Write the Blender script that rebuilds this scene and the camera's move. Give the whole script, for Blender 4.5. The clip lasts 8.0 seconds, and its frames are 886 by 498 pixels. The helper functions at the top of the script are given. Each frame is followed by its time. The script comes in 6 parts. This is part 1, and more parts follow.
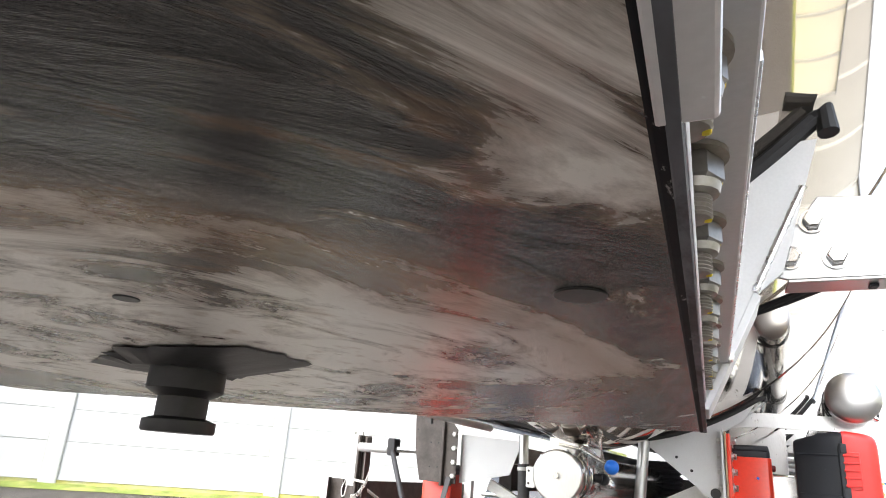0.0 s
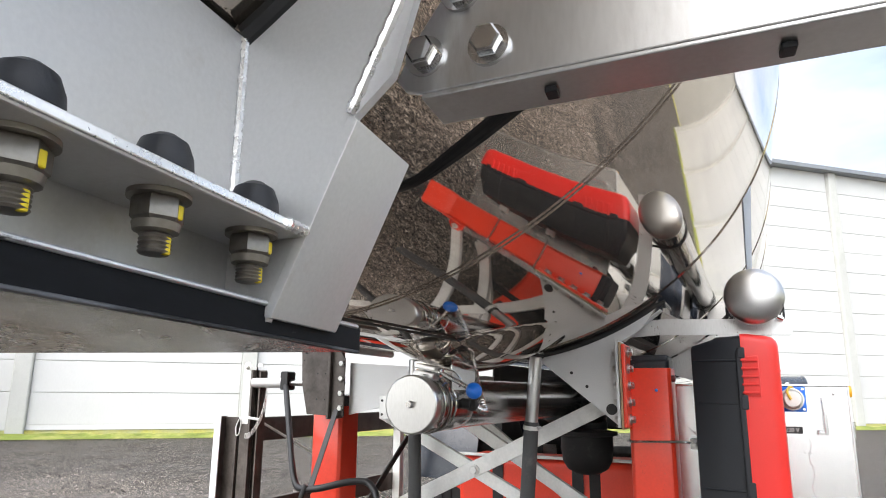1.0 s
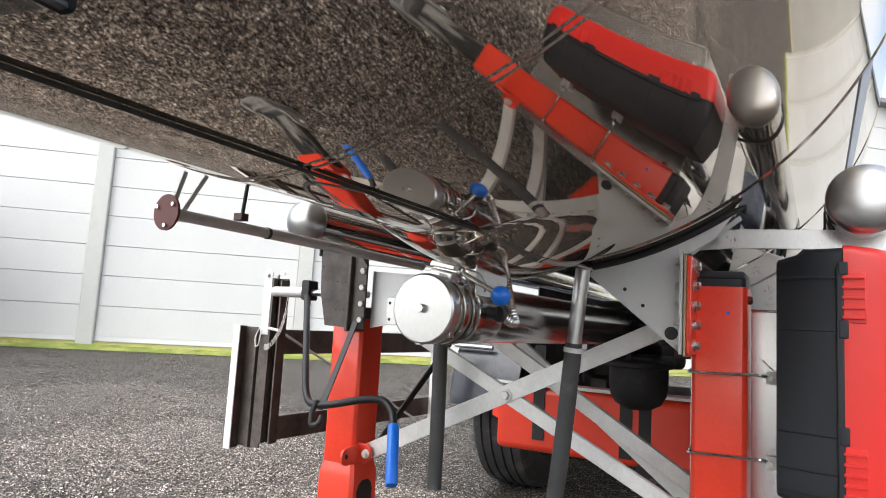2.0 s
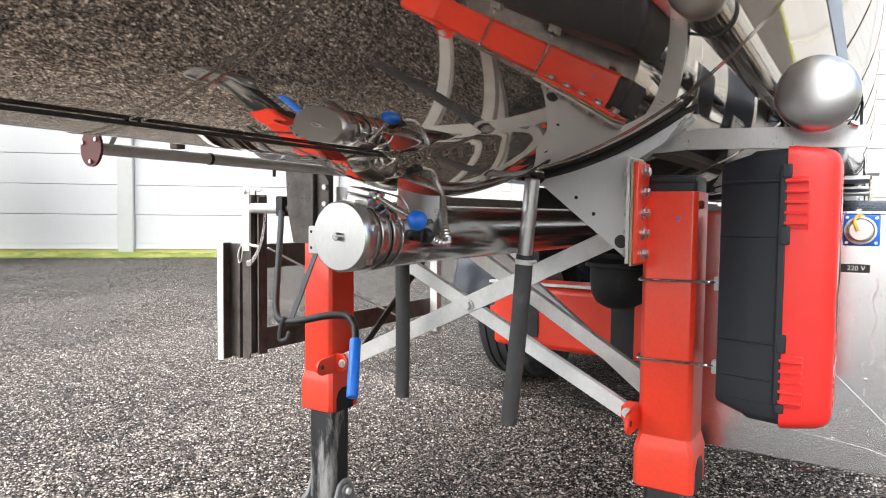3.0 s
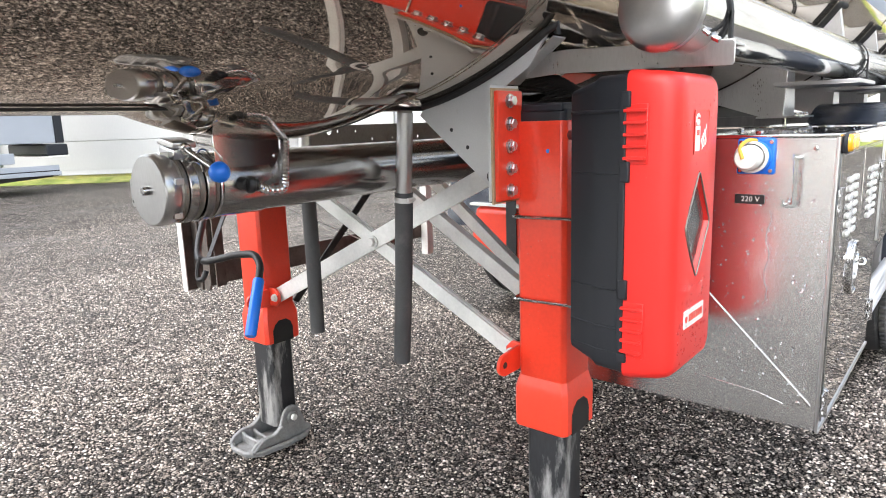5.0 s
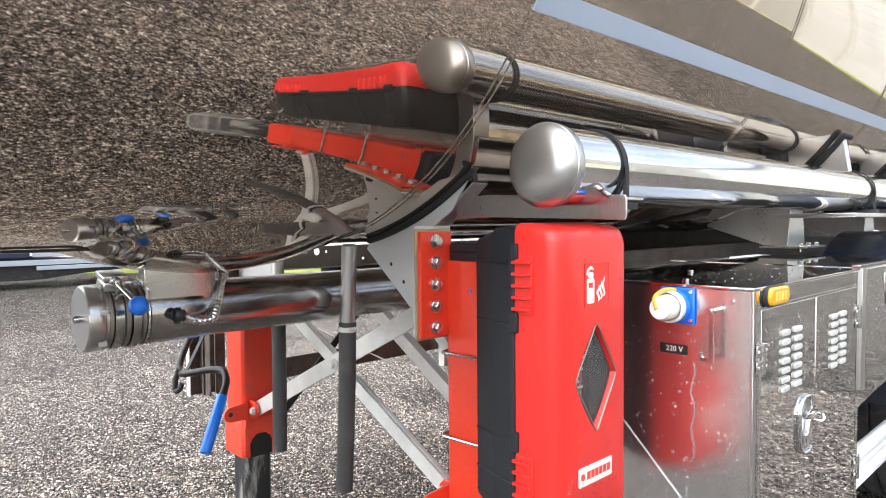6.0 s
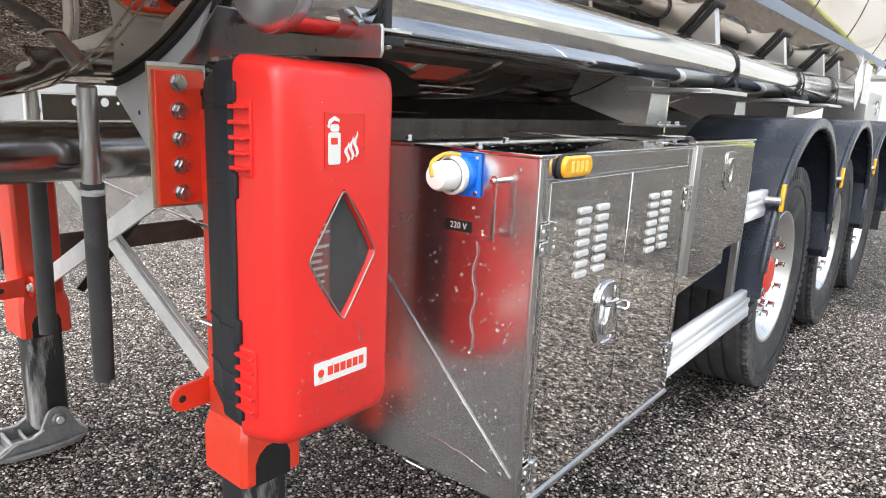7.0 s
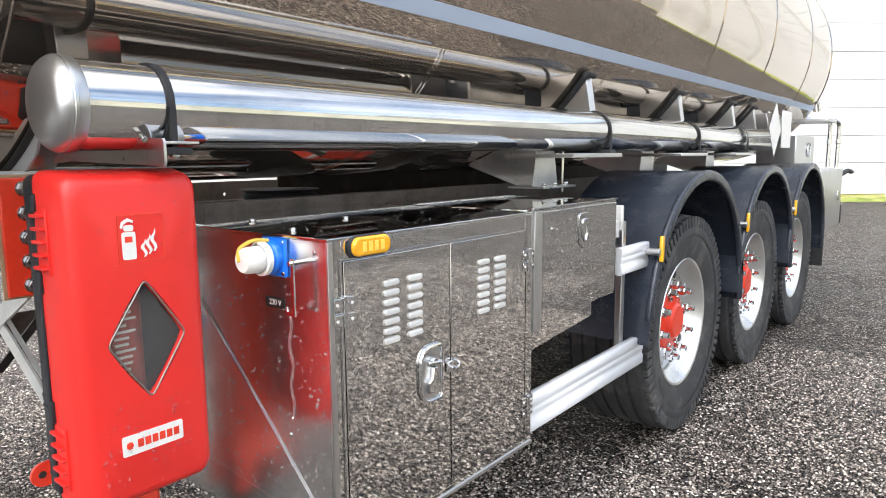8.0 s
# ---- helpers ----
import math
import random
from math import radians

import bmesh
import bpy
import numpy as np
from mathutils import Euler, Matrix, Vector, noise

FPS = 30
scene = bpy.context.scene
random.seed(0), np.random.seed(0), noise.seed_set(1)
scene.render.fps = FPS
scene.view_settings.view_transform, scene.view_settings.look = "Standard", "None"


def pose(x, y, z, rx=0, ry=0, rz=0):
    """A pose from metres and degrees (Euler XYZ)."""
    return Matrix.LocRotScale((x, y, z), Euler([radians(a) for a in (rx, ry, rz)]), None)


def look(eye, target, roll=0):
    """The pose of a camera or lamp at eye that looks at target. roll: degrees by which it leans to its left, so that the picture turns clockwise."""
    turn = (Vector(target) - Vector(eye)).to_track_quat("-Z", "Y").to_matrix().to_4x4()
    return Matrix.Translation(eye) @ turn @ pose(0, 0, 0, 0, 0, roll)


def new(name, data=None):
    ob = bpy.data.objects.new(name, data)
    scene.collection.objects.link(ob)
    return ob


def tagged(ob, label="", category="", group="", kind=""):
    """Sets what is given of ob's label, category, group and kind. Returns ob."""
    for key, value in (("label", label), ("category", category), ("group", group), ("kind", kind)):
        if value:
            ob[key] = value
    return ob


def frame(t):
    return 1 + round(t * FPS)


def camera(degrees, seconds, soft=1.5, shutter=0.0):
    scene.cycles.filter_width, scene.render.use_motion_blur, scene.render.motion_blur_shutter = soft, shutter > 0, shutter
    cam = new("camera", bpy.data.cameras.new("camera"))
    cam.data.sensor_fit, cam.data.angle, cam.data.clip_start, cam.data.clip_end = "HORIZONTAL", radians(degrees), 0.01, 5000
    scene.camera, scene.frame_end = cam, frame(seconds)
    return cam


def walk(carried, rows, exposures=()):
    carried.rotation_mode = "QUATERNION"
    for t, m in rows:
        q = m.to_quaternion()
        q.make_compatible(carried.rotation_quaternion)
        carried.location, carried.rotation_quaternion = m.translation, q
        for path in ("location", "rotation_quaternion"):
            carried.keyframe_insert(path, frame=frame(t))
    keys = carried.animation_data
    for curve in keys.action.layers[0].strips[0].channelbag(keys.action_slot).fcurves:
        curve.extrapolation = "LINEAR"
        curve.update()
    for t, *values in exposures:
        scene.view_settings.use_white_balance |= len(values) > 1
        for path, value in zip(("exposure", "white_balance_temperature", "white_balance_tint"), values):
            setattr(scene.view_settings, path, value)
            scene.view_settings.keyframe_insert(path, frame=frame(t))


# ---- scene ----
cam = camera(68.1, 8.0, soft=1.0)
PATH = [
    (0, (0.558, 0.738, 1.051), (-0.314, 2.422, 1.684), 4.4),
    (0.1, (0.582, 0.769, 1.05), (-0.289, 2.472, 1.634), 4.8),
    (0.2, (0.602, 0.81, 1.052), (-0.266, 2.519, 1.625), 4.7),
    (0.3, (0.624, 0.856, 1.056), (-0.229, 2.578, 1.61), 3.0),
    (0.5, (0.671, 0.957, 1.067), (-0.186, 2.691, 1.576), 1.8),
    (0.7, (0.712, 1.055, 1.079), (-0.139, 2.808, 1.526), 0.9),
    (1, (0.759, 1.165, 1.085), (-0.065, 2.937, 1.512), 0.5),
    (1.3, (0.744, 1.269, 1.059), (-0.065, 3.03, 1.557), 3.7),
    (1.5, (0.706, 1.338, 1.031), (-0.22, 3.042, 1.519), 3.9),
    (1.7, (0.682, 1.407, 1.018), (-0.31, 3.099, 1.408), 4.8),
    (2.8, (0.8, 1.636, 1.081), (-0.202, 3.366, 1.023), -0.4),
    (3, (0.878, 1.645, 1.102), (-0.204, 3.324, 0.996), 0.6),
    (3.5, (1.034, 1.666, 1.122), (-0.082, 3.3, 0.83), -3.0),
    (4, (1.154, 1.734, 1.137), (0.013, 3.346, 0.825), -4.2),
    (4.2, (1.163, 1.798, 1.148), (0.042, 3.423, 0.825), -2.6),
    (5.3, (1.349, 2.089, 1.193), (-0.001, 3.516, 0.819), -1.5),
    (5.5, (1.414, 2.14, 1.226), (-0.003, 3.524, 0.945), -0.5),
    (6, (1.543, 2.242, 1.256), (0.092, 3.617, 1.175), -0.5),
    (6.2, (1.594, 2.332, 1.238), (0.188, 3.753, 1.145), -0.75),
    (6.5, (1.586, 2.439, 1.208), (0.303, 3.95, 0.941), 1.0),
    (7, (1.589, 2.638, 1.198), (0.36, 4.154, 0.761), 2.5),
    (7.3, (1.656, 2.7, 1.205), (0.458, 4.238, 0.761), 2.1),
    (7.5, (1.735, 2.718, 1.217), (0.528, 4.258, 0.802), 0.6),
    (7.75, (1.859, 2.753, 1.236), (0.649, 4.31, 0.902), 0.65),
    (8, (1.956, 2.771, 1.271), (0.711, 4.312, 0.991), -0.5),
]
EXPOSURES = [(0.0, 1.58), (0.5, 1.53), (1.0, 0.93), (1.5, 0.71), (1.7, 0.69), (2.8, 1.06), (3.5, 1.08), (5.3, 1.40), (6.0, 1.36), (6.3, 1.27), (6.6, 1.14), (8.0, 1.14)]
walk(cam, [(t, look(eye, target, roll)) for t, eye, target, roll in PATH], EXPOSURES)

# ---------------------------------------------------------------- sky and sun
world = bpy.data.worlds.new("world")
scene.world = world
world.use_nodes = True
wn, wl = world.node_tree.nodes, world.node_tree.links
wn.clear()
sky = wn.new("ShaderNodeTexSky")
sky.sky_type = "NISHITA"
sky.sun_disc = False
sky.sun_elevation, sky.sun_rotation = radians(50), radians(191)
sky.air_density, sky.dust_density = 1.0, 2.0
wcoord = wn.new("ShaderNodeTexCoord")
wmap = wn.new("ShaderNodeMapping")
wmap.inputs["Scale"].default_value = (1.0, 1.0, 2.6)
cloud = wn.new("ShaderNodeTexNoise")
cloud.inputs["Scale"].default_value, cloud.inputs["Detail"].default_value = 1.8, 6
cramp = wn.new("ShaderNodeValToRGB")
cramp.color_ramp.elements[0].position, cramp.color_ramp.elements[1].position = 0.36, 0.66
wmix = wn.new("ShaderNodeMixRGB")
wdot = wn.new("ShaderNodeVectorMath")
wdot.operation = "DOT_PRODUCT"
wdot.inputs[1].default_value = (-0.125, -0.63, 0.766)
wglow = wn.new("ShaderNodeValToRGB")
wglow.color_ramp.interpolation = "EASE"
wglow.color_ramp.elements[0].position, wglow.color_ramp.elements[0].color = 0.0, (5.2, 5.5, 6.0, 1)
wglow.color_ramp.elements[1].position, wglow.color_ramp.elements[1].color = 0.95, (21.4, 21.5, 21.6, 1)
wl.new(wcoord.outputs["Generated"], wdot.inputs[0])
wl.new(wdot.outputs["Value"], wglow.inputs[0])
wl.new(wglow.outputs[0], wmix.inputs[2])
wbg = wn.new("ShaderNodeBackground")
wbg.inputs["Strength"].default_value = 0.15
wout = wn.new("ShaderNodeOutputWorld")
wl.new(wcoord.outputs["Generated"], wmap.inputs["Vector"])
wl.new(wmap.outputs[0], cloud.inputs["Vector"])
wl.new(cloud.outputs["Fac"], cramp.inputs[0])
wl.new(cramp.outputs[0], wmix.inputs[0])
wl.new(sky.outputs[0], wmix.inputs[1])
wl.new(wmix.outputs[0], wbg.inputs[0])
wl.new(wbg.outputs[0], wout.inputs[0])
sun = new("sun", bpy.data.lights.new("sun", "SUN"))
sun.data.energy, sun.data.angle, sun.data.color = 1.5, radians(50), (1.0, 0.98, 0.95)
sun.matrix_world = look((-2, -6, 12), (0, 4, 0))


# ---------------------------------------------------------------- materials
def mat(name, col, rough=0.5, metal=0.0, var=0.12, scale=6.0, fine=90.0, bump=0.0, rvar=0.1, stretch=(1, 1, 1), dirt=None, dirt_at=(0.55, 0.75), dirt_scale=9.0, coat=0.0, rand=0.0, dist=0.004, spec=0.5):
    """A surface with broad and fine variation of colour and gloss, fine relief, and stains where dirt is given."""
    m = bpy.data.materials.new(name)
    m.use_nodes = True
    n, l = m.node_tree.nodes, m.node_tree.links
    b = n["Principled BSDF"]
    tc = n.new("ShaderNodeTexCoord")
    mp = n.new("ShaderNodeMapping")
    mp.inputs["Scale"].default_value = stretch
    l.new(tc.outputs["Object"], mp.inputs["Vector"])
    big = n.new("ShaderNodeTexNoise")
    big.inputs["Scale"].default_value, big.inputs["Detail"].default_value = scale, 5
    small = n.new("ShaderNodeTexNoise")
    small.inputs["Scale"].default_value, small.inputs["Detail"].default_value = fine, 4
    for t in (big, small):
        l.new(mp.outputs[0], t.inputs["Vector"])
    mixf = n.new("ShaderNodeMath")
    mixf.operation = "MULTIPLY_ADD"
    mixf.inputs[1].default_value, mixf.inputs[2].default_value = 0.6, 0.0
    add = n.new("ShaderNodeMath")
    add.operation = "MULTIPLY_ADD"
    add.inputs[1].default_value = 0.4
    l.new(big.outputs["Fac"], mixf.inputs[0])
    l.new(small.outputs["Fac"], add.inputs[0])
    l.new(mixf.outputs[0], add.inputs[2])
    ramp = n.new("ShaderNodeValToRGB")
    e = ramp.color_ramp.elements
    e[0].position, e[1].position = 0.3, 0.7
    e[0].color = (*[max(0, c * (1 - var)) for c in col], 1)
    e[1].color = (*[min(1, c * (1 + var)) for c in col], 1)
    l.new(add.outputs[0], ramp.inputs[0])
    out = ramp.outputs[0]
    if rand:
        oi = n.new("ShaderNodeObjectInfo")
        hs = n.new("ShaderNodeHueSaturation")
        mr = n.new("ShaderNodeMapRange")
        mr.inputs[3].default_value, mr.inputs[4].default_value = 1 - rand, 1 + rand
        l.new(oi.outputs["Random"], mr.inputs[0])
        l.new(mr.outputs[0], hs.inputs["Value"])
        l.new(out, hs.inputs["Color"])
        out = hs.outputs[0]
    if dirt:
        dn = n.new("ShaderNodeTexNoise")
        dn.inputs["Scale"].default_value, dn.inputs["Detail"].default_value = dirt_scale, 8
        dn.inputs["Roughness"].default_value = 0.7
        l.new(mp.outputs[0], dn.inputs["Vector"])
        dr = n.new("ShaderNodeValToRGB")
        dr.color_ramp.elements[0].position, dr.color_ramp.elements[1].position = dirt_at
        mx = n.new("ShaderNodeMixRGB")
        mx.inputs[2].default_value = (*dirt, 1)
        l.new(dn.outputs["Fac"], dr.inputs[0])
        l.new(dr.outputs[0], mx.inputs[0])
        l.new(out, mx.inputs[1])
        out = mx.outputs[0]
    l.new(out, b.inputs["Base Color"])
    rr = n.new("ShaderNodeMapRange")
    rr.inputs[3].default_value, rr.inputs[4].default_value = max(0.02, rough - rvar), min(1, rough + rvar)
    l.new(add.outputs[0], rr.inputs[0])
    l.new(rr.outputs[0], b.inputs["Roughness"])
    b.inputs["Metallic"].default_value = metal
    b.inputs["Specular IOR Level"].default_value = spec
    b.inputs["Coat Weight"].default_value = coat
    b.inputs["Coat Roughness"].default_value = 0.15
    if bump:
        bp = n.new("ShaderNodeBump")
        bp.inputs["Strength"].default_value, bp.inputs["Distance"].default_value = bump, dist
        l.new(add.outputs[0], bp.inputs["Height"])
        l.new(bp.outputs[0], b.inputs["Normal"])
    return m


TANK = mat("polished_stainless", (0.60, 0.525, 0.45), 0.026, 0.94, var=0.07, scale=2.5, fine=160, bump=0.006, rvar=0.014, stretch=(1, 0.15, 1), dirt=(0.32, 0.275, 0.23), dirt_at=(0.52, 0.80), dirt_scale=5)
STEEL = mat("brushed_stainless", (0.60, 0.60, 0.60), 0.30, 1.0, var=0.10, scale=5, fine=240, bump=0.05, rvar=0.10, stretch=(1, 1, 0.25), dirt=(0.42, 0.40, 0.37), dirt_at=(0.6, 0.8), dirt_scale=14)
STEEL_MATT = mat("bead_blasted_stainless", (0.68, 0.68, 0.68), 0.50, 0.45, var=0.08, scale=5, fine=300, bump=0.08, rvar=0.08, dirt=(0.50, 0.47, 0.43), dirt_at=(0.60, 0.85), dirt_scale=12)
STEEL_BRIGHT = mat("bright_stainless", (0.66, 0.66, 0.66), 0.14, 1.0, var=0.06, scale=5, fine=200, rvar=0.05)
SHEET = mat("cabinet_sheet", (0.68, 0.67, 0.65), 0.022, 1.0, var=0.06, scale=3.0, fine=70, bump=0.035, rvar=0.012, dist=0.0015)
SHEET_SIDE = mat("cabinet_side_sheet", (0.78, 0.78, 0.78), 0.24, 1.0, var=0.04, scale=4, fine=200, bump=0.012, rvar=0.05, stretch=(0.2, 1, 1))
GALV = mat("galvanised_steel", (0.72, 0.715, 0.69), 0.50, 0.35, var=0.12, scale=18, fine=120, bump=0.06)
ALU = mat("aluminium_profile", (0.80, 0.81, 0.83), 0.45, 0.15, var=0.06, scale=10, fine=200, stretch=(1, 0.1, 1))
RED = mat("red_paint", (0.80, 0.050, 0.020), 0.36, 0.0, var=0.10, scale=8, fine=120, bump=0.04, rvar=0.1, dirt=(0.56, 0.10, 0.06), dirt_at=(0.66, 0.74), dirt_scale=45, coat=0.3)
REDPLASTIC = mat("red_moulded_plastic", (0.78, 0.028, 0.022), 0.34, 0.0, var=0.06, scale=5, fine=500, bump=0.05, rvar=0.06, dirt=(0.80, 0.20, 0.17), dirt_at=(0.71, 0.74), dirt_scale=70)
BLACKPLASTIC = mat("black_moulded_plastic", (0.013, 0.015, 0.020), 0.50, 0.0, var=0.2, scale=14, fine=400, bump=0.10, rvar=0.1, dirt=(0.08, 0.08, 0.08), dirt_at=(0.72, 0.76), dirt_scale=60)
RUBBER = mat("black_rubber", (0.020, 0.020, 0.021), 0.62, 0.0, var=0.25, scale=12, fine=160, bump=0.12, dirt=(0.07, 0.065, 0.06), dirt_at=(0.58, 0.8), dirt_scale=12)
HOSE = mat("grey_rubber_hose", (0.055, 0.055, 0.056), 0.60, 0.0, var=0.2, scale=14, fine=200, bump=0.10, dirt=(0.11, 0.10, 0.095), dirt_at=(0.55, 0.8), dirt_scale=16)
TYRE = mat("tyre_rubber", (0.034, 0.034, 0.036), 0.66, 0.0, var=0.25, scale=10, fine=90, bump=0.15, dirt=(0.14, 0.135, 0.125), dirt_at=(0.50, 0.78), dirt_scale=7)
FENDER = mat("fender_plastic", (0.022, 0.027, 0.038), 0.26, 0.0, var=0.18, scale=7, fine=180, bump=0.05, dirt=(0.07, 0.075, 0.085), dirt_at=(0.6, 0.85), dirt_scale=10)
RIM = mat("aluminium_rim", (0.72, 0.72, 0.70), 0.30, 0.85, var=0.10, scale=9, fine=120, bump=0.04, dirt=(0.30, 0.26, 0.23), dirt_at=(0.6, 0.85), dirt_scale=14)
DARKSTEEL = mat("dark_greased_steel", (0.035, 0.034, 0.035), 0.45, 0.4, var=0.3, scale=12, fine=120, bump=0.2)
LEGSTEEL = mat("scraped_inner_leg", (0.030, 0.031, 0.034), 0.42, 0.3, var=0.3, scale=6, fine=80, bump=0.08, stretch=(2.2, 2.2, 0.45), dirt=(0.40, 0.39, 0.38), dirt_at=(0.50, 0.60), dirt_scale=3.4)
CAPSTEEL = mat("satin_cap", (0.56, 0.56, 0.56), 0.30, 0.92, var=0.05, scale=12, fine=200, bump=0.012, rvar=0.05, dirt=(0.50, 0.49, 0.48), dirt_at=(0.50, 0.85), dirt_scale=14)
HOSETUBE = mat("polished_tube", (0.66, 0.655, 0.645), 0.07, 0.97, var=0.06, scale=3, fine=180, bump=0.008, rvar=0.03, stretch=(1, 0.2, 1), dirt=(0.44, 0.42, 0.39), dirt_at=(0.56, 0.82), dirt_scale=7)
PIPESTEEL = mat("dull_pipe", (0.42, 0.41, 0.40), 0.20, 1.0, var=0.15, scale=6, fine=160, bump=0.03, rvar=0.08, dirt=(0.25, 0.22, 0.2), dirt_at=(0.55, 0.8), dirt_scale=8)
EDGEPAINT = mat("chipped_dark_paint", (0.008, 0.009, 0.011), 0.62, 0.0, var=0.35, scale=20, fine=150, bump=0.25, dirt=(0.40, 0.39, 0.38), dirt_at=(0.64, 0.68), dirt_scale=48, stretch=(1, 0.35, 1), spec=0.12)
WORNEDGE = mat("worn_paint_edge", (0.10, 0.105, 0.12), 0.55, 0.2, var=0.4, scale=25, fine=150, bump=0.2, dirt=(0.012, 0.013, 0.016), dirt_at=(0.46, 0.56), dirt_scale=16, stretch=(1, 0.4, 1))
CHIPPED = mat("bare_chipped_edge", (0.62, 0.63, 0.66), 0.38, 0.6, var=0.25, scale=30, fine=200, bump=0.2, dirt=(0.05, 0.055, 0.07), dirt_at=(0.56, 0.62), dirt_scale=22, stretch=(1, 0.5, 1))
GALVDARK = mat("dull_zinc", (0.30, 0.28, 0.25), 0.42, 0.9, var=0.2, scale=40, fine=300, bump=0.05)
WELD = mat("weld_metal", (0.80, 0.80, 0.80), 0.28, 0.9, var=0.1, scale=60, fine=300, bump=0.1)
CAST = mat("cast_galvanised_foot", (0.24, 0.24, 0.24), 0.60, 0.2, var=0.3, scale=18, fine=130, bump=0.25, dirt=(0.16, 0.15, 0.14), dirt_at=(0.50, 0.72), dirt_scale=20)
BLUE = mat("blue_plastic", (0.008, 0.17, 0.74), 0.36, 0.0, var=0.08, scale=20, fine=200, coat=0.2)
WHITEP = mat("white_plastic", (0.80, 0.79, 0.74), 0.35, 0.0, var=0.04)
YELLOW = mat("yellow_paint", (0.80, 0.62, 0.02), 0.5, 0.0, var=0.12, scale=40)
CORD = mat("yellow_cord", (0.62, 0.42, 0.06), 0.7, 0.0)
AMBER = mat("amber_lens", (0.92, 0.42, 0.015), 0.10, 0.0, var=0.2, scale=60, fine=400, bump=0.3, coat=0.6)
AMBERPALE = mat("amber_lens_element", (1.0, 0.66, 0.10), 0.10, 0.0, var=0.2, scale=90, fine=400, bump=0.3, coat=0.6)
BLACK = mat("black_label", (0.012, 0.012, 0.012), 0.4)
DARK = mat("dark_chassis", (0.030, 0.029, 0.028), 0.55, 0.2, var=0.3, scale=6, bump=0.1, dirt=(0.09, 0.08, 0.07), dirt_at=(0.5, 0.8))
# weathered metal; also the painted ground reflection on the far leg plate
DULLBROWN = mat("dull_brown_metal", (0.115, 0.098, 0.088), 0.50, 0.3, var=0.25, scale=6, fine=120, bump=0.05, dirt=(0.045, 0.036, 0.032), dirt_at=(0.45, 0.7), dirt_scale=8)
GREYRAIL = mat("dusty_grey_rail", (0.36, 0.345, 0.32), 0.6, 0.1, var=0.2, scale=9, fine=120, bump=0.06, dirt=(0.20, 0.185, 0.165), dirt_at=(0.5, 0.75), dirt_scale=9)
TAN = mat("tan_primer_edge", (0.42, 0.29, 0.17), 0.55, 0.1, var=0.2, scale=20)
STRIPE = mat("light_blue_stripe", (0.50, 0.58, 0.72), 0.35, 0.0, var=0.03, scale=3)
WHITE = mat("white_concrete_panel", (0.58, 0.58, 0.565), 0.75, 0.0, var=0.05, scale=0.9, fine=30, bump=0.05, rand=0.03, dirt=(0.60, 0.60, 0.56), dirt_at=(0.55, 0.9), dirt_scale=1.2, stretch=(1, 1, 0.4))
PILASTER = mat("grey_concrete_pilaster", (0.50, 0.50, 0.47), 0.8, 0.0, var=0.08, scale=1.4, fine=40, bump=0.08, dirt=(0.38, 0.39, 0.34), dirt_at=(0.5, 0.9), dirt_scale=1.5)
ROOFEDGE = mat("grey_roof_edge", (0.25, 0.26, 0.28), 0.5, 0.3)
CREAM = mat("cream_facade", (0.82, 0.76, 0.62), 0.7, 0.0, var=0.05, scale=0.8, fine=20)
GRASS = mat("mossy_grass", (0.16, 0.20, 0.035), 0.9, 0.0, var=0.4, scale=3, fine=25, bump=0.6, dist=0.05, dirt=(0.34, 0.33, 0.10), dirt_at=(0.45, 0.7), dirt_scale=2)
ALGAE = mat("algae_on_plinth", (0.50, 0.47, 0.12), 0.85, 0.0, var=0.25, scale=2.5, fine=30, bump=0.1, dirt=(0.44, 0.46, 0.26), dirt_at=(0.45, 0.7), dirt_scale=1.2)
GREYWALL = mat("grey_panel_wall", (0.30, 0.30, 0.28), 0.6, 0.1, var=0.06, scale=0.8, fine=20)
CONE = mat("orange_cone", (0.85, 0.20, 0.03), 0.5)


def glass(name, col, rough=0.05):
    m = bpy.data.materials.new(name)
    m.use_nodes = True
    b = m.node_tree.nodes["Principled BSDF"]
    b.inputs["Base Color"].default_value = (*col, 1)
    b.inputs["Roughness"].default_value = rough
    b.inputs["Transmission Weight"].default_value = 0.95
    b.inputs["IOR"].default_value = 1.3
    return m


SMOKED = glass("smoked_window", (0.86, 0.85, 0.83))


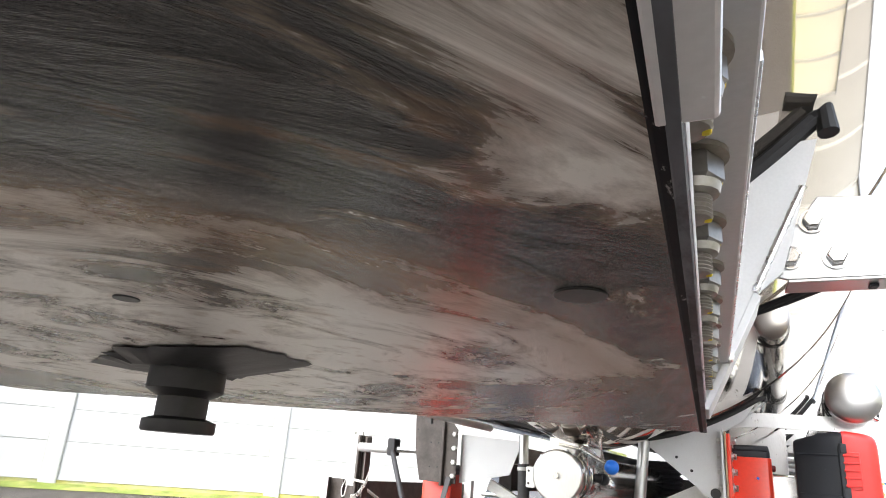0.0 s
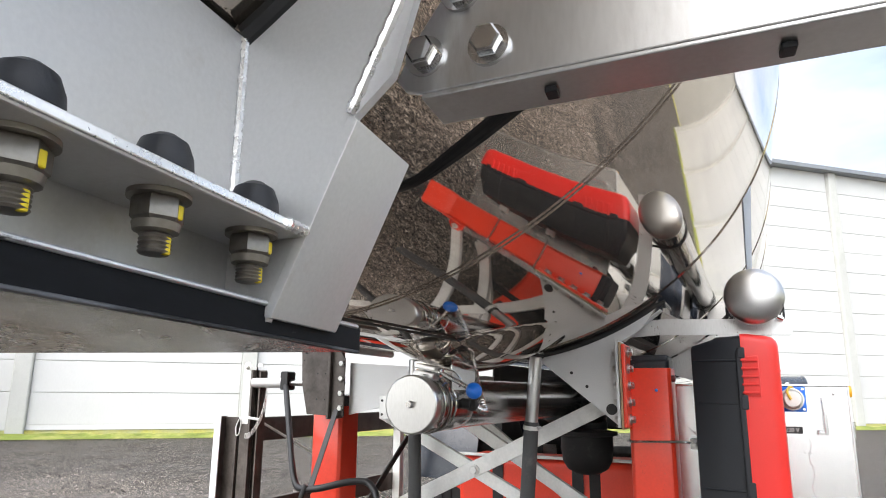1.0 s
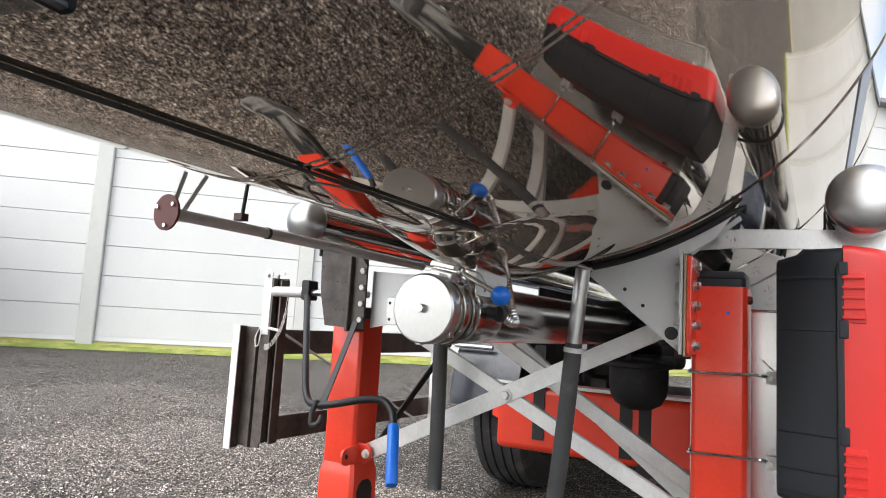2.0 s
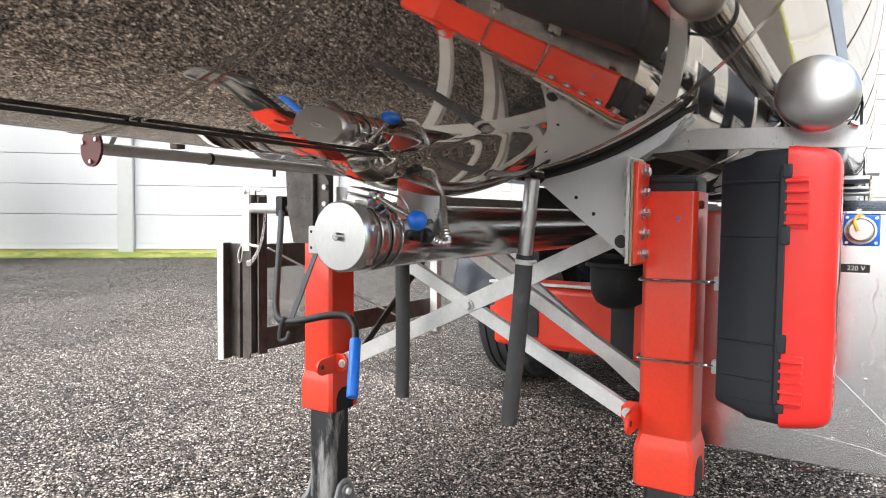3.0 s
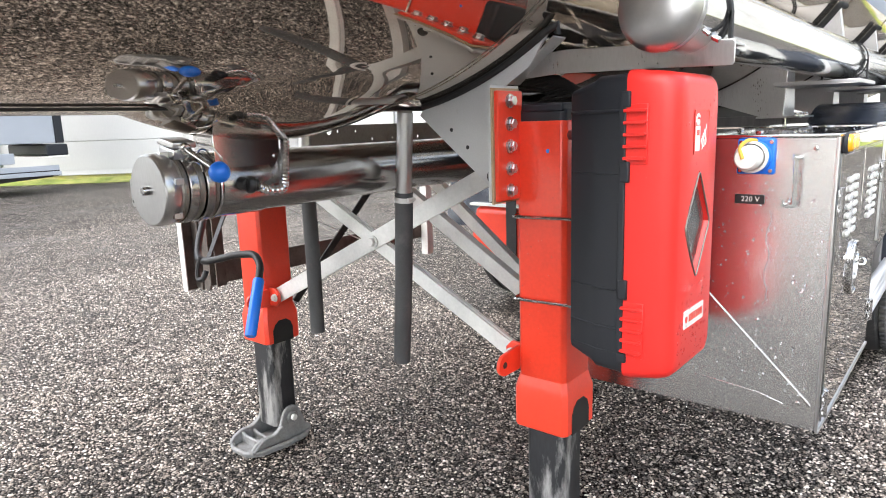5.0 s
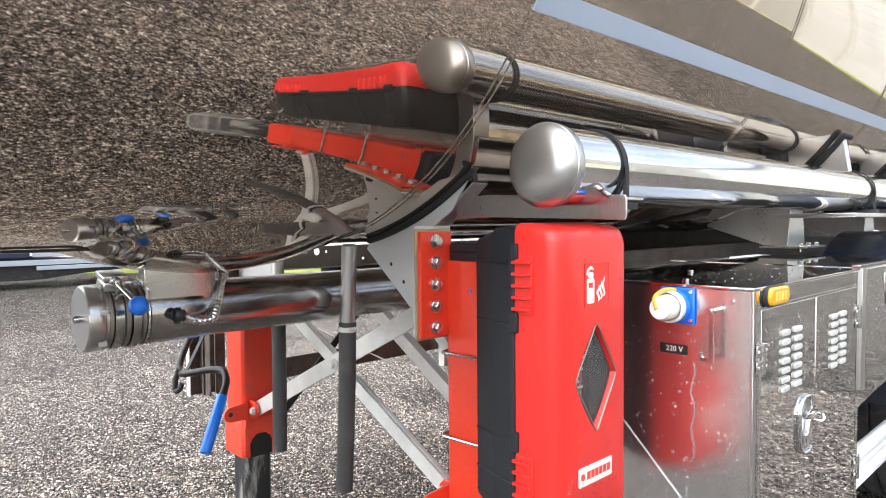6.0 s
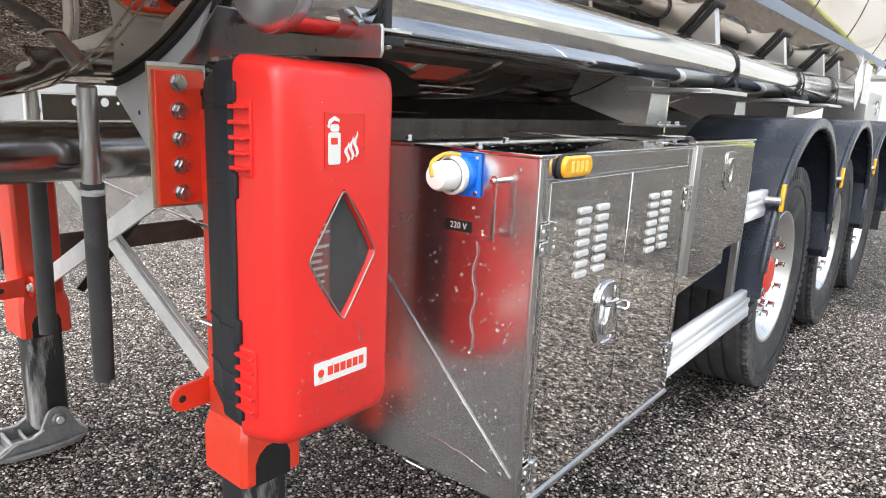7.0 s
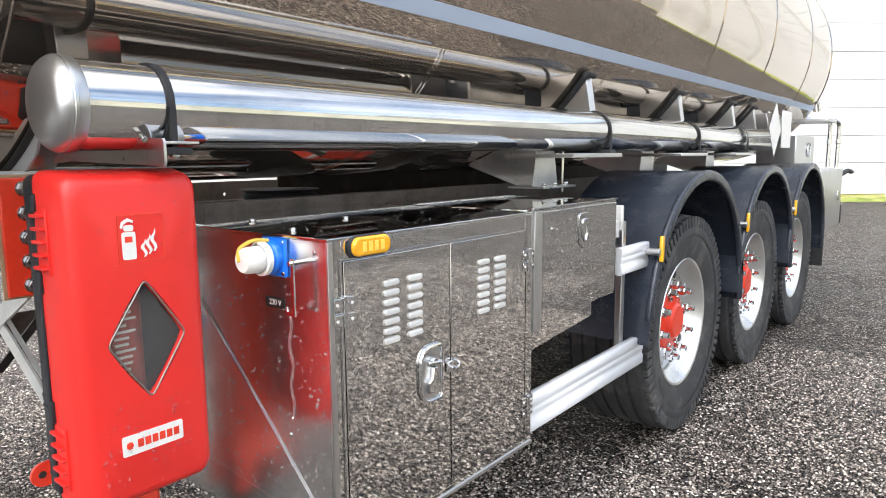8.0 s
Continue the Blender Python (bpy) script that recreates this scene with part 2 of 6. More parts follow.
def gravel_material():
    """Coarse asphalt with washed pebbles: stones of many tones in dark binder, damp in places."""
    m = bpy.data.materials.new("washed_gravel_asphalt")
    m.use_nodes = True
    n, l = m.node_tree.nodes, m.node_tree.links
    b = n["Principled BSDF"]
    tc = n.new("ShaderNodeTexCoord")
    warp = n.new("ShaderNodeTexNoise")
    warp.inputs["Scale"].default_value = 60
    wadd = n.new("ShaderNodeVectorMath")
    wadd.operation = "MULTIPLY_ADD"
    wadd.inputs[1].default_value = (0.008, 0.008, 0.008)
    l.new(tc.outputs["Object"], warp.inputs["Vector"])
    l.new(warp.outputs["Color"], wadd.inputs[0])
    l.new(tc.outputs["Object"], wadd.inputs[2])
    v = n.new("ShaderNodeTexVoronoi")
    v.inputs["Scale"].default_value = 78
    edge = n.new("ShaderNodeTexVoronoi")
    edge.feature = "DISTANCE_TO_EDGE"
    edge.inputs["Scale"].default_value = 78
    l.new(wadd.outputs[0], v.inputs["Vector"])
    l.new(wadd.outputs[0], edge.inputs["Vector"])
    sep = n.new("ShaderNodeSeparateColor")
    l.new(v.outputs["Color"], sep.inputs[0])
    ramp = n.new("ShaderNodeValToRGB")
    r = ramp.color_ramp
    r.elements[0].position, r.elements[0].color = 0.0, (0.040, 0.035, 0.031, 1)
    r.elements[1].position, r.elements[1].color = 1.0, (0.86, 0.80, 0.73, 1)
    for p, c in ((0.25, (0.085, 0.070, 0.059)), (0.50, (0.20, 0.167, 0.142)), (0.75, (0.42, 0.365, 0.315)), (0.92, (0.66, 0.59, 0.52))):
        r.elements.new(p).color = (*c, 1)
    l.new(sep.outputs[0], ramp.inputs[0])
    er = n.new("ShaderNodeValToRGB")
    er.color_ramp.elements[0].position, er.color_ramp.elements[1].position = 0.07, 0.22
    l.new(edge.outputs["Distance"], er.inputs[0])
    mx = n.new("ShaderNodeMixRGB")
    mx.inputs[1].default_value = (0.005, 0.0045, 0.004, 1)
    l.new(er.outputs[0], mx.inputs[0])
    l.new(ramp.outputs[0], mx.inputs[2])
    wet = n.new("ShaderNodeTexNoise")
    wet.inputs["Scale"].default_value, wet.inputs["Detail"].default_value, wet.inputs["Roughness"].default_value = 1.1, 9, 0.68
    l.new(tc.outputs["Object"], wet.inputs["Vector"])
    wr = n.new("ShaderNodeMapRange")
    wr.inputs[1].default_value, wr.inputs[2].default_value, wr.inputs[3].default_value, wr.inputs[4].default_value = 0.34, 0.66, 0.66, 1.02
    l.new(wet.outputs["Fac"], wr.inputs[0])
    clump = n.new("ShaderNodeTexNoise")
    clump.inputs["Scale"].default_value, clump.inputs["Detail"].default_value, clump.inputs["Roughness"].default_value = 6.5, 9, 0.82
    l.new(tc.outputs["Object"], clump.inputs["Vector"])
    cr = n.new("ShaderNodeMapRange")
    cr.inputs[1].default_value, cr.inputs[2].default_value, cr.inputs[3].default_value, cr.inputs[4].default_value = 0.41, 0.60, 0.52, 1.55
    l.new(clump.outputs["Fac"], cr.inputs[0])
    both = n.new("ShaderNodeMath")
    both.operation = "MULTIPLY"
    l.new(wr.outputs[0], both.inputs[0])
    l.new(cr.outputs[0], both.inputs[1])
    mott = n.new("ShaderNodeTexNoise")
    mott.inputs["Scale"].default_value, mott.inputs["Detail"].default_value, mott.inputs["Roughness"].default_value = 34.0, 3, 0.7
    l.new(tc.outputs["Object"], mott.inputs["Vector"])
    mr = n.new("ShaderNodeMapRange")
    mr.inputs[1].default_value, mr.inputs[2].default_value, mr.inputs[3].default_value, mr.inputs[4].default_value = 0.36, 0.64, 0.35, 1.85
    l.new(mott.outputs["Fac"], mr.inputs[0])
    all3 = n.new("ShaderNodeMath")
    all3.operation = "MULTIPLY"
    l.new(both.outputs[0], all3.inputs[0])
    l.new(mr.outputs[0], all3.inputs[1])
    hs = n.new("ShaderNodeHueSaturation")
    l.new(all3.outputs[0], hs.inputs["Value"])
    l.new(mx.outputs[0], hs.inputs["Color"])
    l.new(hs.outputs[0], b.inputs["Base Color"])
    rr = n.new("ShaderNodeMapRange")
    rr.inputs[1].default_value, rr.inputs[2].default_value, rr.inputs[3].default_value, rr.inputs[4].default_value = 0.35, 0.65, 0.38, 0.66
    l.new(wet.outputs["Fac"], rr.inputs[0])
    l.new(rr.outputs[0], b.inputs["Roughness"])
    sp = n.new("ShaderNodeMapRange")
    sp.inputs[3].default_value, sp.inputs[4].default_value = 0.04, 0.42
    l.new(er.outputs[0], sp.inputs[0])
    l.new(sp.outputs[0], b.inputs["Specular IOR Level"])
    bp = n.new("ShaderNodeBump")
    bp.inputs["Strength"].default_value, bp.inputs["Distance"].default_value = 1.0, 0.010
    l.new(er.outputs[0], bp.inputs["Height"])
    l.new(bp.outputs[0], b.inputs["Normal"])
    return m


GRAVEL = gravel_material()


def pebble_material():
    m = bpy.data.materials.new("pebbles")
    m.use_nodes = True
    n, l = m.node_tree.nodes, m.node_tree.links
    b = n["Principled BSDF"]
    g = n.new("ShaderNodeNewGeometry")
    ramp = n.new("ShaderNodeValToRGB")
    r = ramp.color_ramp
    r.elements[0].position, r.elements[0].color = 0.0, (0.040, 0.034, 0.030, 1)
    r.elements[1].position, r.elements[1].color = 1.0, (0.86, 0.80, 0.73, 1)
    for p, c in ((0.25, (0.066, 0.053, 0.045)), (0.50, (0.165, 0.136, 0.114)), (0.75, (0.35, 0.30, 0.254)), (0.92, (0.60, 0.53, 0.46))):
        r.elements.new(p).color = (*c, 1)
    l.new(g.outputs["Random Per Island"], ramp.inputs[0])
    l.new(ramp.outputs[0], b.inputs["Base Color"])
    b.inputs["Roughness"].default_value = 0.36
    return m


PEBBLE = pebble_material()


def coupler_material():
    """The rubbing plate: smeared in rings about the pin, dark and greasy, worn bright and rusty between. The pale zones
    also paint in reflections of wall and sky.
    """
    m = bpy.data.materials.new("greasy_coupler_plate")
    m.use_nodes = True
    n, l = m.node_tree.nodes, m.node_tree.links
    b = n["Principled BSDF"]
    tc = n.new("ShaderNodeTexCoord")
    off = n.new("ShaderNodeVectorMath")
    off.operation = "ADD"
    off.inputs[1].default_value = (-0.135, 2.831, 0)
    sep = n.new("ShaderNodeSeparateXYZ")
    l.new(tc.outputs["Object"], off.inputs[0])
    l.new(off.outputs[0], sep.inputs[0])

    def math_node(op, a, bb=None):
        k = n.new("ShaderNodeMath")
        k.operation = op
        for i, v in enumerate((a, bb)):
            if v is None:
                continue
            if isinstance(v, (int, float)):
                k.inputs[i].default_value = v
            else:
                l.new(v, k.inputs[i])
        return k.outputs[0]

    rad = math_node("SQRT", math_node("ADD", math_node("MULTIPLY", sep.outputs[0], sep.outputs[0]), math_node("MULTIPLY", sep.outputs[1], sep.outputs[1])))
    ang = math_node("ARCTAN2", sep.outputs[1], sep.outputs[0])
    comb = n.new("ShaderNodeCombineXYZ")
    l.new(math_node("MULTIPLY", ang, 2.2), comb.inputs[0])
    l.new(math_node("MULTIPLY", rad, 15.0), comb.inputs[1])
    streak = n.new("ShaderNodeTexNoise")
    streak.inputs["Scale"].default_value, streak.inputs["Detail"].default_value, streak.inputs["Roughness"].default_value = 1.3, 9, 0.68
    streak.inputs["Distortion"].default_value = 0.6
    l.new(comb.outputs[0], streak.inputs["Vector"])
    blot = n.new("ShaderNodeTexNoise")
    blot.inputs["Scale"].default_value, blot.inputs["Detail"].default_value, blot.inputs["Distortion"].default_value = 3.2, 8, 1.4
    l.new(tc.outputs["Object"], blot.inputs["Vector"])
    wob = math_node("ADD", rad, math_node("MULTIPLY", math_node("SUBTRACT", blot.outputs["Fac"], 0.5), 0.07))
    # pale rings: worn steel, with the bright wall's reflection put into the colour
    zone = n.new("ShaderNodeValToRGB")
    e = zone.color_ramp.elements
    e[0].position, e[0].color = 0.0, (0.75, 0.75, 0.75, 1)
    e[1].position, e[1].color = 1.0, (0.42, 0.42, 0.42, 1)
    for p, v in ((0.10, 0.90), (0.33, 0.92), (0.385, 0.80), (0.40, 0.12), (0.46, 0.16), (0.52, 0.50), (0.62, 0.62), (0.74, 0.40)):
        zone.color_ramp.elements.new(p).color = (v, v, v, 1)
    l.new(wob, zone.inputs[0])
    amount = math_node("ADD", math_node("MULTIPLY", zone.outputs[0], 0.85), math_node("MULTIPLY", math_node("SUBTRACT", streak.outputs["Fac"], 0.5), 3.6))
    amount = math_node("ADD", amount, math_node("MULTIPLY", math_node("SUBTRACT", blot.outputs["Fac"], 0.5), 2.6))
    ramp = n.new("ShaderNodeValToRGB")
    e = ramp.color_ramp.elements
    e[0].position, e[0].color = 0.08, (0.018, 0.017, 0.017, 1)
    e[1].position, e[1].color = 0.95, (0.86, 0.83, 0.78, 1)
    for p, c in ((0.28, (0.040, 0.036, 0.034)), (0.45, (0.14, 0.110, 0.080)), (0.60, (0.40, 0.36, 0.32)), (0.78, (0.66, 0.62, 0.57))):
        ramp.color_ramp.elements.new(p).color = (*c, 1)
    l.new(amount, ramp.inputs[0])
    rust = n.new("ShaderNodeTexNoise")
    rust.inputs["Scale"].default_value, rust.inputs["Detail"].default_value = 3.2, 6
    l.new(comb.outputs[0], rust.inputs["Vector"])
    rr = n.new("ShaderNodeValToRGB")
    rr.color_ramp.elements[0].position, rr.color_ramp.elements[1].position = 0.58, 0.72
    l.new(rust.outputs["Fac"], rr.inputs[0])
    mx = n.new("ShaderNodeMixRGB")
    mx.inputs[2].default_value = (0.26, 0.135, 0.055, 1)
    band = n.new("ShaderNodeValToRGB")
    be = band.color_ramp.elements
    be[0].position, be[0].color = 0.30, (0, 0, 0, 1)
    be[1].position, be[1].color = 0.42, (0, 0, 0, 1)
    be.new(0.375).color = (1, 1, 1, 1)
    l.new(wob, band.inputs[0])
    l.new(math_node("MULTIPLY", math_node("MAXIMUM", math_node("MULTIPLY", rr.outputs[0], 0.6), math_node("MULTIPLY", band.outputs[0], 0.65)), 0.9), mx.inputs[0])
    l.new(ramp.outputs[0], mx.inputs[1])
    l.new(mx.outputs[0], b.inputs["Base Color"])
    ro = n.new("ShaderNodeMapRange")
    ro.inputs[3].default_value, ro.inputs[4].default_value = 0.20, 0.34
    l.new(amount, ro.inputs[0])
    l.new(ro.outputs[0], b.inputs["Roughness"])
    b.inputs["Metallic"].default_value = 0.25
    b.inputs["Specular IOR Level"].default_value = 0.5
    bp = n.new("ShaderNodeBump")
    bp.inputs["Strength"].default_value, bp.inputs["Distance"].default_value = 0.5, 0.002
    l.new(amount, bp.inputs["Height"])
    l.new(bp.outputs[0], b.inputs["Normal"])
    return m


GREASE = coupler_material()

# ---------------------------------------------------------------- mesh helpers
ORIGIN = {}


def thing(name, at, label, category, group="", kind=""):
    ob = new(name)
    ob.empty_display_size = 0.05
    ob.location = at
    ORIGIN[ob.name] = Vector(at)
    return tagged(ob, label, category, group, kind)


def mark_flat(bm, test):
    """Marks the faces that shade() shall leave flat."""
    layer = bm.faces.layers.int.get("flat") or bm.faces.layers.int.new("flat")
    bm.normal_update()
    for f in bm.faces:
        if test(f):
            f[layer] = 1


def shade(me, smooth):
    """Smooth shading but on the flat faces of boxes and plates, which box() and slab() mark."""
    flat = me.attributes.get("flat")
    keep = [True] * len(me.polygons)
    if flat:
        keep = [q.value == 0 for q in flat.data]
        me.attributes.remove(flat)
    me.set_sharp_from_angle(angle=radians(smooth))
    me.polygons.foreach_set("use_smooth", keep)


def part(name, bm, material, parent, label="", smooth=35):
    """One mesh under a thing or a part; the bmesh is in world metres."""
    origin = ORIGIN[parent.name]
    bmesh.ops.translate(bm, verts=bm.verts, vec=-origin)
    bmesh.ops.recalc_face_normals(bm, faces=bm.faces)
    me = bpy.data.meshes.new(name)
    bm.to_mesh(me)
    bm.free()
    me.materials.append(material)
    shade(me, smooth or 1)
    ob = new(name, me)
    ob.parent = parent
    ORIGIN[ob.name] = origin
    return tagged(ob, label) if label else ob


def single(name, bm, material, label, category, at=(0, 0, 0), group="", kind="", smooth=35):
    """A thing or a piece of the setting that is one mesh."""
    bmesh.ops.translate(bm, verts=bm.verts, vec=-Vector(at))
    bmesh.ops.recalc_face_normals(bm, faces=bm.faces)
    me = bpy.data.meshes.new(name)
    bm.to_mesh(me)
    bm.free()
    me.materials.append(material)
    shade(me, smooth or 1)
    ob = new(name, me)
    ob.location = at
    ORIGIN[ob.name] = Vector(at)
    return tagged(ob, label, category, group, kind)


def box(x0, x1, y0, y1, z0, z1, bevel=0.0, seg=2, m=None):
    bm = bmesh.new()
    bmesh.ops.create_cube(bm, size=1)
    bmesh.ops.scale(bm, vec=(x1 - x0, y1 - y0, z1 - z0), verts=bm.verts)
    if bevel:
        bmesh.ops.bevel(bm, geom=bm.edges[:], offset=bevel, segments=seg, profile=0.5, affect="EDGES")
    mark_flat(bm, lambda f: max(abs(k) for k in f.normal) > 0.999)
    bmesh.ops.translate(bm, vec=((x0 + x1) / 2, (y0 + y1) / 2, (z0 + z1) / 2), verts=bm.verts)
    if m:
        bmesh.ops.transform(bm, matrix=m, verts=bm.verts)
    return bm


def join(*bms):
    out = bms[0]
    for b in bms[1:]:
        me = bpy.data.meshes.new("tmp")
        b.to_mesh(me)
        b.free()
        out.from_mesh(me)
        bpy.data.meshes.remove(me)
    return out


def frame_to(p0, p1):
    """The matrix that takes z to the way from p0 to p1, at p0."""
    d = Vector(p1) - Vector(p0)
    return Matrix.Translation(p0) @ d.to_track_quat("Z", "Y").to_matrix().to_4x4(), d.length


def lathe(profile, p0, p1, seg=32, closed=False):
    """A profile of (radius, height) turned about the line from p0 towards p1; heights in metres from p0."""
    bm = bmesh.new()
    m, _ = frame_to(p0, p1)
    rings = []
    for r, h in profile:
        if r < 1e-6:
            rings.append([bm.verts.new((0, 0, h))])
        else:
            rings.append([bm.verts.new((r * math.cos(2 * math.pi * i / seg), r * math.sin(2 * math.pi * i / seg), h)) for i in range(seg)])
    pairs = list(zip(rings, rings[1:])) + ([(rings[-1], rings[0])] if closed else [])
    for a, b in pairs:
        for i in range(seg):
            j = (i + 1) % seg
            if len(a) == 1 and len(b) == 1:
                continue
            if len(a) == 1:
                bm.faces.new((a[0], b[i], b[j]))
            elif len(b) == 1:
                bm.faces.new((a[i], b[0], a[j]))
            else:
                bm.faces.new((a[i], b[i], b[j], a[j]))
    bmesh.ops.transform(bm, matrix=m, verts=bm.verts)
    return bm


def rod(p0, p1, r, seg=16, edge=0.15):
    """A round bar with slightly eased ends."""
    n = (Vector(p1) - Vector(p0)).length
    e = min(r * edge, n / 4)
    return lathe([(0, 0), (r - e, 0), (r, e), (r, n - e), (r - e, n), (0, n)], p0, p1, seg)


def hexnut(p0, p1, r):
    n = (Vector(p1) - Vector(p0)).length
    return lathe([(0, 0), (r * 0.9, 0), (r, n * 0.15), (r, n * 0.85), (r * 0.86, n), (0, n)], p0, p1, 6)


def bolt(p0, p1, r):
    """A hexagonal head on a washer, from p0 outwards to p1."""
    p0, p1 = Vector(p0), Vector(p1)
    mid = p0.lerp(p1, 0.25)
    return join(lathe([(0, 0), (r * 1.35, 0), (r * 1.35, (mid - p0).length), (0, (mid - p0).length)], p0, p1, 20), hexnut(mid, p1, r))


def rounded(points, fillet, steps=5, cyclic=False):
    pts = [Vector(p) for p in points]
    out = [] if cyclic else [pts[0]]
    rng = range(len(pts)) if cyclic else range(1, len(pts) - 1)
    for i in rng:
        a, b, c = pts[i - 1], pts[i], pts[(i + 1) % len(pts)]
        f = min(fillet, (a - b).length * 0.45, (c - b).length * 0.45)
        s, e = b + (a - b).normalized() * f, b + (c - b).normalized() * f
        for k in range(steps + 1):
            u = k / steps
            out.append(s * (1 - u) ** 2 + b * 2 * u * (1 - u) + e * u * u)
    if not cyclic:
        out.append(pts[-1])
    return out


def pipe(points, r, seg=12, fillet=0.03, radii=None, cyclic=False):
    """A round tube along a bent line."""
    pts = rounded(points, fillet, cyclic=cyclic) if fillet else [Vector(p) for p in points]
    bm = bmesh.new()
    rings, n = [], len(pts)
    ref = None
    for i, p in enumerate(pts):
        a = pts[(i - 1) % n] if (i or cyclic) else p
        b = pts[(i + 1) % n] if (i < n - 1 or cyclic) else p
        d = (b - a).normalized()
        if ref is None:
            ref = d.orthogonal().normalized()
        ref = (ref - d * ref.dot(d)).normalized()
        side = d.cross(ref)
        rr = radii(i, n) if radii else r
        rings.append([bm.verts.new(p + (ref * math.cos(2 * math.pi * k / seg) + side * math.sin(2 * math.pi * k / seg)) * rr) for k in range(seg)])
    for a, b in list(zip(rings, rings[1:])) + ([(rings[-1], rings[0])] if cyclic else []):
        for k in range(seg):
            bm.faces.new((a[k], a[(k + 1) % seg], b[(k + 1) % seg], b[k]))
    if not cyclic:
        bm.faces.new(rings[0][::-1])
        bm.faces.new(rings[-1])
    return bm


def slab(outline, axis, a, b, bevel=0.0, seg=2):
    """A plate: an outline in the plane across axis, from a to b along it."""
    bm = bmesh.new()
    put = {"x": lambda u, v, w: (w, u, v), "y": lambda u, v, w: (u, w, v), "z": lambda u, v, w: (u, v, w)}[axis]
    lo = [bm.verts.new(put(u, v, a)) for u, v in outline]
    hi = [bm.verts.new(put(u, v, b)) for u, v in outline]
    bm.faces.new(lo[::-1])
    bm.faces.new(hi)
    n = len(outline)
    for i in range(n):
        bm.faces.new((lo[i], lo[(i + 1) % n], hi[(i + 1) % n], hi[i]))
    if bevel:
        bmesh.ops.recalc_face_normals(bm, faces=bm.faces)
        bmesh.ops.bevel(bm, geom=bm.edges[:], offset=bevel, segments=seg, profile=0.5, affect="EDGES")
    k = "xyz".index(axis)
    mark_flat(bm, lambda f: abs(f.normal[k]) > 0.999)
    return bm


def flat_bar(p0, p1, width, thick, up=(0, 1, 0), bevel=0.001):
    """A flat bar from p0 to p1; thick along up, width across."""
    p0, p1 = Vector(p0), Vector(p1)
    d = (p1 - p0).normalized()
    t = (Vector(up) - d * Vector(up).dot(d)).normalized()
    w = d.cross(t)
    m = Matrix((d, w, t)).transposed().to_4x4()
    m.translation = (p0 + p1) / 2
    n = (p1 - p0).length
    return box(-n / 2, n / 2, -width / 2, width / 2, -thick / 2, thick / 2, bevel, 1, m)


def arc(cx, cy, r, a0, a1, n):
    return [(cx + r * math.cos(radians(a0 + (a1 - a0) * i / n)), cy + r * math.sin(radians(a0 + (a1 - a0) * i / n))) for i in range(n + 1)]


def rounded_rect(u0, u1, v0, v1, r, n=5):
    return arc(u1 - r, v1 - r, r, 0, 90, n) + arc(u0 + r, v1 - r, r, 90, 180, n) + arc(u0 + r, v0 + r, r, 180, 270, n) + arc(u1 - r, v0 + r, r, 270, 360, n)


def words(text, size, m, material, parent, name="lettering", depth=0.0004):
    """Built-in letters as a thin mesh."""
    cu = bpy.data.curves.new(name, "FONT")
    cu.body, cu.size, cu.extrude, cu.align_x, cu.align_y = text, size, depth, "CENTER", "CENTER"
    tmp = bpy.data.objects.new("tmp", cu)
    scene.collection.objects.link(tmp)
    me = bpy.data.meshes.new_from_object(tmp.evaluated_get(bpy.context.evaluated_depsgraph_get()))
    bpy.data.objects.remove(tmp)
    bm = bmesh.new()
    bm.from_mesh(me)
    bmesh.ops.transform(bm, matrix=m, verts=bm.verts)
    return part(name, bm, material, parent, smooth=0)


# ---------------------------------------------------------------- ground, buildings
def ground():
    bm = bmesh.new()
    bmesh.ops.create_grid(bm, x_segments=2, y_segments=2, size=900)
    return single("ground", bm, GRAVEL, "coarse dark asphalt with washed pale pebbles, damp", "ground", kind="structure", smooth=0)


ground()


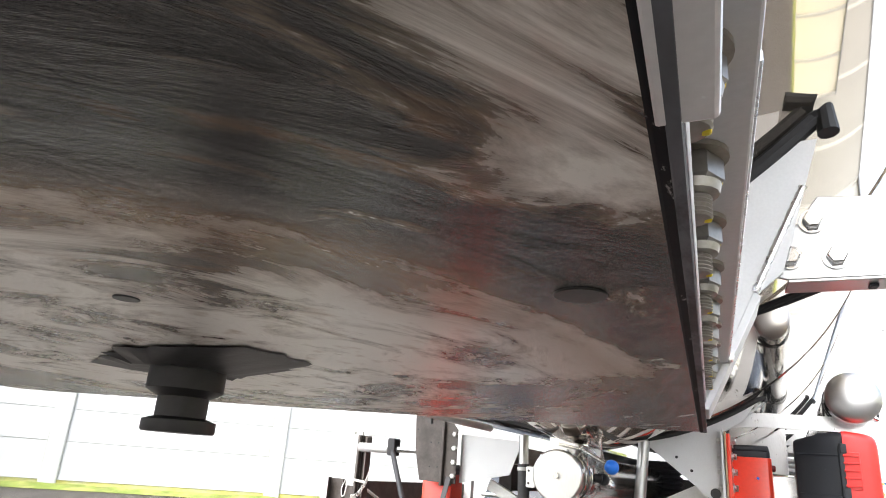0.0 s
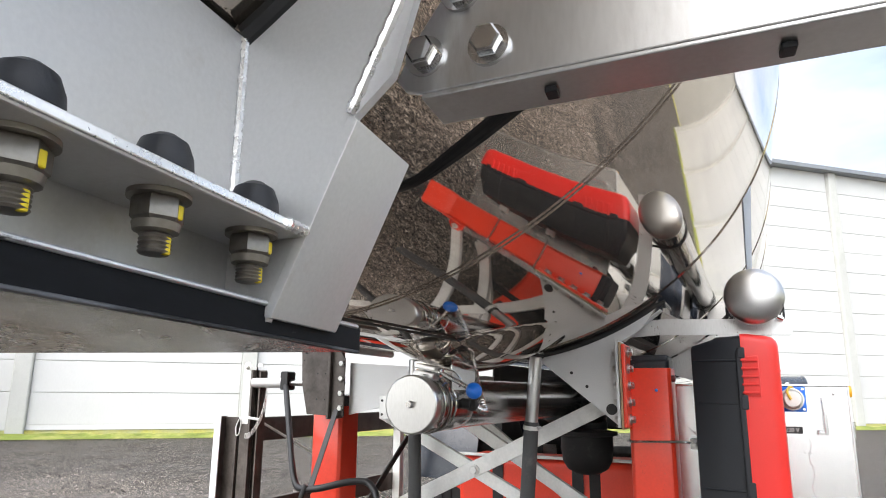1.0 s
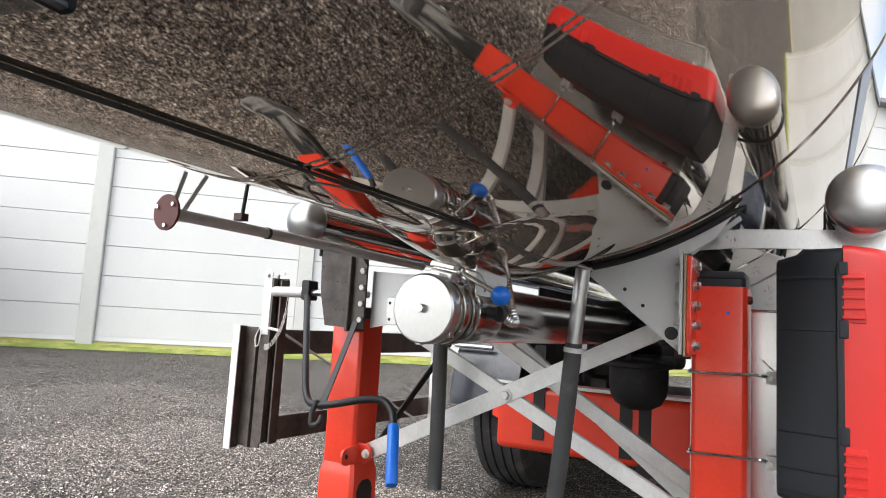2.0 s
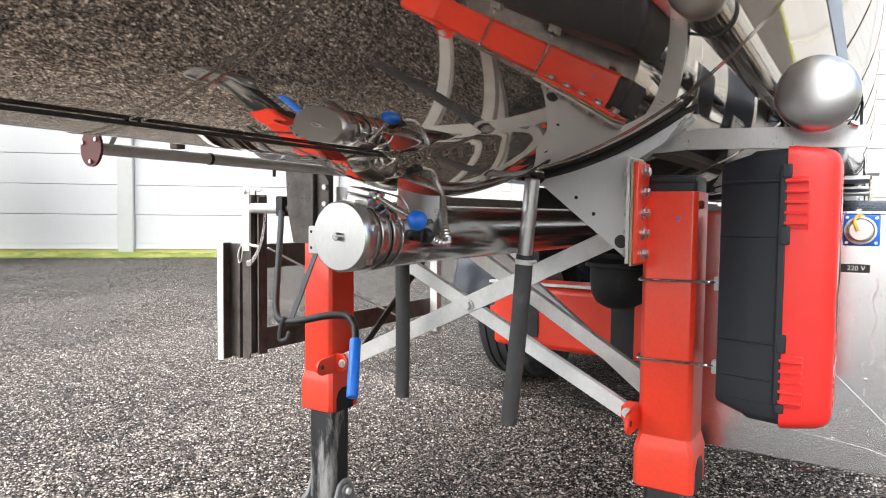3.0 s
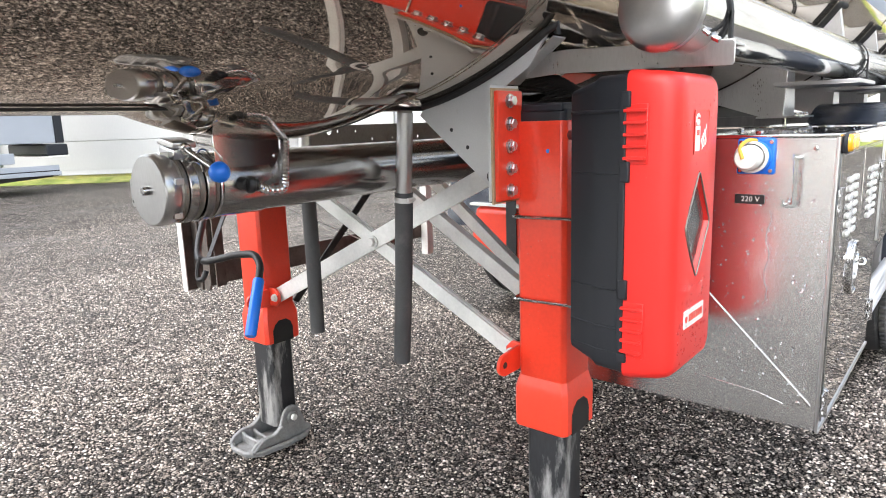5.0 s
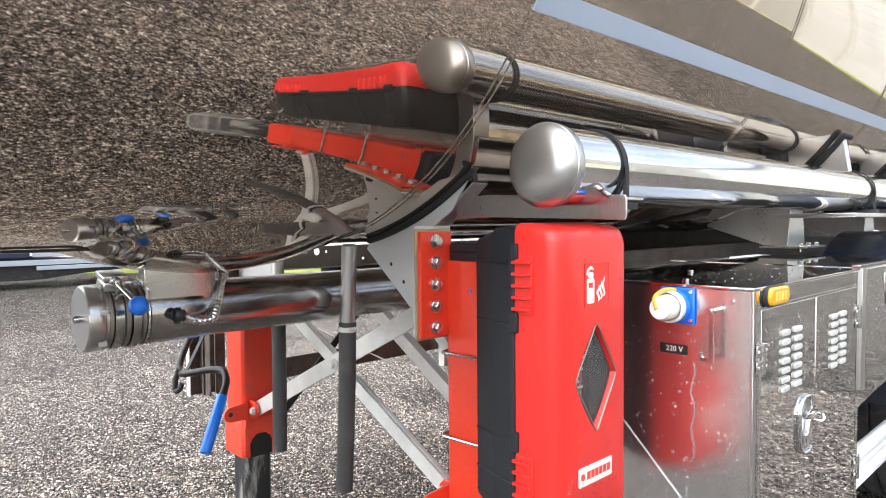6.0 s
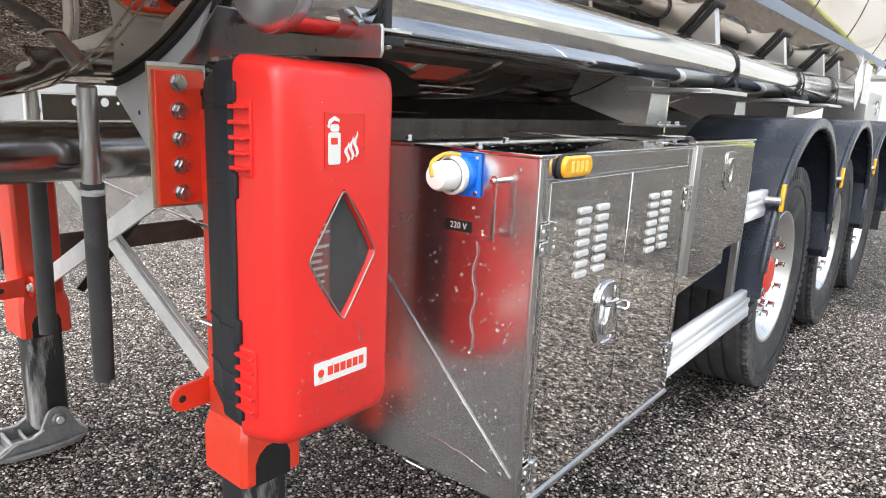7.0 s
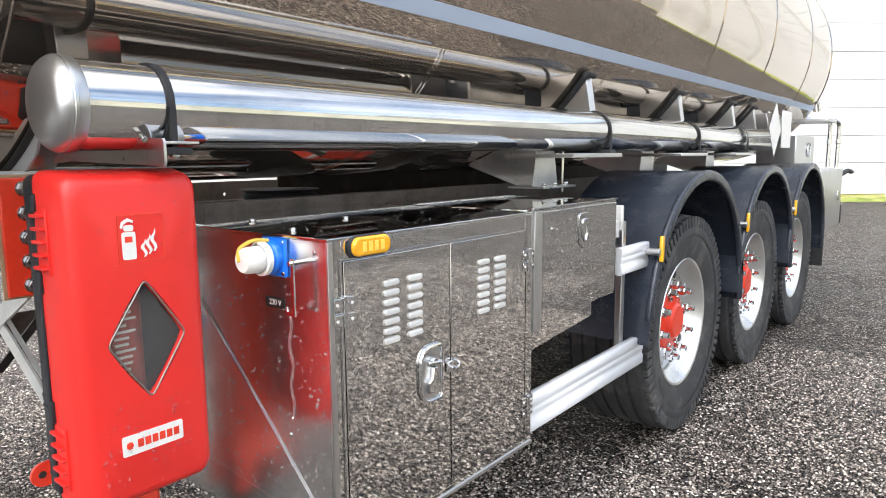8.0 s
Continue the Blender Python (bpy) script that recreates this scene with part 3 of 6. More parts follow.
def pebbles():
    """Proud stones in the surface near the trailer, as one mass."""
    rng = np.random.default_rng(4)
    spots = []
    for count, x0, x1, y0, y1 in ((48000, -2.2, 1.4, 2.5, 5.2), (26000, -4.5, -2.2, 2.2, 6.0), (34000, 0.9, 3.0, 3.4, 7.5), (14000, -1.6, 1.8, 0.6, 2.5), (26000, 3.0, 5.5, 3.8, 9.0), (16000, -7.5, -4.5, 2.5, 7.5)):
        spots.append(np.stack([rng.uniform(x0, x1, count), rng.uniform(y0, y1, count)], 1))
    xy = np.concatenate(spots)
    n = len(xy)
    r = rng.uniform(0.0040, 0.0078, n) * rng.uniform(0.75, 1.3, n)
    a = rng.uniform(0, 2 * np.pi, n)
    base = np.array([(1, 0, 0), (0.3, 0.8, 0), (-0.8, 0.55, 0), (-0.75, -0.6, 0), (0.45, -0.8, 0), (0.1, 0.05, 0.80)])
    c, s = np.cos(a), np.sin(a)
    v = base[None] * r[:, None, None]
    v = v * (1 + rng.uniform(-0.2, 0.2, (n, 6, 3)))
    x = v[..., 0] * c[:, None] - v[..., 1] * s[:, None] + xy[:, :1]
    y = v[..., 0] * s[:, None] + v[..., 1] * c[:, None] + xy[:, 1:]
    z = v[..., 2] + rng.uniform(-0.0022, 0.0, (n, 1))
    verts = np.stack([x, y, z], -1).reshape(-1, 3)
    tri = np.array([(0, 1, 5), (1, 2, 5), (2, 3, 5), (3, 4, 5), (4, 0, 5)])
    faces = (tri[None] + 6 * np.arange(n)[:, None, None]).reshape(-1, 3)
    me = bpy.data.meshes.new("pebbles")
    me.from_pydata(verts.tolist(), [], faces.tolist())
    me.materials.append(PEBBLE)
    tagged(new("pebbles", me), "small pale and brown pebbles bedded in asphalt", "pebbles", kind="stuff")


pebbles()


def hall(name, start, heading, bays, bay, rows, row, skirt_label, face, first=0):
    """A hall's long wall of panels between pilasters, seen from its right-hand side when walking along heading."""
    m = Matrix.Translation((start[0], start[1], 0)) @ Matrix.Rotation(radians(heading), 4, "Z")
    length, height = bays * bay, rows * row + 0.3
    core = single(name, box(0, length, 0.19, 1.2, 0, height), PILASTER, skirt_label, "wall", kind="structure", smooth=0)
    core.matrix_world = m
    ORIGIN[core.name] = Vector((0, 0, 0))
    pm = bpy.data.meshes.new("wall_panel")
    b = box(0.008, bay - 0.368, 0.13, 0.2, 0.006, row - 0.006, 0.006, 1)
    b.to_mesh(pm)
    b.free()
    pm.materials.append(face)
    fm = bpy.data.meshes.new("wall_panel")
    b = box(0.008, bay - 0.368, 0.13, 0.2, 0.0, 0.10, 0.002, 1)
    b.to_mesh(fm)
    b.free()
    fm.materials.append(face)
    for i in range(bays):
        for k in range(rows):
            ob = new("wall_panel", pm)
            ob.parent = core
            ob.location = (i * bay + 0.36, 0.0, 0.3 + k * row)
        foot = new("wall_panel", fm)
        foot.parent = core
        foot.location = (i * bay + 0.36, 0.0, 0.205)
    cm = bpy.data.meshes.new("pilaster")
    b = box(0, 0.36, 0.0, 0.2, 0, height + 0.02, 0.02, 1)
    b.to_mesh(cm)
    b.free()
    cm.materials.append(PILASTER)
    for i in range(bays + 1):
        ob = new("pilaster", cm)
        ob.parent = core
        ob.location = (i * bay - 0.0, 0, 0)
    tagged(part("plinth", box(0, length, 0.09, 0.20, 0, 0.185, 0.01), ALGAE, core), "plinth yellow-green with algae")
    tagged(part("sill", box(0, length, 0.07, 0.20, 0.188, 0.205, 0.004), PILASTER, core), "thin grey sill over the plinth")
    tagged(part("roof_edge", box(-0.2, length + 0.2, -0.2, 1.4, height, height + 0.16, 0.02), ROOFEDGE, core), "grey metal roof edge")
    return core, m


WALL_HEADING = 42.6
hall("wall_north", (-35.5, -9.15), WALL_HEADING, 14, 4.85, 12, 0.71, "white concrete panel wall of a long hall with grey pilasters", WHITE)
hall("wall_east", (34.0, 60.0), -90, 16, 6.0, 8, 0.95, "cream panel wall of a long hall across the yard", CREAM)


def verge(name, start, heading, length, width, label):
    """A strip of moss and grass with an uneven edge."""
    rng = random.Random(7)
    bm = bmesh.new()
    n, k = int(length * 3), 6
    rows = []
    for i in range(n + 1):
        edge = width * (0.85 + 0.3 * rng.random())
        rows.append([bm.verts.new((length * i / n, -edge * j / k, 0.012 + (0.07 + 0.05 * rng.random()) * (1 - j / k) * (0 if j == k else 1))) for j in range(k + 1)])
    for a, b in zip(rows, rows[1:]):
        for j in range(k):
            bm.faces.new((a[j], a[j + 1], b[j + 1], b[j]))
    ob = single(name, bm, GRASS, label, "grass", kind="stuff")
    ob.matrix_world = Matrix.Translation((start[0], start[1], 0)) @ Matrix.Rotation(radians(heading), 4, "Z")
    return ob


verge("grass_verge", (-35.5, -9.15), WALL_HEADING, 68, 0.35, "yellow-green moss and grass along the hall's foot")
hall("wall_northeast", (25.7, 67.4), -26, 4, 6.0, 15, 1.0, "tall grey panel hall standing behind the white one", GREYWALL)
verge("grass_verge", (34.0, 60.0), -90, 96, 5.0, "green grass strip before the cream hall")

# ---------------------------------------------------------------- the tank trailer
TX, TZ, TA, TB = -0.047, 2.102, 0.955, 0.908  # centre and half-axes of the oval barrel
FRONT, REAR = -1.2, 9.50
trailer = thing("tank_trailer", (TX, 4.0, 0), "polished stainless steel tank semi-trailer parked on its landing legs", "trailer")


def shell_x(z):
    return TX + TA * math.sqrt(max(0, 1 - ((TZ - z) / TB) ** 2))


def shell_z(x):
    return TZ - TB * math.sqrt(max(0, 1 - ((x - TX) / TA) ** 2))


def oval(bm):
    """Presses a round turned shape of radius TA to the barrel's oval."""
    for v in bm.verts:
        v.co.z = TZ + (v.co.z - TZ) * TB / TA
        low = min(1.0, max(0.0, (TZ - v.co.z - 0.2) / 0.5))
        # the other side's flank rises faster, and a shallow sump hangs over the discharge pipe
        u = min(0.36, max(0.0, 0.03 - v.co.x))
        v.co.z += (0.245 * u * u / (u + 0.03) + 0.005) * low
        v.co.z -= 0.062 * max(0.0, 1 - ((v.co.x - 0.01) / 0.30) ** 2 - ((v.co.y - 2.91) / 0.32) ** 2) * low
    return bm


def tank():
    dish = [(TA * math.sin(radians(a)), 0.28 * (1 - math.cos(radians(a)))) for a in range(0, 91, 6)]
    n = REAR - FRONT
    prof = [(r, -0.28 + h) for r, h in dish]
    ys = [FRONT + 0.3 * i for i in range(1, 12)] + [2.50 + 0.02 * i for i in range(46)] + [3.6 + 0.3 * i for i in range(20)]
    prof += [(TA, y - FRONT) for y in ys]
    prof += [(r, n + 0.28 - h) for r, h in dish[::-1]]
    body = part("tank", oval(lathe(prof, (TX, FRONT, TZ), (TX, REAR, TZ), 256)), TANK, trailer, "mirror-polished stainless steel tank barrel", smooth=50)
    for y in (-0.03, 1.04, 2.12, 3.20, 4.30, 5.35, 6.38, 7.44, 8.60, 9.47):
        for d in (-0.008, 0.008):
            ring = [(TA + 0.0020 * math.sin(math.pi * k / 4), y + d - 0.003 + 0.006 * k / 4 - FRONT) for k in range(5)]
            part("sheet_seam", oval(lathe(ring, (TX, FRONT, TZ), (TX, REAR, TZ), 160)), TANK, body)
    return body


barrel = tank()


def shell_strip(a0, a1, y0, y1, lift, name, material, label):
    """A thin strip laid on the shell between two angles from its lowest line."""
    n = 6
    ring = lambda d: [(TX + (TA + d) * math.sin(radians(a0 + (a1 - a0) * i / n)), TZ - (TB + d) * math.cos(radians(a0 + (a1 - a0) * i / n))) for i in range(n + 1)]
    return part(name, slab(ring(lift) + ring(-0.004)[::-1], "y", y0, y1), material, barrel, label)


shell_strip(59.6, 62.4, 3.2, 9.48, 0.0016, "stripe", STRIPE, "light blue adhesive stripe")
shell_strip(9.83, 9.97, 0.6, 3.20, 0.0014, "bottom_seam", RUBBER, "dark sealed lengthwise seam")


def seal(points, r=0.011):
    return part("rubber_seal", pipe(points, r, 10, 0), RUBBER, trailer, "black rubber edging against the tank")


# kingpin carrier
def carrier():
    y0, y1, xr, xl = -0.10, 1.607, 0.477, -0.50
    pz = 1.115

    def splay(bm):
        """The carrier widens and rises a little towards the front."""
        for v in bm.verts:
            k = y1 - v.co.y
            v.co.x += 0.085 * k * max(0.0, min(1.0, v.co.x / 0.45))
            v.co.z += 0.025 * k
        return bm

    out = [(xl, y0), (0.0, y0), (xr, y0), (xr, y1)] + [(xr - 0.977 * i / 12, y1 - 0.16 * (0.977 * i / 12) - 0.07 * (0.977 * i / 12) ** 2) for i in range(1, 13)]
    plate = part("coupler_plate", splay(slab(out, "z", pz, pz + 0.011, 0.0015)), GREASE, trailer, "greasy worn steel rubbing plate")
    part("plate_edge", splay(join(box(xr - 0.004, xr + 0.004, y0, y1 + 0.004, pz - 0.0005, pz + 0.0195, 0.0020), box(xr - 0.03, xr + 0.002, y1 - 0.06, y1 + 0.004, pz + 0.0115, pz + 0.0195, 0.0015))), EDGEPAINT, plate, "dark painted plate edge, chipped along its arris")
    part("edge_line", splay(box(xr + 0.001, xr + 0.0052, y0, y1, pz - 0.0010, pz + 0.0012, 0.0005, 1)), WORNEDGE, plate, "worn lower arris")
    part("edge_line", splay(box(xr + 0.001, xr + 0.0064, y0, y1 - 0.004, pz + 0.0176, pz + 0.0208, 0.0010, 1)), CHIPPED, plate, "upper arris worn to bare bright metal")
    part("front_shim", splay(box(xr - 0.002, xr + 0.0135, y0, 0.885, pz - 0.0008, pz + 0.0170, 0.0015)), STEEL_MATT, plate, "pale steel shim along the front of the plate edge")
    for x, y, r, hz in ((0.483, 1.021, 0.012, pz + 0.0147), (0.228, 0.985, 0.0075, pz + 0.0155)):
        part("drain_hole", lathe([(0, -0.0008), (r, -0.0008), (r, 0.004), (0, 0.004)], (x, y, hz), (x, y, 2.0), 24), BLACK, plate)
    pin = (0.088, 1.169)
    gz = pz + 0.025 * (y1 - pin[1])
    part("kingpin", lathe([(0, 0), (0.0300, 0), (0.0312, 0.002), (0.0312, 0.010), (0.0218, 0.013), (0.0218, 0.030), (0.028, 0.033), (0.033, 0.036), (0.033, 0.054), (0.040, 0.056), (0.040, 0.064), (0, 0.064)], (*pin, gz - 0.0625), (*pin, 2), 40), DARKSTEEL, trailer, "black greased kingpin")
    rng = random.Random(5)
    bm = bmesh.new()
    inner, outer = [], []
    for i in range(40):
        a = 2 * math.pi * i / 40
        k = 0.060 + 0.05 * abs(math.cos(a + 0.5)) ** 2 + 0.024 * rng.random()
        inner.append(bm.verts.new((pin[0] + 0.048 * math.cos(a), pin[1] + 0.048 * math.sin(a), gz - 0.007 - 0.004 * rng.random())))
        outer.append(bm.verts.new((pin[0] + k * 1.15 * math.cos(a), pin[1] + k * 0.8 * math.sin(a), gz - 0.0006)))
    c = bm.verts.new((pin[0], pin[1], gz - 0.007))
    for i in range(40):
        j = (i + 1) % 40
        bm.faces.new((c, inner[i], inner[j]))
        bm.faces.new((inner[i], outer[i], outer[j], inner[j]))
    part("grease_patch", bm, DARKSTEEL, plate, "smeared black grease round the pin")

    def mount(name, bm, material, parent, label=""):
        bmesh.ops.translate(bm, verts=bm.verts, vec=(0.021, 0.055, 0.030))
        return part(name, splay(bm), material, parent, label)

    def edging(points, r):
        return mount("rubber_seal", pipe(points, r, 10, 0), RUBBER, trailer, "black rubber edging against the tank")

    fit_z = lambda x: shell_z(x + 0.031) - 0.034
    mount("side_web", box(0.418, 0.426, y0, 1.432, 1.0885, fit_z(0.422) - 0.002, 0.001), STEEL_MATT, trailer, "grey stainless side web")
    mount("seal_bar", box(0.426, 0.444, y0, 1.45, 1.0955, 1.105, 0.001), RUBBER, trailer)
    mount("bolt_flange", box(0.426, 0.486, y0, 1.428, 1.1435, 1.1510, 0.0015), STEEL_MATT, trailer, "bolted stainless flange")
    mount("flange_chip", box(0.4845, 0.4872, 0.9, 1.429, 1.1450, 1.1500, 0.0008), WELD, trailer, "bright scuffed flange edge")
    nx, fz = 0.4615, 1.1435
    for i in range(17):
        y = 1.407 - 0.0745 * i
        nut = mount("nut", join(lathe([(0, 0), (0.0160, 0), (0.0160, 0.0025), (0, 0.0025)], (nx, y, fz), (nx, y, 0), 24), hexnut((nx, y, fz - 0.0025), (nx, y, fz - 0.0150), 0.0134), lathe([(0.0, 0.0), (0.0122, 0.0), (0.0112, 0.004), (0.0085, 0.0047)] + [(0.0082 if k % 2 else 0.0073, 0.005 + 0.0010 * k) for k in range(11)] + [(0.0, 0.0160)], (nx, y, fz - 0.0150), (nx, y, 0), 16)), GALVDARK, trailer, "zinc-plated locknut with stud end")
        mount("paint_mark", join(box(nx + 0.0093, nx + 0.0128, y - 0.001, y + 0.0050, fz - 0.0135, fz - 0.0060, 0.001), box(nx + 0.0038, nx + 0.0076, y - 0.0005, y + 0.0038, fz - 0.0305, fz - 0.0215, 0.001)), YELLOW, nut, "yellow paint mark")
        mount("bolt_cap", lathe([(0.0162, 0), (0.0170, 0.0035), (0.0158, 0.005), (0.0150, 0.012), (0.0122, 0.0190), (0.006, 0.0230), (0, 0.0240)], (nx, y, fz + 0.0077), (nx, y, 2), 28), BLACKPLASTIC, trailer, "black plastic dome cap")
    # end gusset, its sloping edge plate, and the welds
    gy = 1.428
    mount("end_gusset", slab([(0.426, 1.091), (0.459, 1.091), (0.513, 1.212), (0.545, 1.24), (0.590, fit_z(0.590) - 0.030)] + [(x, fit_z(x) - 0.004) for x in (0.56, 0.52, 0.48, 0.426)], "y", gy, gy + 0.007), STEEL_MATT, trailer, "grey stainless end gusset")
    mount("gusset_edge", slab([(0.457, 1.0960), (0.465, 1.0950), (0.522, 1.214), (0.515, 1.220)], "y", gy - 0.001, gy + 0.080, 0.001), STEEL_MATT, trailer, "sloping stainless edge plate")
    mount("weld_bead", pipe([(0.428, gy - 0.0015, 1.153 + 0.0050 * i) for i in range(29)], 0.004, 8, 0, radii=lambda i, n: 0.0028 + 0.0009 * (i % 2)), WELD, trailer, "bright weld bead")
    mount("weld_bead", pipe([(0.516 + 0.0024 * i, gy - 0.0005, 1.219 + 0.0050 * i) for i in range(24)], 0.004, 8, 0, radii=lambda i, n: 0.0032 + 0.0013 * (i % 2)), WELD, trailer, "bright weld bead")
    mount("weld_bead", pipe([(0.487, gy - 0.004 * i, 1.1470) for i in range(6)], 0.004, 8, 0, radii=lambda i, n: 0.0032 + 0.0010 * (i % 2)), WELD, trailer, "bright weld bead")
    mount("weld_bead", pipe([(0.452, 1.40 + 0.0045 * i, 1.0955) for i in range(30)], 0.004, 8, 0, radii=lambda i, n: 0.0024 + 0.0008 * (i % 2)), WELD, trailer, "bright weld bead")
    # cross arm with a folded lower lip
    ay = 1.4570
    arm = mount("cross_arm", join(slab([(0.534, 1.252), (0.541, 1.243), (0.552, 1.2395), (1.16, 1.2375), (1.16, 1.320), (0.62, 1.330), (0.588, 1.334), (0.545, 1.275)], "y", ay, ay + 0.004, 0.0012), box(0.552, 1.16, ay + 0.001, ay + 0.042, 1.2365, 1.2405, 0.001)), STEEL, trailer, "stainless folded cross arm")
    for x, z in ((0.555, 1.264), (0.599, 1.262), (0.580, 1.304)):
        mount("arm_bolt", bolt((x, ay - 0.0002, z), (x, ay - 0.0130, z), 0.0100), STEEL_BRIGHT, arm, "stainless hexagon bolt")
    for x in (0.634, 0.764, 0.91, 1.06):
        mount("cable_clip", box(x - 0.004, x + 0.004, ay + 0.016, ay + 0.028, 1.2330, 1.2372, 0.001), BLACKPLASTIC, arm)
    pts = [(x, gy + 0.004, fit_z(x) - 0.003) for x in [0.426 + 0.018 * i for i in range(10)]]
    edging(pts + [(0.600, gy + 0.002, fit_z(0.588) + 0.006), (0.601, gy - 0.002, fit_z(0.588) - 0.024)], 0.011)
    edging([(0.422, y0 + i * (gy - y0) / 12, fit_z(0.422) - 0.003 - 0.025 * (1.552 - y0) * (12 - i) / 12) for i in range(13)], 0.004)
    for d in (0.0, 0.010):
        mount("cable", pipe([(0.63 + d, 1.51, 1.275), (0.60 + d, 1.52, 1.255), (0.545 + d, 1.55, 1.240), (0.49, 1.58, 1.225), (0.41, 1.61, 1.24)], 0.0045, 8, 0.03), RUBBER, trailer, "black cable")


carrier()


def saddle(sign=1):
    """The gusset between tank and landing leg; sign 1 on the near side, -1 on the other."""
    fx = lambda x: x if sign > 0 else 2 * -0.135 - x
    xs = [0.15 + 0.02 * i for i in range(19)]
    top = [(x, shell_z(x) - 0.002) for x in xs]
    left = [(0.125, 1.188), (0.372, 0.988), (0.390, 0.988), (0.390, 1.246), (0.455, 1.285)]
    out = [(fx(x), z) for x, z in left + top[::-1]]
    g = part("saddle_gusset", slab(out, "y", 3.304, 3.310), STEEL_MATT, trailer, "bead-blasted stainless saddle gusset")
    part("saddle_flange", box(*sorted((fx(0.380), fx(0.389))), 3.245, 3.36, 0.985, 1.248, 0.001), STEEL_MATT, g)
    for x, z in ((0.228, 1.150), (0.277, 1.107)):
        part("hole", rod((fx(x), 3.3035, z), (fx(x), 3.312, z), 0.0055, 14), BLACK, g)
    if sign > 0:
        seal([(x, 3.300, shell_z(x) - 0.003) for x in [0.14 + 0.02 * i for i in range(19)]] + [(0.53, 3.302, shell_z(0.53) - 0.012), (0.525, 3.305, shell_z(0.53) - 0.030)], 0.008)
        part("drain_fitting", lathe([(0.0, 0), (0.012, 0), (0.012, 0.0015), (0.017, 0.0015), (0.018, -0.004)], (0.352, 3.3035, 1.037), (0.352, 3.2, 1.037), 20), DARKSTEEL, g, "dark rimmed drain hole")
    for i in range(5):
        z = 1.008 + 0.051 * i
        part("flange_nut", hexnut((fx(0.380), 3.29, z), (fx(0.364), 3.29, z), 0.011), GALV, g, "zinc-plated nut")


saddle(1)
part("far_gusset", slab([(-0.615, 1.0), (-0.40, 1.045), (-0.35, 1.175), (-0.615, 1.19)], "y", 3.30, 3.306), STEEL_MATT, trailer, "pale stainless gusset by the far leg")
# a stainless plate; the ground's dark reflection is put into its colour
fpl = part("far_leg_plate", slab([(-0.806, 1.113), (-0.778, 1.000), (-0.615, 0.995), (-0.615, 1.205), (-0.64, 1.235), (-0.818, 1.31)], "y", 3.262, 3.268, 0.001), DULLBROWN, trailer, "stainless plate before the far leg, ground reflection painted brown")
for z in (1.025, 1.078, 1.132, 1.187):
    part("plate_nut", hexnut((-0.626, 3.262, z), (-0.626, 3.250, z), 0.0105), GALV, fpl)
for x, z in ((-0.735, 1.150), (-0.700, 1.150), (-0.735, 1.055), (-0.700, 1.055), (-0.80, 1.20)):
    part("hole", rod((x, 3.2615, z), (x, 3.266, z), 0.0035, 10), BLACK, fpl)


# tube arm over the leg: two folded plates and a level bar
part("tube_arm", slab([(0.405, 1.262), (0.50, 1.268), (0.874, 1.258), (0.878, 1.266), (0.878, 1.300), (0.874, 1.306), (0.52, 1.318), (0.47, 1.315)], "y", 3.352, 3.357, 0.001), STEEL, trailer, "flat stainless arm under the hose tube")
part("arm_shelf", box(0.60, 0.876, 3.357, 3.42, 1.296, 1.301, 0.001), STEEL, trailer)
part("arm_stay", flat_bar((0.392, 3.335, 1.25), (0.515, 3.335, 1.345), 0.05, 0.004, (1, 0, -1)), STEEL, trailer, "bent stainless stay")


# chassis and running gear
part("chassis_beam", join(box(-0.56, -0.50, 3.6, 9.6, 0.98, 1.090, 0.004), box(-0.555, -0.545, 4.66, 9.6, 1.085, 1.245, 0.002)), DARK, trailer, "dark dusty chassis beam")
part("chassis_beam", box(0.28, 0.33, 3.75, 9.6, 0.96, 1.150, 0.004), DULLBROWN, trailer, "dark dusty chassis beam")
for y in (4.9, 6.4, 7.7, 9.4):
    part("cross_member", box(-0.50, 0.30, y, y + 0.08, 0.98, 1.09, 0.004), DARK, trailer)


def drilled_plate(x0, x1, y0, y1, z0, z1, holes, k=16):
    """An upright plate with round holes (y, z, radius) right through it, one hole to a column."""
    bm = bmesh.new()
    cuts = [y0] + [(a[0] + b[0]) / 2 for a, b in zip(holes, holes[1:])] + [y1]
    for (hy, hz, r), c0, c1 in zip(holes, cuts, cuts[1:]):
        inner, outer = [], []
        for i in range(k):
            u, v = math.cos(2 * math.pi * (i + 0.5) / k), math.sin(2 * math.pi * (i + 0.5) / k)
            reach = min(((c1 if u > 0 else c0) - hy) / u, ((z1 if v > 0 else z0) - hz) / v)
            inner.append((hy + r * u, hz + r * v))
            outer.append((hy + reach * u, hz + reach * v))
        corners = [(c1, z1), (c0, z1), (c0, z0), (c1, z0)]
        ring = []
        for i in range(k):
            ring.append(outer[i])
            a, b = outer[i], outer[(i + 1) % k]
            if abs(a[0] - b[0]) > 1e-6 and abs(a[1] - b[1]) > 1e-6:
                ring.append(min(corners, key=lambda q: abs(q[0] - a[0]) + abs(q[1] - a[1]) + abs(q[0] - b[0]) + abs(q[1] - b[1])))
        for x in (x0, x1):
            vi = [bm.verts.new((x, *q)) for q in inner]
            vo = {q: bm.verts.new((x, *q)) for q in ring}
            for i in range(k):
                a, b = outer[i], outer[(i + 1) % k]
                m = ring[(ring.index(a) + 1) % len(ring)]
                bm.faces.new([vi[i], vo[a]] + ([vo[m]] if m != b else []) + [vo[b], vi[(i + 1) % k]])
    bmesh.ops.remove_doubles(bm, verts=bm.verts, dist=1e-5)
    return bm


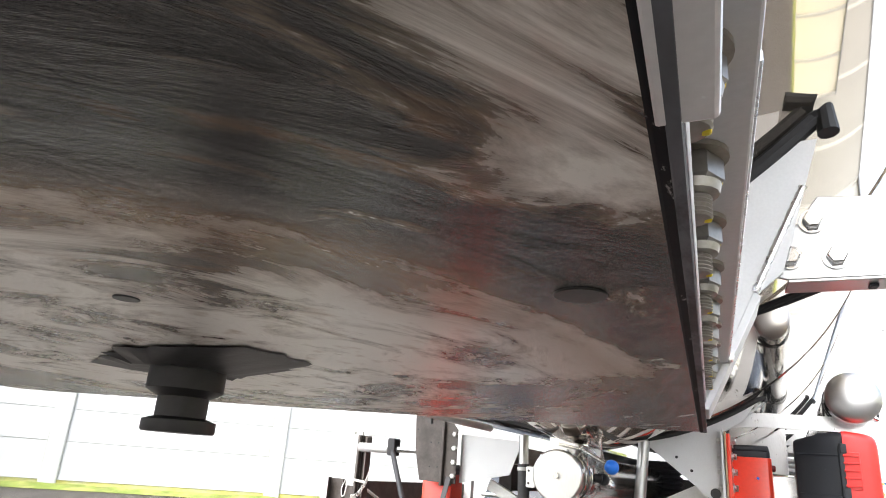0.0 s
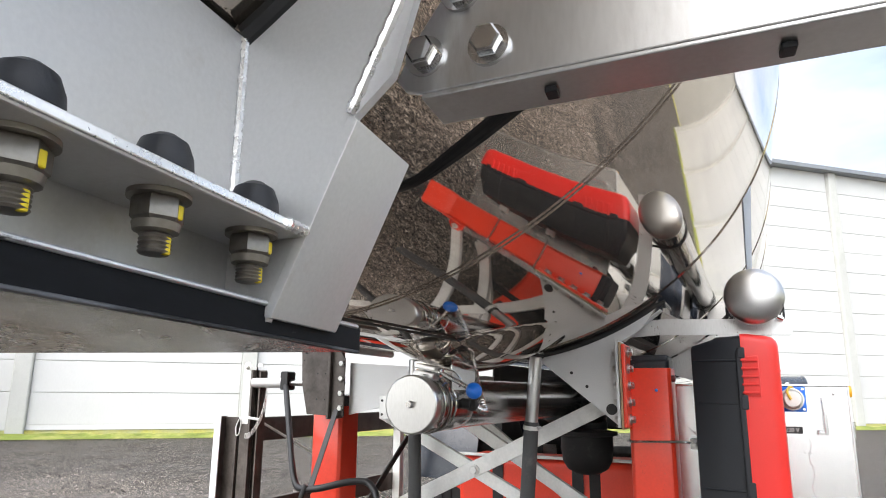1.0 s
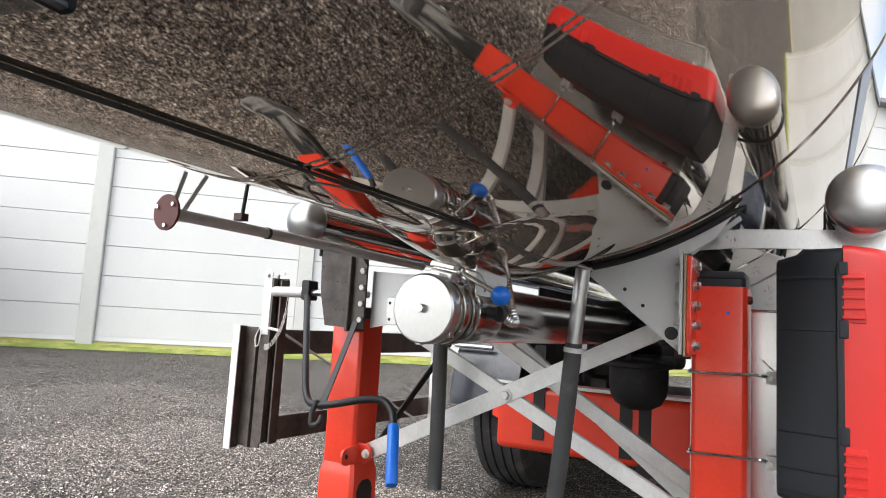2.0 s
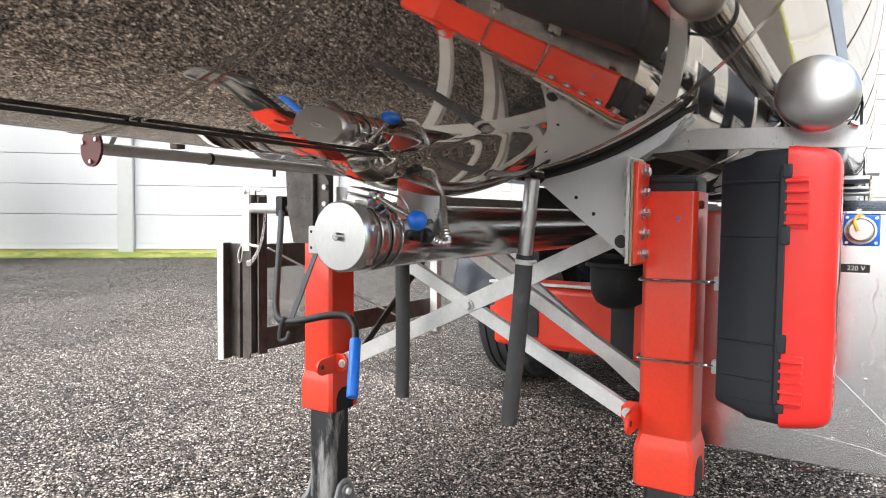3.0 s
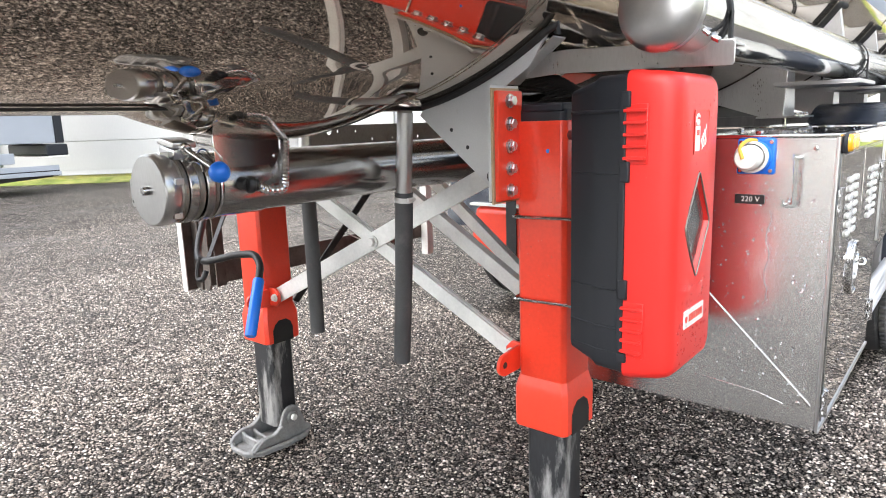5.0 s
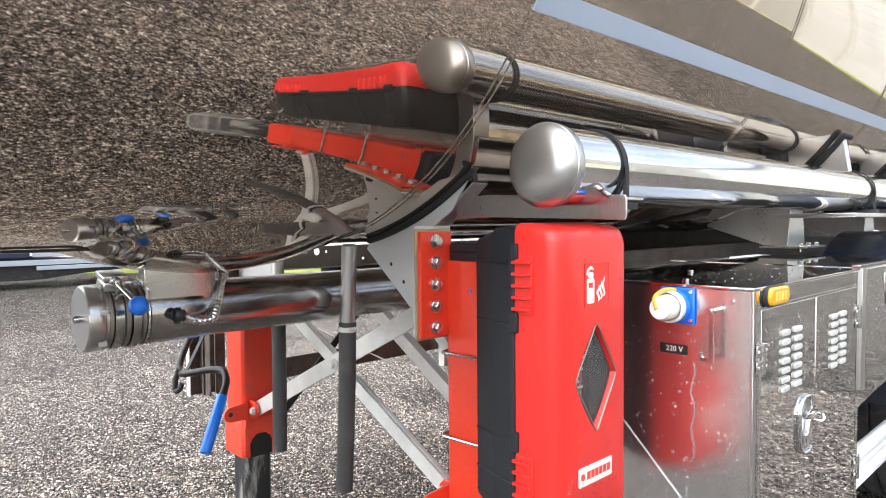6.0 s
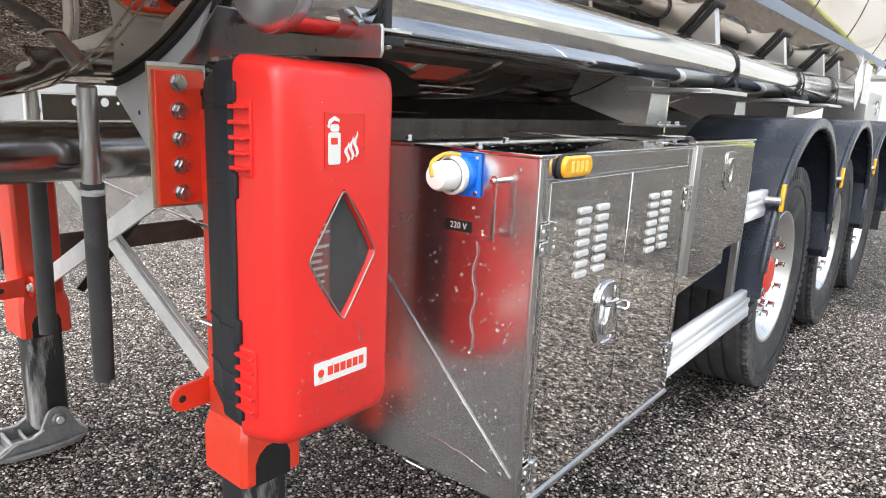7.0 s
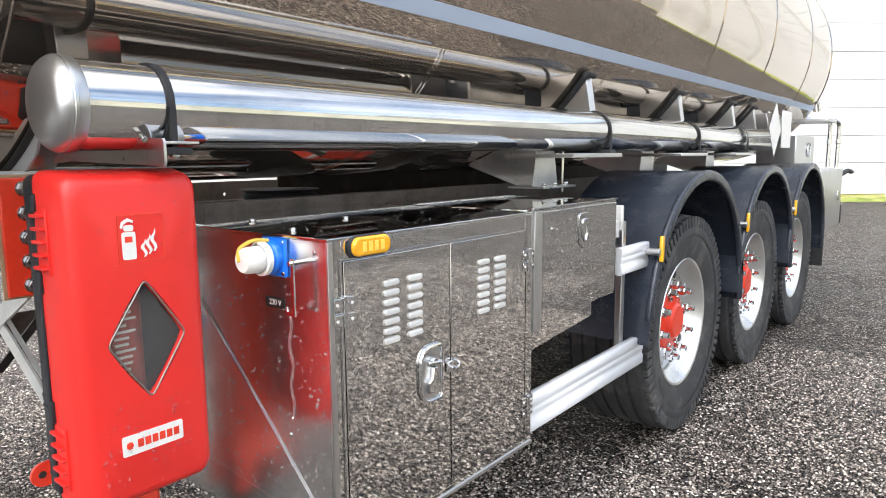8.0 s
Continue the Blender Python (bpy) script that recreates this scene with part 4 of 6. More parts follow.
rail = part("drilled_rail", drilled_plate(-0.553, -0.547, 3.40, 4.66, 1.092, 1.172, [(3.492, 1.152, 0.012), (3.532, 1.150, 0.006), (3.578, 1.152, 0.014), (3.619, 1.150, 0.006), (3.707, 1.148, 0.006), (3.79, 1.118, 0.006), (3.90, 1.118, 0.006), (4.05, 1.118, 0.007), (4.20, 1.118, 0.006), (4.38, 1.118, 0.007), (4.52, 1.118, 0.006)]), GREYRAIL, trailer, "grey drilled chassis rail", smooth=0)
part("rail_lip", box(-0.547, -0.520, 3.40, 4.66, 1.0915, 1.0955, 0.001), ALU, rail, "bright lower lip")


def tyre_profile(w, r0, r):
    """Half-round shoulders and a tread with four grooves, from the inner bead to the outer."""
    h = w / 2
    p = [(r0, -h * 0.70), (r0 + 0.02, -h * 0.86), (r0 + 0.10, -h), (r - 0.07, -h * 0.98), (r - 0.02, -h * 0.90), (r - 0.004, -h * 0.80)]
    for g in (-0.52, -0.18, 0.18, 0.52):
        p += [(r, h * (g - 0.045)), (r - 0.012, h * (g - 0.03)), (r - 0.012, h * (g + 0.03)), (r, h * (g + 0.045))]
    p += [(r - 0.004, h * 0.80), (r - 0.02, h * 0.90), (r - 0.07, h * 0.98), (r0 + 0.10, h), (r0 + 0.02, h * 0.86), (r0, h * 0.70)]
    return p


WHEELS = (5.78, 7.00, 8.17)
WR = 0.50


def wheel(side, y):
    """side 1: the outer face looks to +x."""
    face = 0.985 if side > 0 else -1.235
    mid = face - side * 0.19
    d = Vector((side, 0, 0))
    c = Vector((mid, y, WR))
    w = part("wheel", lathe([(0.276, -0.13), (0.262, -0.10), (0.250, 0.0), (0.262, 0.10), (0.276, 0.135), (0.296, 0.15), (0.300, 0.158), (0.296, 0.163), (0.286, 0.160), (0.268, 0.135), (0.252, 0.10), (0.240, 0.075), (0.21, 0.085), (0.17, 0.092), (0.14, 0.092), (0.14, 0.07)], c, c + d, 56), RIM, trailer, "aluminium disc wheel with road dust")
    part("tyre", lathe(tyre_profile(0.37, 0.276, WR), c, c + d, 72), TYRE, w, "worn black truck tyre with grooved tread")
    part("hub", lathe([(0.146, 0.07), (0.146, 0.099), (0.140, 0.103), (0.110, 0.105), (0.088, 0.108), (0.084, 0.128), (0.072, 0.138), (0.0, 0.140)], c, c + d, 44), RED, w, "red painted hub with cap")
    if side > 0:
        lugs = bmesh.new()
        for sx in (-0.176, 0.176):
            for i in range(76):
                a = 2 * math.pi * i / 76
                m = Matrix.Translation(c) @ Matrix.Rotation(a, 4, "X") @ Matrix.Translation((sx, 0, WR - 0.034))
                lugs = join(lugs, box(-0.012, 0.012, -0.0135, 0.0135, -0.026, 0.026, 0.003, 1, m))
        tagged(part("tread_lug", lugs, TYRE, w, "small shoulder blocks of the tread"), kind="stuff")
        part("sidewall_band", lathe([(0.405, 0.1862), (0.412, 0.1885), (0.440, 0.1880), (0.446, 0.1855)], c, c + d, 64), TYRE, w, "raised band on the sidewall")
    for i in range(10):
        a = 2 * math.pi * (i + 0.3) / 10
        q = c + Vector((side * 0.09, 0.1675 * math.cos(a), 0.1675 * math.sin(a)))
        part("wheel_nut", join(lathe([(0, 0), (0.026, 0), (0.026, 0.006), (0, 0.006)], q, q + d, 20), hexnut(q + d * 0.006, q + d * 0.040, 0.022), rod(q + d * 0.040, q + d * 0.066, 0.0145, 14)), STEEL_BRIGHT, w, "bright wheel nut")
    for i in range(8):
        a = 2 * math.pi * (i + 0.5) / 8
        q = c + Vector((side * 0.104, 0.116 * math.cos(a), 0.116 * math.sin(a)))
        part("hub_bolt", hexnut(q, q + d * 0.018, 0.012), STEEL_BRIGHT, w)
    for i in range(10):
        a = 2 * math.pi * i / 10
        q = c + Vector((side * 0.09, 0.217 * math.cos(a), 0.217 * math.sin(a)))
        part("hand_hole", lathe([(0, -0.006), (0.019, -0.006), (0.019, 0.0), (0, 0.0)], q, q + d, 16), BLACK, w)
    return w


for wy in WHEELS:
    wheel(1, wy)
    wheel(-1, wy)
    part("axle", rod((-1.0, wy, WR), (0.75, wy, WR), 0.07, 24), DARK, trailer, "dark axle beam")
    for x in (-0.6, 0.36):
        part("air_spring", lathe([(0.10, 0), (0.13, 0.03), (0.14, 0.09), (0.125, 0.13), (0.14, 0.17), (0.135, 0.24), (0.10, 0.26)], (x, wy + 0.35, 0.72), (x, wy + 0.35, 2), 28), RUBBER, trailer, "black rubber air spring")


def fender(y, side=1):
    x0, x1 = (0.60, 1.045) if side > 0 else (-1.295, -0.85)
    ri, ro = 0.632, 0.646
    cz = 0.552
    a0, a1 = 172, -4
    pts_o, pts_i = arc(y, cz, ro, a0, a1, 28), arc(y, cz, ri, a0, a1, 28)
    # skirts run straight down from the arch in front and behind
    pts_o = [(y - ro - 0.005, cz - 0.0)] + pts_o
    pts_i = [(y - ri - 0.005, cz - 0.0)] + pts_i
    f = part("fender", slab(pts_o + pts_i[::-1], "x", x0, x1), FENDER, trailer, "dark grey plastic wheel arch")
    lip_o, lip_i = arc(y, cz, ro + 0.003, a0, a1, 28), arc(y, cz, ri - 0.030, a0, a1, 28)
    xl = (x1 - 0.026, x1 + 0.003) if side > 0 else (x0 - 0.003, x0 + 0.012)
    part("fender_lip", slab(lip_o + lip_i[::-1], "x", *xl, 0.011, 3), FENDER, f)
    part("fender_stay", rod((x1 - 0.25 if side > 0 else x0 + 0.25, y - 0.585, 0.90), (x1 + 0.01 if side > 0 else x0 - 0.01, y - 0.585, 0.905), 0.014, 16), STEEL, f, "round steel mudguard stay")
    return f


for wy in WHEELS:
    fender(wy, 1)
    fender(wy, -1)
    part("marker_lamp", box(1.045, 1.060, wy - 0.575, wy - 0.553, 0.865, 0.965, 0.005), AMBER, trailer, "amber side marker")

# far end: lockers, mudflap, valve box and rear pipes
rl = part("rear_locker", box(0.62, 0.985, 8.86, 9.53, 0.60, 1.135, 0.006), STEEL, trailer, "stainless rear locker")
part("locker_door", box(0.9855, 0.992, 8.875, 9.515, 0.62, 1.12, 0.002), STEEL, rl, "stainless locker door")
part("locker_lamp", box(0.86, 0.97, 8.848, 8.8595, 0.93, 1.0, 0.004), AMBER, rl, "amber reflector")
rl2 = part("rear_locker", box(0.62, 0.980, 9.545, 10.02, 0.60, 1.13, 0.006), STEEL, trailer, "stainless rear locker")
part("locker_latch", box(0.9805, 0.995, 9.72, 9.78, 0.84, 0.93, 0.004), STEEL_BRIGHT, rl2, "small bright latch")
part("rear_lamp", box(0.80, 0.985, 10.022, 10.08, 0.60, 0.78, 0.01), BLACKPLASTIC, trailer, "black rear lamp housing")
part("mudflap", box(0.62, 0.985, 9.20, 9.212, 0.30, 0.598, 0.002), RUBBER, trailer, "black rubber mudflap")
part("tail_hose", pipe([(0.93, 10.015, 1.04), (0.95, 10.12, 1.06), (0.98, 10.3, 1.10), (0.99, 10.42, 1.09)], 0.022, 12, 0.06), RUBBER, trailer, "black hose stub at the tail")
part("hose_coupling", rod((0.99, 10.42, 1.09), (0.994, 10.50, 1.088), 0.027, 14), STEEL_BRIGHT, trailer, "bright hose coupling")
part("valve_box", box(0.50, 0.80, 8.80, 9.58, 1.14, 1.42, 0.006), STEEL, trailer, "grey stainless valve box")
part("valve_box_top", box(0.55, 0.97, 9.10, 9.55, 1.53, 1.56, 0.004), STEEL, trailer, "folded stainless shelf at the tail")
part("valve_wheel", pipe([(0.808, 9.30 + 0.055 * math.cos(k * math.pi / 6), 1.30 + 0.055 * math.sin(k * math.pi / 6)) for k in range(12)], 0.008, 8, 0, cyclic=True), STEEL_BRIGHT, trailer, "small bright hand wheel")
for x, y in ((0.86, 9.95), (0.90, 10.18)):
    part("rear_rail", pipe([(x, y, 1.13), (x, y, 1.545), (x - 0.02, y - 0.04, 1.575), (x - 0.22, y - 0.35, 1.585)], 0.019, 10, 0.05), STEEL_BRIGHT, trailer, "bent stainless rear handrail")
    part("rail_collar", rod((x, y, 1.36), (x, y, 1.40), 0.026, 12), STEEL_BRIGHT, trailer)
part("vent_elbow", pipe([(0.70, 9.35, 1.56), (0.70, 9.35, 1.70), (0.74, 9.42, 1.735), (0.80, 9.52, 1.73), (0.81, 9.54, 1.64)], 0.030, 12, 0.05), STEEL_BRIGHT, trailer, "bent stainless vent pipe")
part("placard_holder", join(slab([(7.60, 1.435), (7.77, 1.62), (7.94, 1.435), (7.77, 1.25)], "x", 0.860, 0.864, 0.001)), STEEL_BRIGHT, trailer, "blank diamond placard plate")
part("placard_holder", box(0.858, 0.862, 7.97, 8.27, 1.31, 1.575, 0.002), STEEL_BRIGHT, trailer, "blank square placard plate")

# triangular tube brackets against the tank, edged with rubber, and the folded tank feet below them
def tube_bracket(y):
    zs = [1.385 + 0.03 * i for i in range(7)]
    face = [(shell_x(z) + 0.004, z) for z in zs]
    b = part("tube_bracket", slab(face + [(shell_x(1.565) + 0.022, 1.575), (0.770, 1.435), (0.735, 1.385)], "y", y, y + 0.005, 0.001), STEEL, trailer, "folded stainless tube bracket")
    part("bracket_edge", flat_bar((0.768, y + 0.025, 1.432), (shell_x(1.565) + 0.022, y + 0.025, 1.572), 0.050, 0.004, (1, 0, 0.3)), STEEL, b, "bright folded bracket edge")
    part("bracket_rubber", pipe([(x + 0.010, y - 0.003, z) for x, z in face] + [(shell_x(1.575) + 0.020, y - 0.003, 1.583), (shell_x(1.575) + 0.030, y + 0.045, 1.578)], 0.012, 10, 0.012), RUBBER, b, "black rubber edging")


def tank_foot(y):
    f = part("tank_foot", slab([(y, 1.150), (y + 0.20, 1.150), (y + 0.145, shell_z(0.575)), (y + 0.055, shell_z(0.575))], "x", 0.592, 0.597, 0.001), STEEL, trailer, "folded stainless tank foot")
    part("foot_web", slab([(0.595, 1.150), (0.595, shell_z(0.59))] + [(0.55 - 0.06 * k, shell_z(0.55 - 0.06 * k)) for k in range(6)] + [(0.25, shell_z(0.25) - 0.012), (0.49, 1.150)], "y", y + 0.048, y + 0.053, 0.001), STEEL, f, "sloping stainless web")
    part("foot_fold", slab([(0.49, 1.150), (0.597, 1.150), (0.597, shell_z(0.59)), (0.54, shell_z(0.54)), (0.49, shell_z(0.49))], "y", y + 0.145, y + 0.150, 0.001), STEEL, f)
    part("foot_flange", box(0.50, 0.665, y - 0.03, y + 0.235, 1.142, 1.150, 0.001), STEEL, f, "bolted base flange")
    for yy in (y + 0.01, y + 0.10, y + 0.19):
        part("foot_screw", bolt((0.642, yy, 1.150), (0.642, yy, 1.164), 0.009), STEEL_BRIGHT, f)


for y in (5.16, 6.18, 7.12, 7.62):
    tube_bracket(y)
for y in (5.02, 6.08, 7.15):
    tank_foot(y)
for y in (5.40, 6.45):
    part("hanger_rod", rod((0.52, y, 1.11), (0.52, y, shell_z(0.52)), 0.008, 12), STEEL_BRIGHT, trailer, "short stainless hanger rod")

# pipe under the far side
fp = part("hand_pipe", join(rod((-0.62, 2.485, 1.245), (-0.62, 2.800, 1.2445), 0.0142, 20), rod((-0.62, 2.803, 1.2445), (-0.62, 3.62, 1.240), 0.0150, 20)), GALV, trailer, "long grey control pipe in two lengths")
part("pipe_flange", lathe([(0, 0), (0.0425, 0), (0.0425, 0.006), (0, 0.006)], (-0.62, 2.476, 1.245), (-0.62, 3, 1.245), 32), mat("dull_red_disc", (0.20, 0.052, 0.042), 0.5), fp, "dull red-brown disc flange")
for a in (35, 155, 275):
    part("flange_screw", rod((-0.62 + 0.031 * math.cos(radians(a)), 2.4765, 1.245 + 0.031 * math.sin(radians(a))), (-0.62 + 0.031 * math.cos(radians(a)), 2.471, 1.245 + 0.031 * math.sin(radians(a))), 0.0055, 10), STEEL_BRIGHT, fp)
part("pipe_joint", lathe([(0.0135, 0), (0.0162, 0.001), (0.0162, 0.009), (0.0135, 0.010)], (-0.62, 2.796, 1.2445), (-0.62, 3.0, 1.2445), 20), DARKSTEEL, fp)
part("pipe_tab", box(-0.635, -0.605, 2.690, 2.715, 1.2625, 1.282, 0.002), mat("brown_tab", (0.13, 0.075, 0.06), 0.6), fp, "small brown tab on the pipe")
part("pipe_hanger", rod((-0.62, 2.705, 1.27), (-0.60, 2.705, shell_z(-0.60) + 0.08), 0.005, 10), DARKSTEEL, fp, "thin hanger")
for d in (0.0, 0.03):
    part("pipe_stay", flat_bar((-0.62, 2.490 + d, 1.250), (-0.595 + d / 2, 2.500 + 1.6 * d, 1.345), 0.012, 0.004, (1, 0, 0)), GALV, fp, "narrow bent stay")
part("pipe_pin", rod((-0.62, 3.03, 1.235), (-0.62, 3.03, 1.209), 0.005, 10), DARKSTEEL, fp)

# red chest hung under the chassis behind the legs, with its straps, a bellows and a black pot
rt = part("red_chest", box(-0.80, 0.34, 4.75, 5.14, 0.405, 0.735, 0.035, 4), RED, trailer, "red painted chest with rounded edges")
part("chest_rail", box(-0.82, 0.36, 4.742, 4.78, 0.738, 0.752, 0.002), GALV, rt, "pale rail along the chest's top")
part("chest_lug", slab([(-0.80, 0.62), (-0.845, 0.60), (-0.845, 0.56), (-0.80, 0.54)], "y", 4.80, 4.815, 0.003), RED, rt)
for x, z0, z1 in ((-0.56, 0.47, 0.95), (-0.115, 0.44, 0.80)):
    part("chest_strap", box(x - 0.030, x + 0.030, 4.741, 4.747, z0, z1, 0.001), RUBBER, rt, "black rubber strap")
part("bellows", lathe([(0, 0)] + [(0.128 + (0.012 if k % 2 else -0.008), 0.012 * k) for k in range(18)] + [(0, 0.205)], (-0.005, 4.26, 0.955), (-0.005, 4.26, 2), 32), RUBBER, trailer, "ribbed black rubber bellows")
part("pot", lathe([(0, 0), (0.05, 0.004), (0.088, 0.025), (0.108, 0.06), (0.114, 0.11), (0.114, 0.165), (0.135, 0.170), (0.135, 0.185), (0.10, 0.19), (0, 0.19)], (0.065, 4.20, 0.735), (0.065, 4.20, 2), 36), RUBBER, trailer, "round black rubber pot under the chassis")
part("pot_strap", box(0.045, 0.095, 4.305, 4.312, 0.46, 0.80, 0.001), RUBBER, trailer, "hanging black strap")


# ---------------------------------------------------------------- landing legs
def landing_leg(x, side, top=1.165):
    """Square telescopic leg; side 1 has its bolting plate towards -x."""
    leg = thing("landing_leg", (x, 3.40, 0), "red square landing leg with scraped inner tube on a cast foot", "landing leg", "landing legs")
    h, y0 = 0.0665, 3.331
    ch = 0.011
    sq = lambda r, c: [(x - r + c, 3.3975 - r), (x + r - c, 3.3975 - r), (x + r, 3.3975 - r + c), (x + r, 3.3975 + r - c), (x + r - c, 3.3975 + r), (x - r + c, 3.3975 + r), (x - r, 3.3975 + r - c), (x - r, 3.3975 - r + c)]
    tube = part("outer_tube", slab(sq(h, ch), "z", 0.50, top, 0.003, 2), RED, leg, "red painted square outer tube")
    part("collar", lathe_square(x, 3.3975, [(h - 0.001, 0.545), (h + 0.004, 0.522), (h + 0.0085, 0.505), (h + 0.0085, 0.408), (h + 0.005, 0.404), (h - 0.005, 0.404)], ch), RED, tube)
    # nothing is cut: proud black slabs paint the dark of the openings
    part("painted_notch", slab([(x + h * 0.25, 0.4035), (x + h * 0.25, 0.47), (x + h * 0.35, 0.485), (x + h * 0.6, 0.487), (x + h * 0.7, 0.47), (x + h * 0.7, 0.4035)], "y", 3.3975 + h, 3.3975 + h + 0.0105), BLACK, tube)
    part("painted_notch", slab([(3.352, 0.4035), (3.352, 0.452), (3.362, 0.472), (3.380, 0.486), (3.412, 0.486), (3.430, 0.472), (3.438, 0.452), (3.438, 0.4035)], "x", x + h - 0.005, x + h + 0.0100), BLACK, tube)
    part("top_cap", join(slab(sq(h - 0.004, ch), "z", top - 0.005, top + 0.027, 0.004, 2), box(x - 0.05, x + 0.06, 3.33, 3.46, top + 0.020, top + 0.040, 0.006)), BLACKPLASTIC, leg, "black plastic leg cap")
    part("inner_tube", slab(sq(0.053, 0.012), "z", 0.075, 0.42, 0.003, 2), LEGSTEEL, leg, "scraped black and grey inner tube")
    px = x - side * (h + 0.0)
    part("bolting_plate", box(min(px, px + side * 0.012), max(px, px + side * 0.012), 3.245, 3.345, 0.985, 1.235, 0.003), RED if side > 0 else DULLBROWN, leg, "painted bolting plate")
    if side > 0:
        part("packing_plate", box(px - 0.006, px - 0.0005, 3.240, 3.350, 0.979, 1.241, 0.001), TAN, leg, "tan-edged packing plate")
    for i in range(5):
        z = 1.008 + 0.051 * i
        bx = px + side * 0.012
        part("plate_bolt", bolt((bx, 3.29, z), (bx + side * 0.016, 3.29, z), 0.012), STEEL, leg, "zinc-plated hexagon bolt")
    # brace lug towards the other leg
    lx = x - side * h
    part("brace_lug", slab([(lx + side * 0.004, 0.545), (lx - side * 0.03, 0.545), (lx - side * 0.052, 0.565), (lx - side * 0.052, 0.595), (lx - side * 0.035, 0.612), (lx + side * 0.004, 0.612)], "y", 3.355, 3.367, 0.003), RED, leg, "red brace lug")
    part("lug_bolt", bolt((lx - side * 0.034, 3.354, 0.58), (lx - side * 0.034, 3.342, 0.58), 0.011), GALV, leg, "zinc-plated hexagon bolt")
    # free ear with a hole, forward of the inner face
    ex = lx - side * 0.002
    ear = [(3.345, 0.548)] + [(3.282 + 0.028 * math.cos(radians(a)), 0.576 + 0.028 * math.sin(radians(a))) for a in range(270, 89, -20)] + [(3.345, 0.610)]
    er = part("leg_ear", slab(ear, "x", min(ex, ex - side * 0.010), max(ex, ex - side * 0.010), 0.002), RED, leg, "red drilled ear")
    part("ear_hole", rod((ex - side * 0.0115, 3.278, 0.577), (ex + side * 0.0015, 3.278, 0.577), 0.0085, 16), DARKSTEEL, er)
    # foot: rimmed sole, rocker cheeks with bosses and a pin, ribs across
    cy = 3.36
    sole = [(x - 0.085, cy + 0.10), (x - 0.095, cy + 0.0), (x - 0.080, cy - 0.10), (x - 0.045, cy - 0.145), (x + 0.045, cy - 0.145), (x + 0.080, cy - 0.10), (x + 0.095, cy), (x + 0.085, cy + 0.10), (x + 0.05, cy + 0.14), (x - 0.05, cy + 0.14)]
    ft = part("foot", slab(sole, "z", 0.004, 0.018, 0.004, 2), CAST, leg, "rough cast rocker foot")
    part("foot_rim", pipe([(a, b, 0.022) for a, b in sole], 0.008, 8, 0.02, cyclic=True), CAST, ft)
    for sx in (-1, 1):
        a = x + sx * 0.066
        cheek = [(cy - 0.135, 0.016), (cy + 0.125, 0.016), (cy + 0.130, 0.040), (cy + 0.105, 0.060)] + arc(cy + 0.045, 0.105, 0.042, 10, 170, 8) + [(cy - 0.010, 0.080), (cy - 0.040, 0.062), (cy - 0.085, 0.066), (cy - 0.120, 0.052), (cy - 0.138, 0.034)]
        part("foot_cheek", slab(cheek, "x", a - 0.007, a + 0.007, 0.003, 1), CAST, ft)
        part("foot_boss", lathe([(0, 0), (0.024, 0), (0.024, 0.006), (0.020, 0.009), (0, 0.009)], (a + sx * 0.007, cy + 0.045, 0.105), (a + sx * 1.0, cy + 0.045, 0.105), 24), CAST, ft)
        part("foot_pin", rod((a + sx * 0.010, cy + 0.045, 0.105), (a + sx * 0.026, cy + 0.045, 0.105), 0.012, 16), GALV, ft)
        part("cheek_rib", pipe([(a + sx * 0.007, cy - 0.13, 0.030), (a + sx * 0.007, cy - 0.085, 0.060), (a + sx * 0.007, cy - 0.04, 0.056), (a + sx * 0.007, cy + 0.0, 0.080)], 0.006, 8, 0.02), CAST, ft)
    for yy, h in ((cy - 0.085, 0.048), (cy - 0.035, 0.040), (cy + 0.095, 0.050)):
        part("foot_rib", slab([(x - 0.066, 0.016), (x + 0.066, 0.016), (x + 0.066, h + 0.012), (x + 0.035, h), (x - 0.035, h), (x - 0.066, h + 0.012)], "y", yy - 0.006, yy + 0.006, 0.003, 1), CAST, ft)
    return leg


def lathe_square(cx, cy, prof, ch):
    """A square sleeve with cut corners from (half-width, height) steps."""
    bm = bmesh.new()
    rings = []
    for r, z in prof:
        rings.append([bm.verts.new((cx + a, cy + b, z)) for a, b in ((-r + ch, -r), (r - ch, -r), (r, -r + ch), (r, r - ch), (r - ch, r), (-r + ch, r), (-r, r - ch), (-r, -r + ch))])
    for a, b in zip(rings, rings[1:]):
        for i in range(8):
            bm.faces.new((a[i], a[(i + 1) % 8], b[(i + 1) % 8], b[i]))
    return bm


near_leg = landing_leg(0.4645, 1)
far_leg = landing_leg(-0.735, -1, 1.03)
part("crank_strap", flat_bar((-0.640, 3.255, 1.02), (-0.640, 3.107, 0.745), 0.022, 0.004, (0, 1, 0)), DARKSTEEL, far_leg, "dark flat strap holding the crank")
part("leg_button", lathe([(0, 0), (0.011, 0), (0.011, 0.008), (0.008, 0.012), (0, 0.013)], (0.5305, 3.352, 1.132), (0.60, 3.352, 1.132), 18), mat("dark_red_plastic", (0.16, 0.02, 0.02), 0.4), near_leg, "dark red round button")
part("touch_up_dot", lathe([(0, 0), (0.0055, 0), (0, 0.0015)], (0.486, 3.3312, 1.097), (0.486, 3.0, 1.097), 14), BLUE, near_leg, "blue dot of paint")


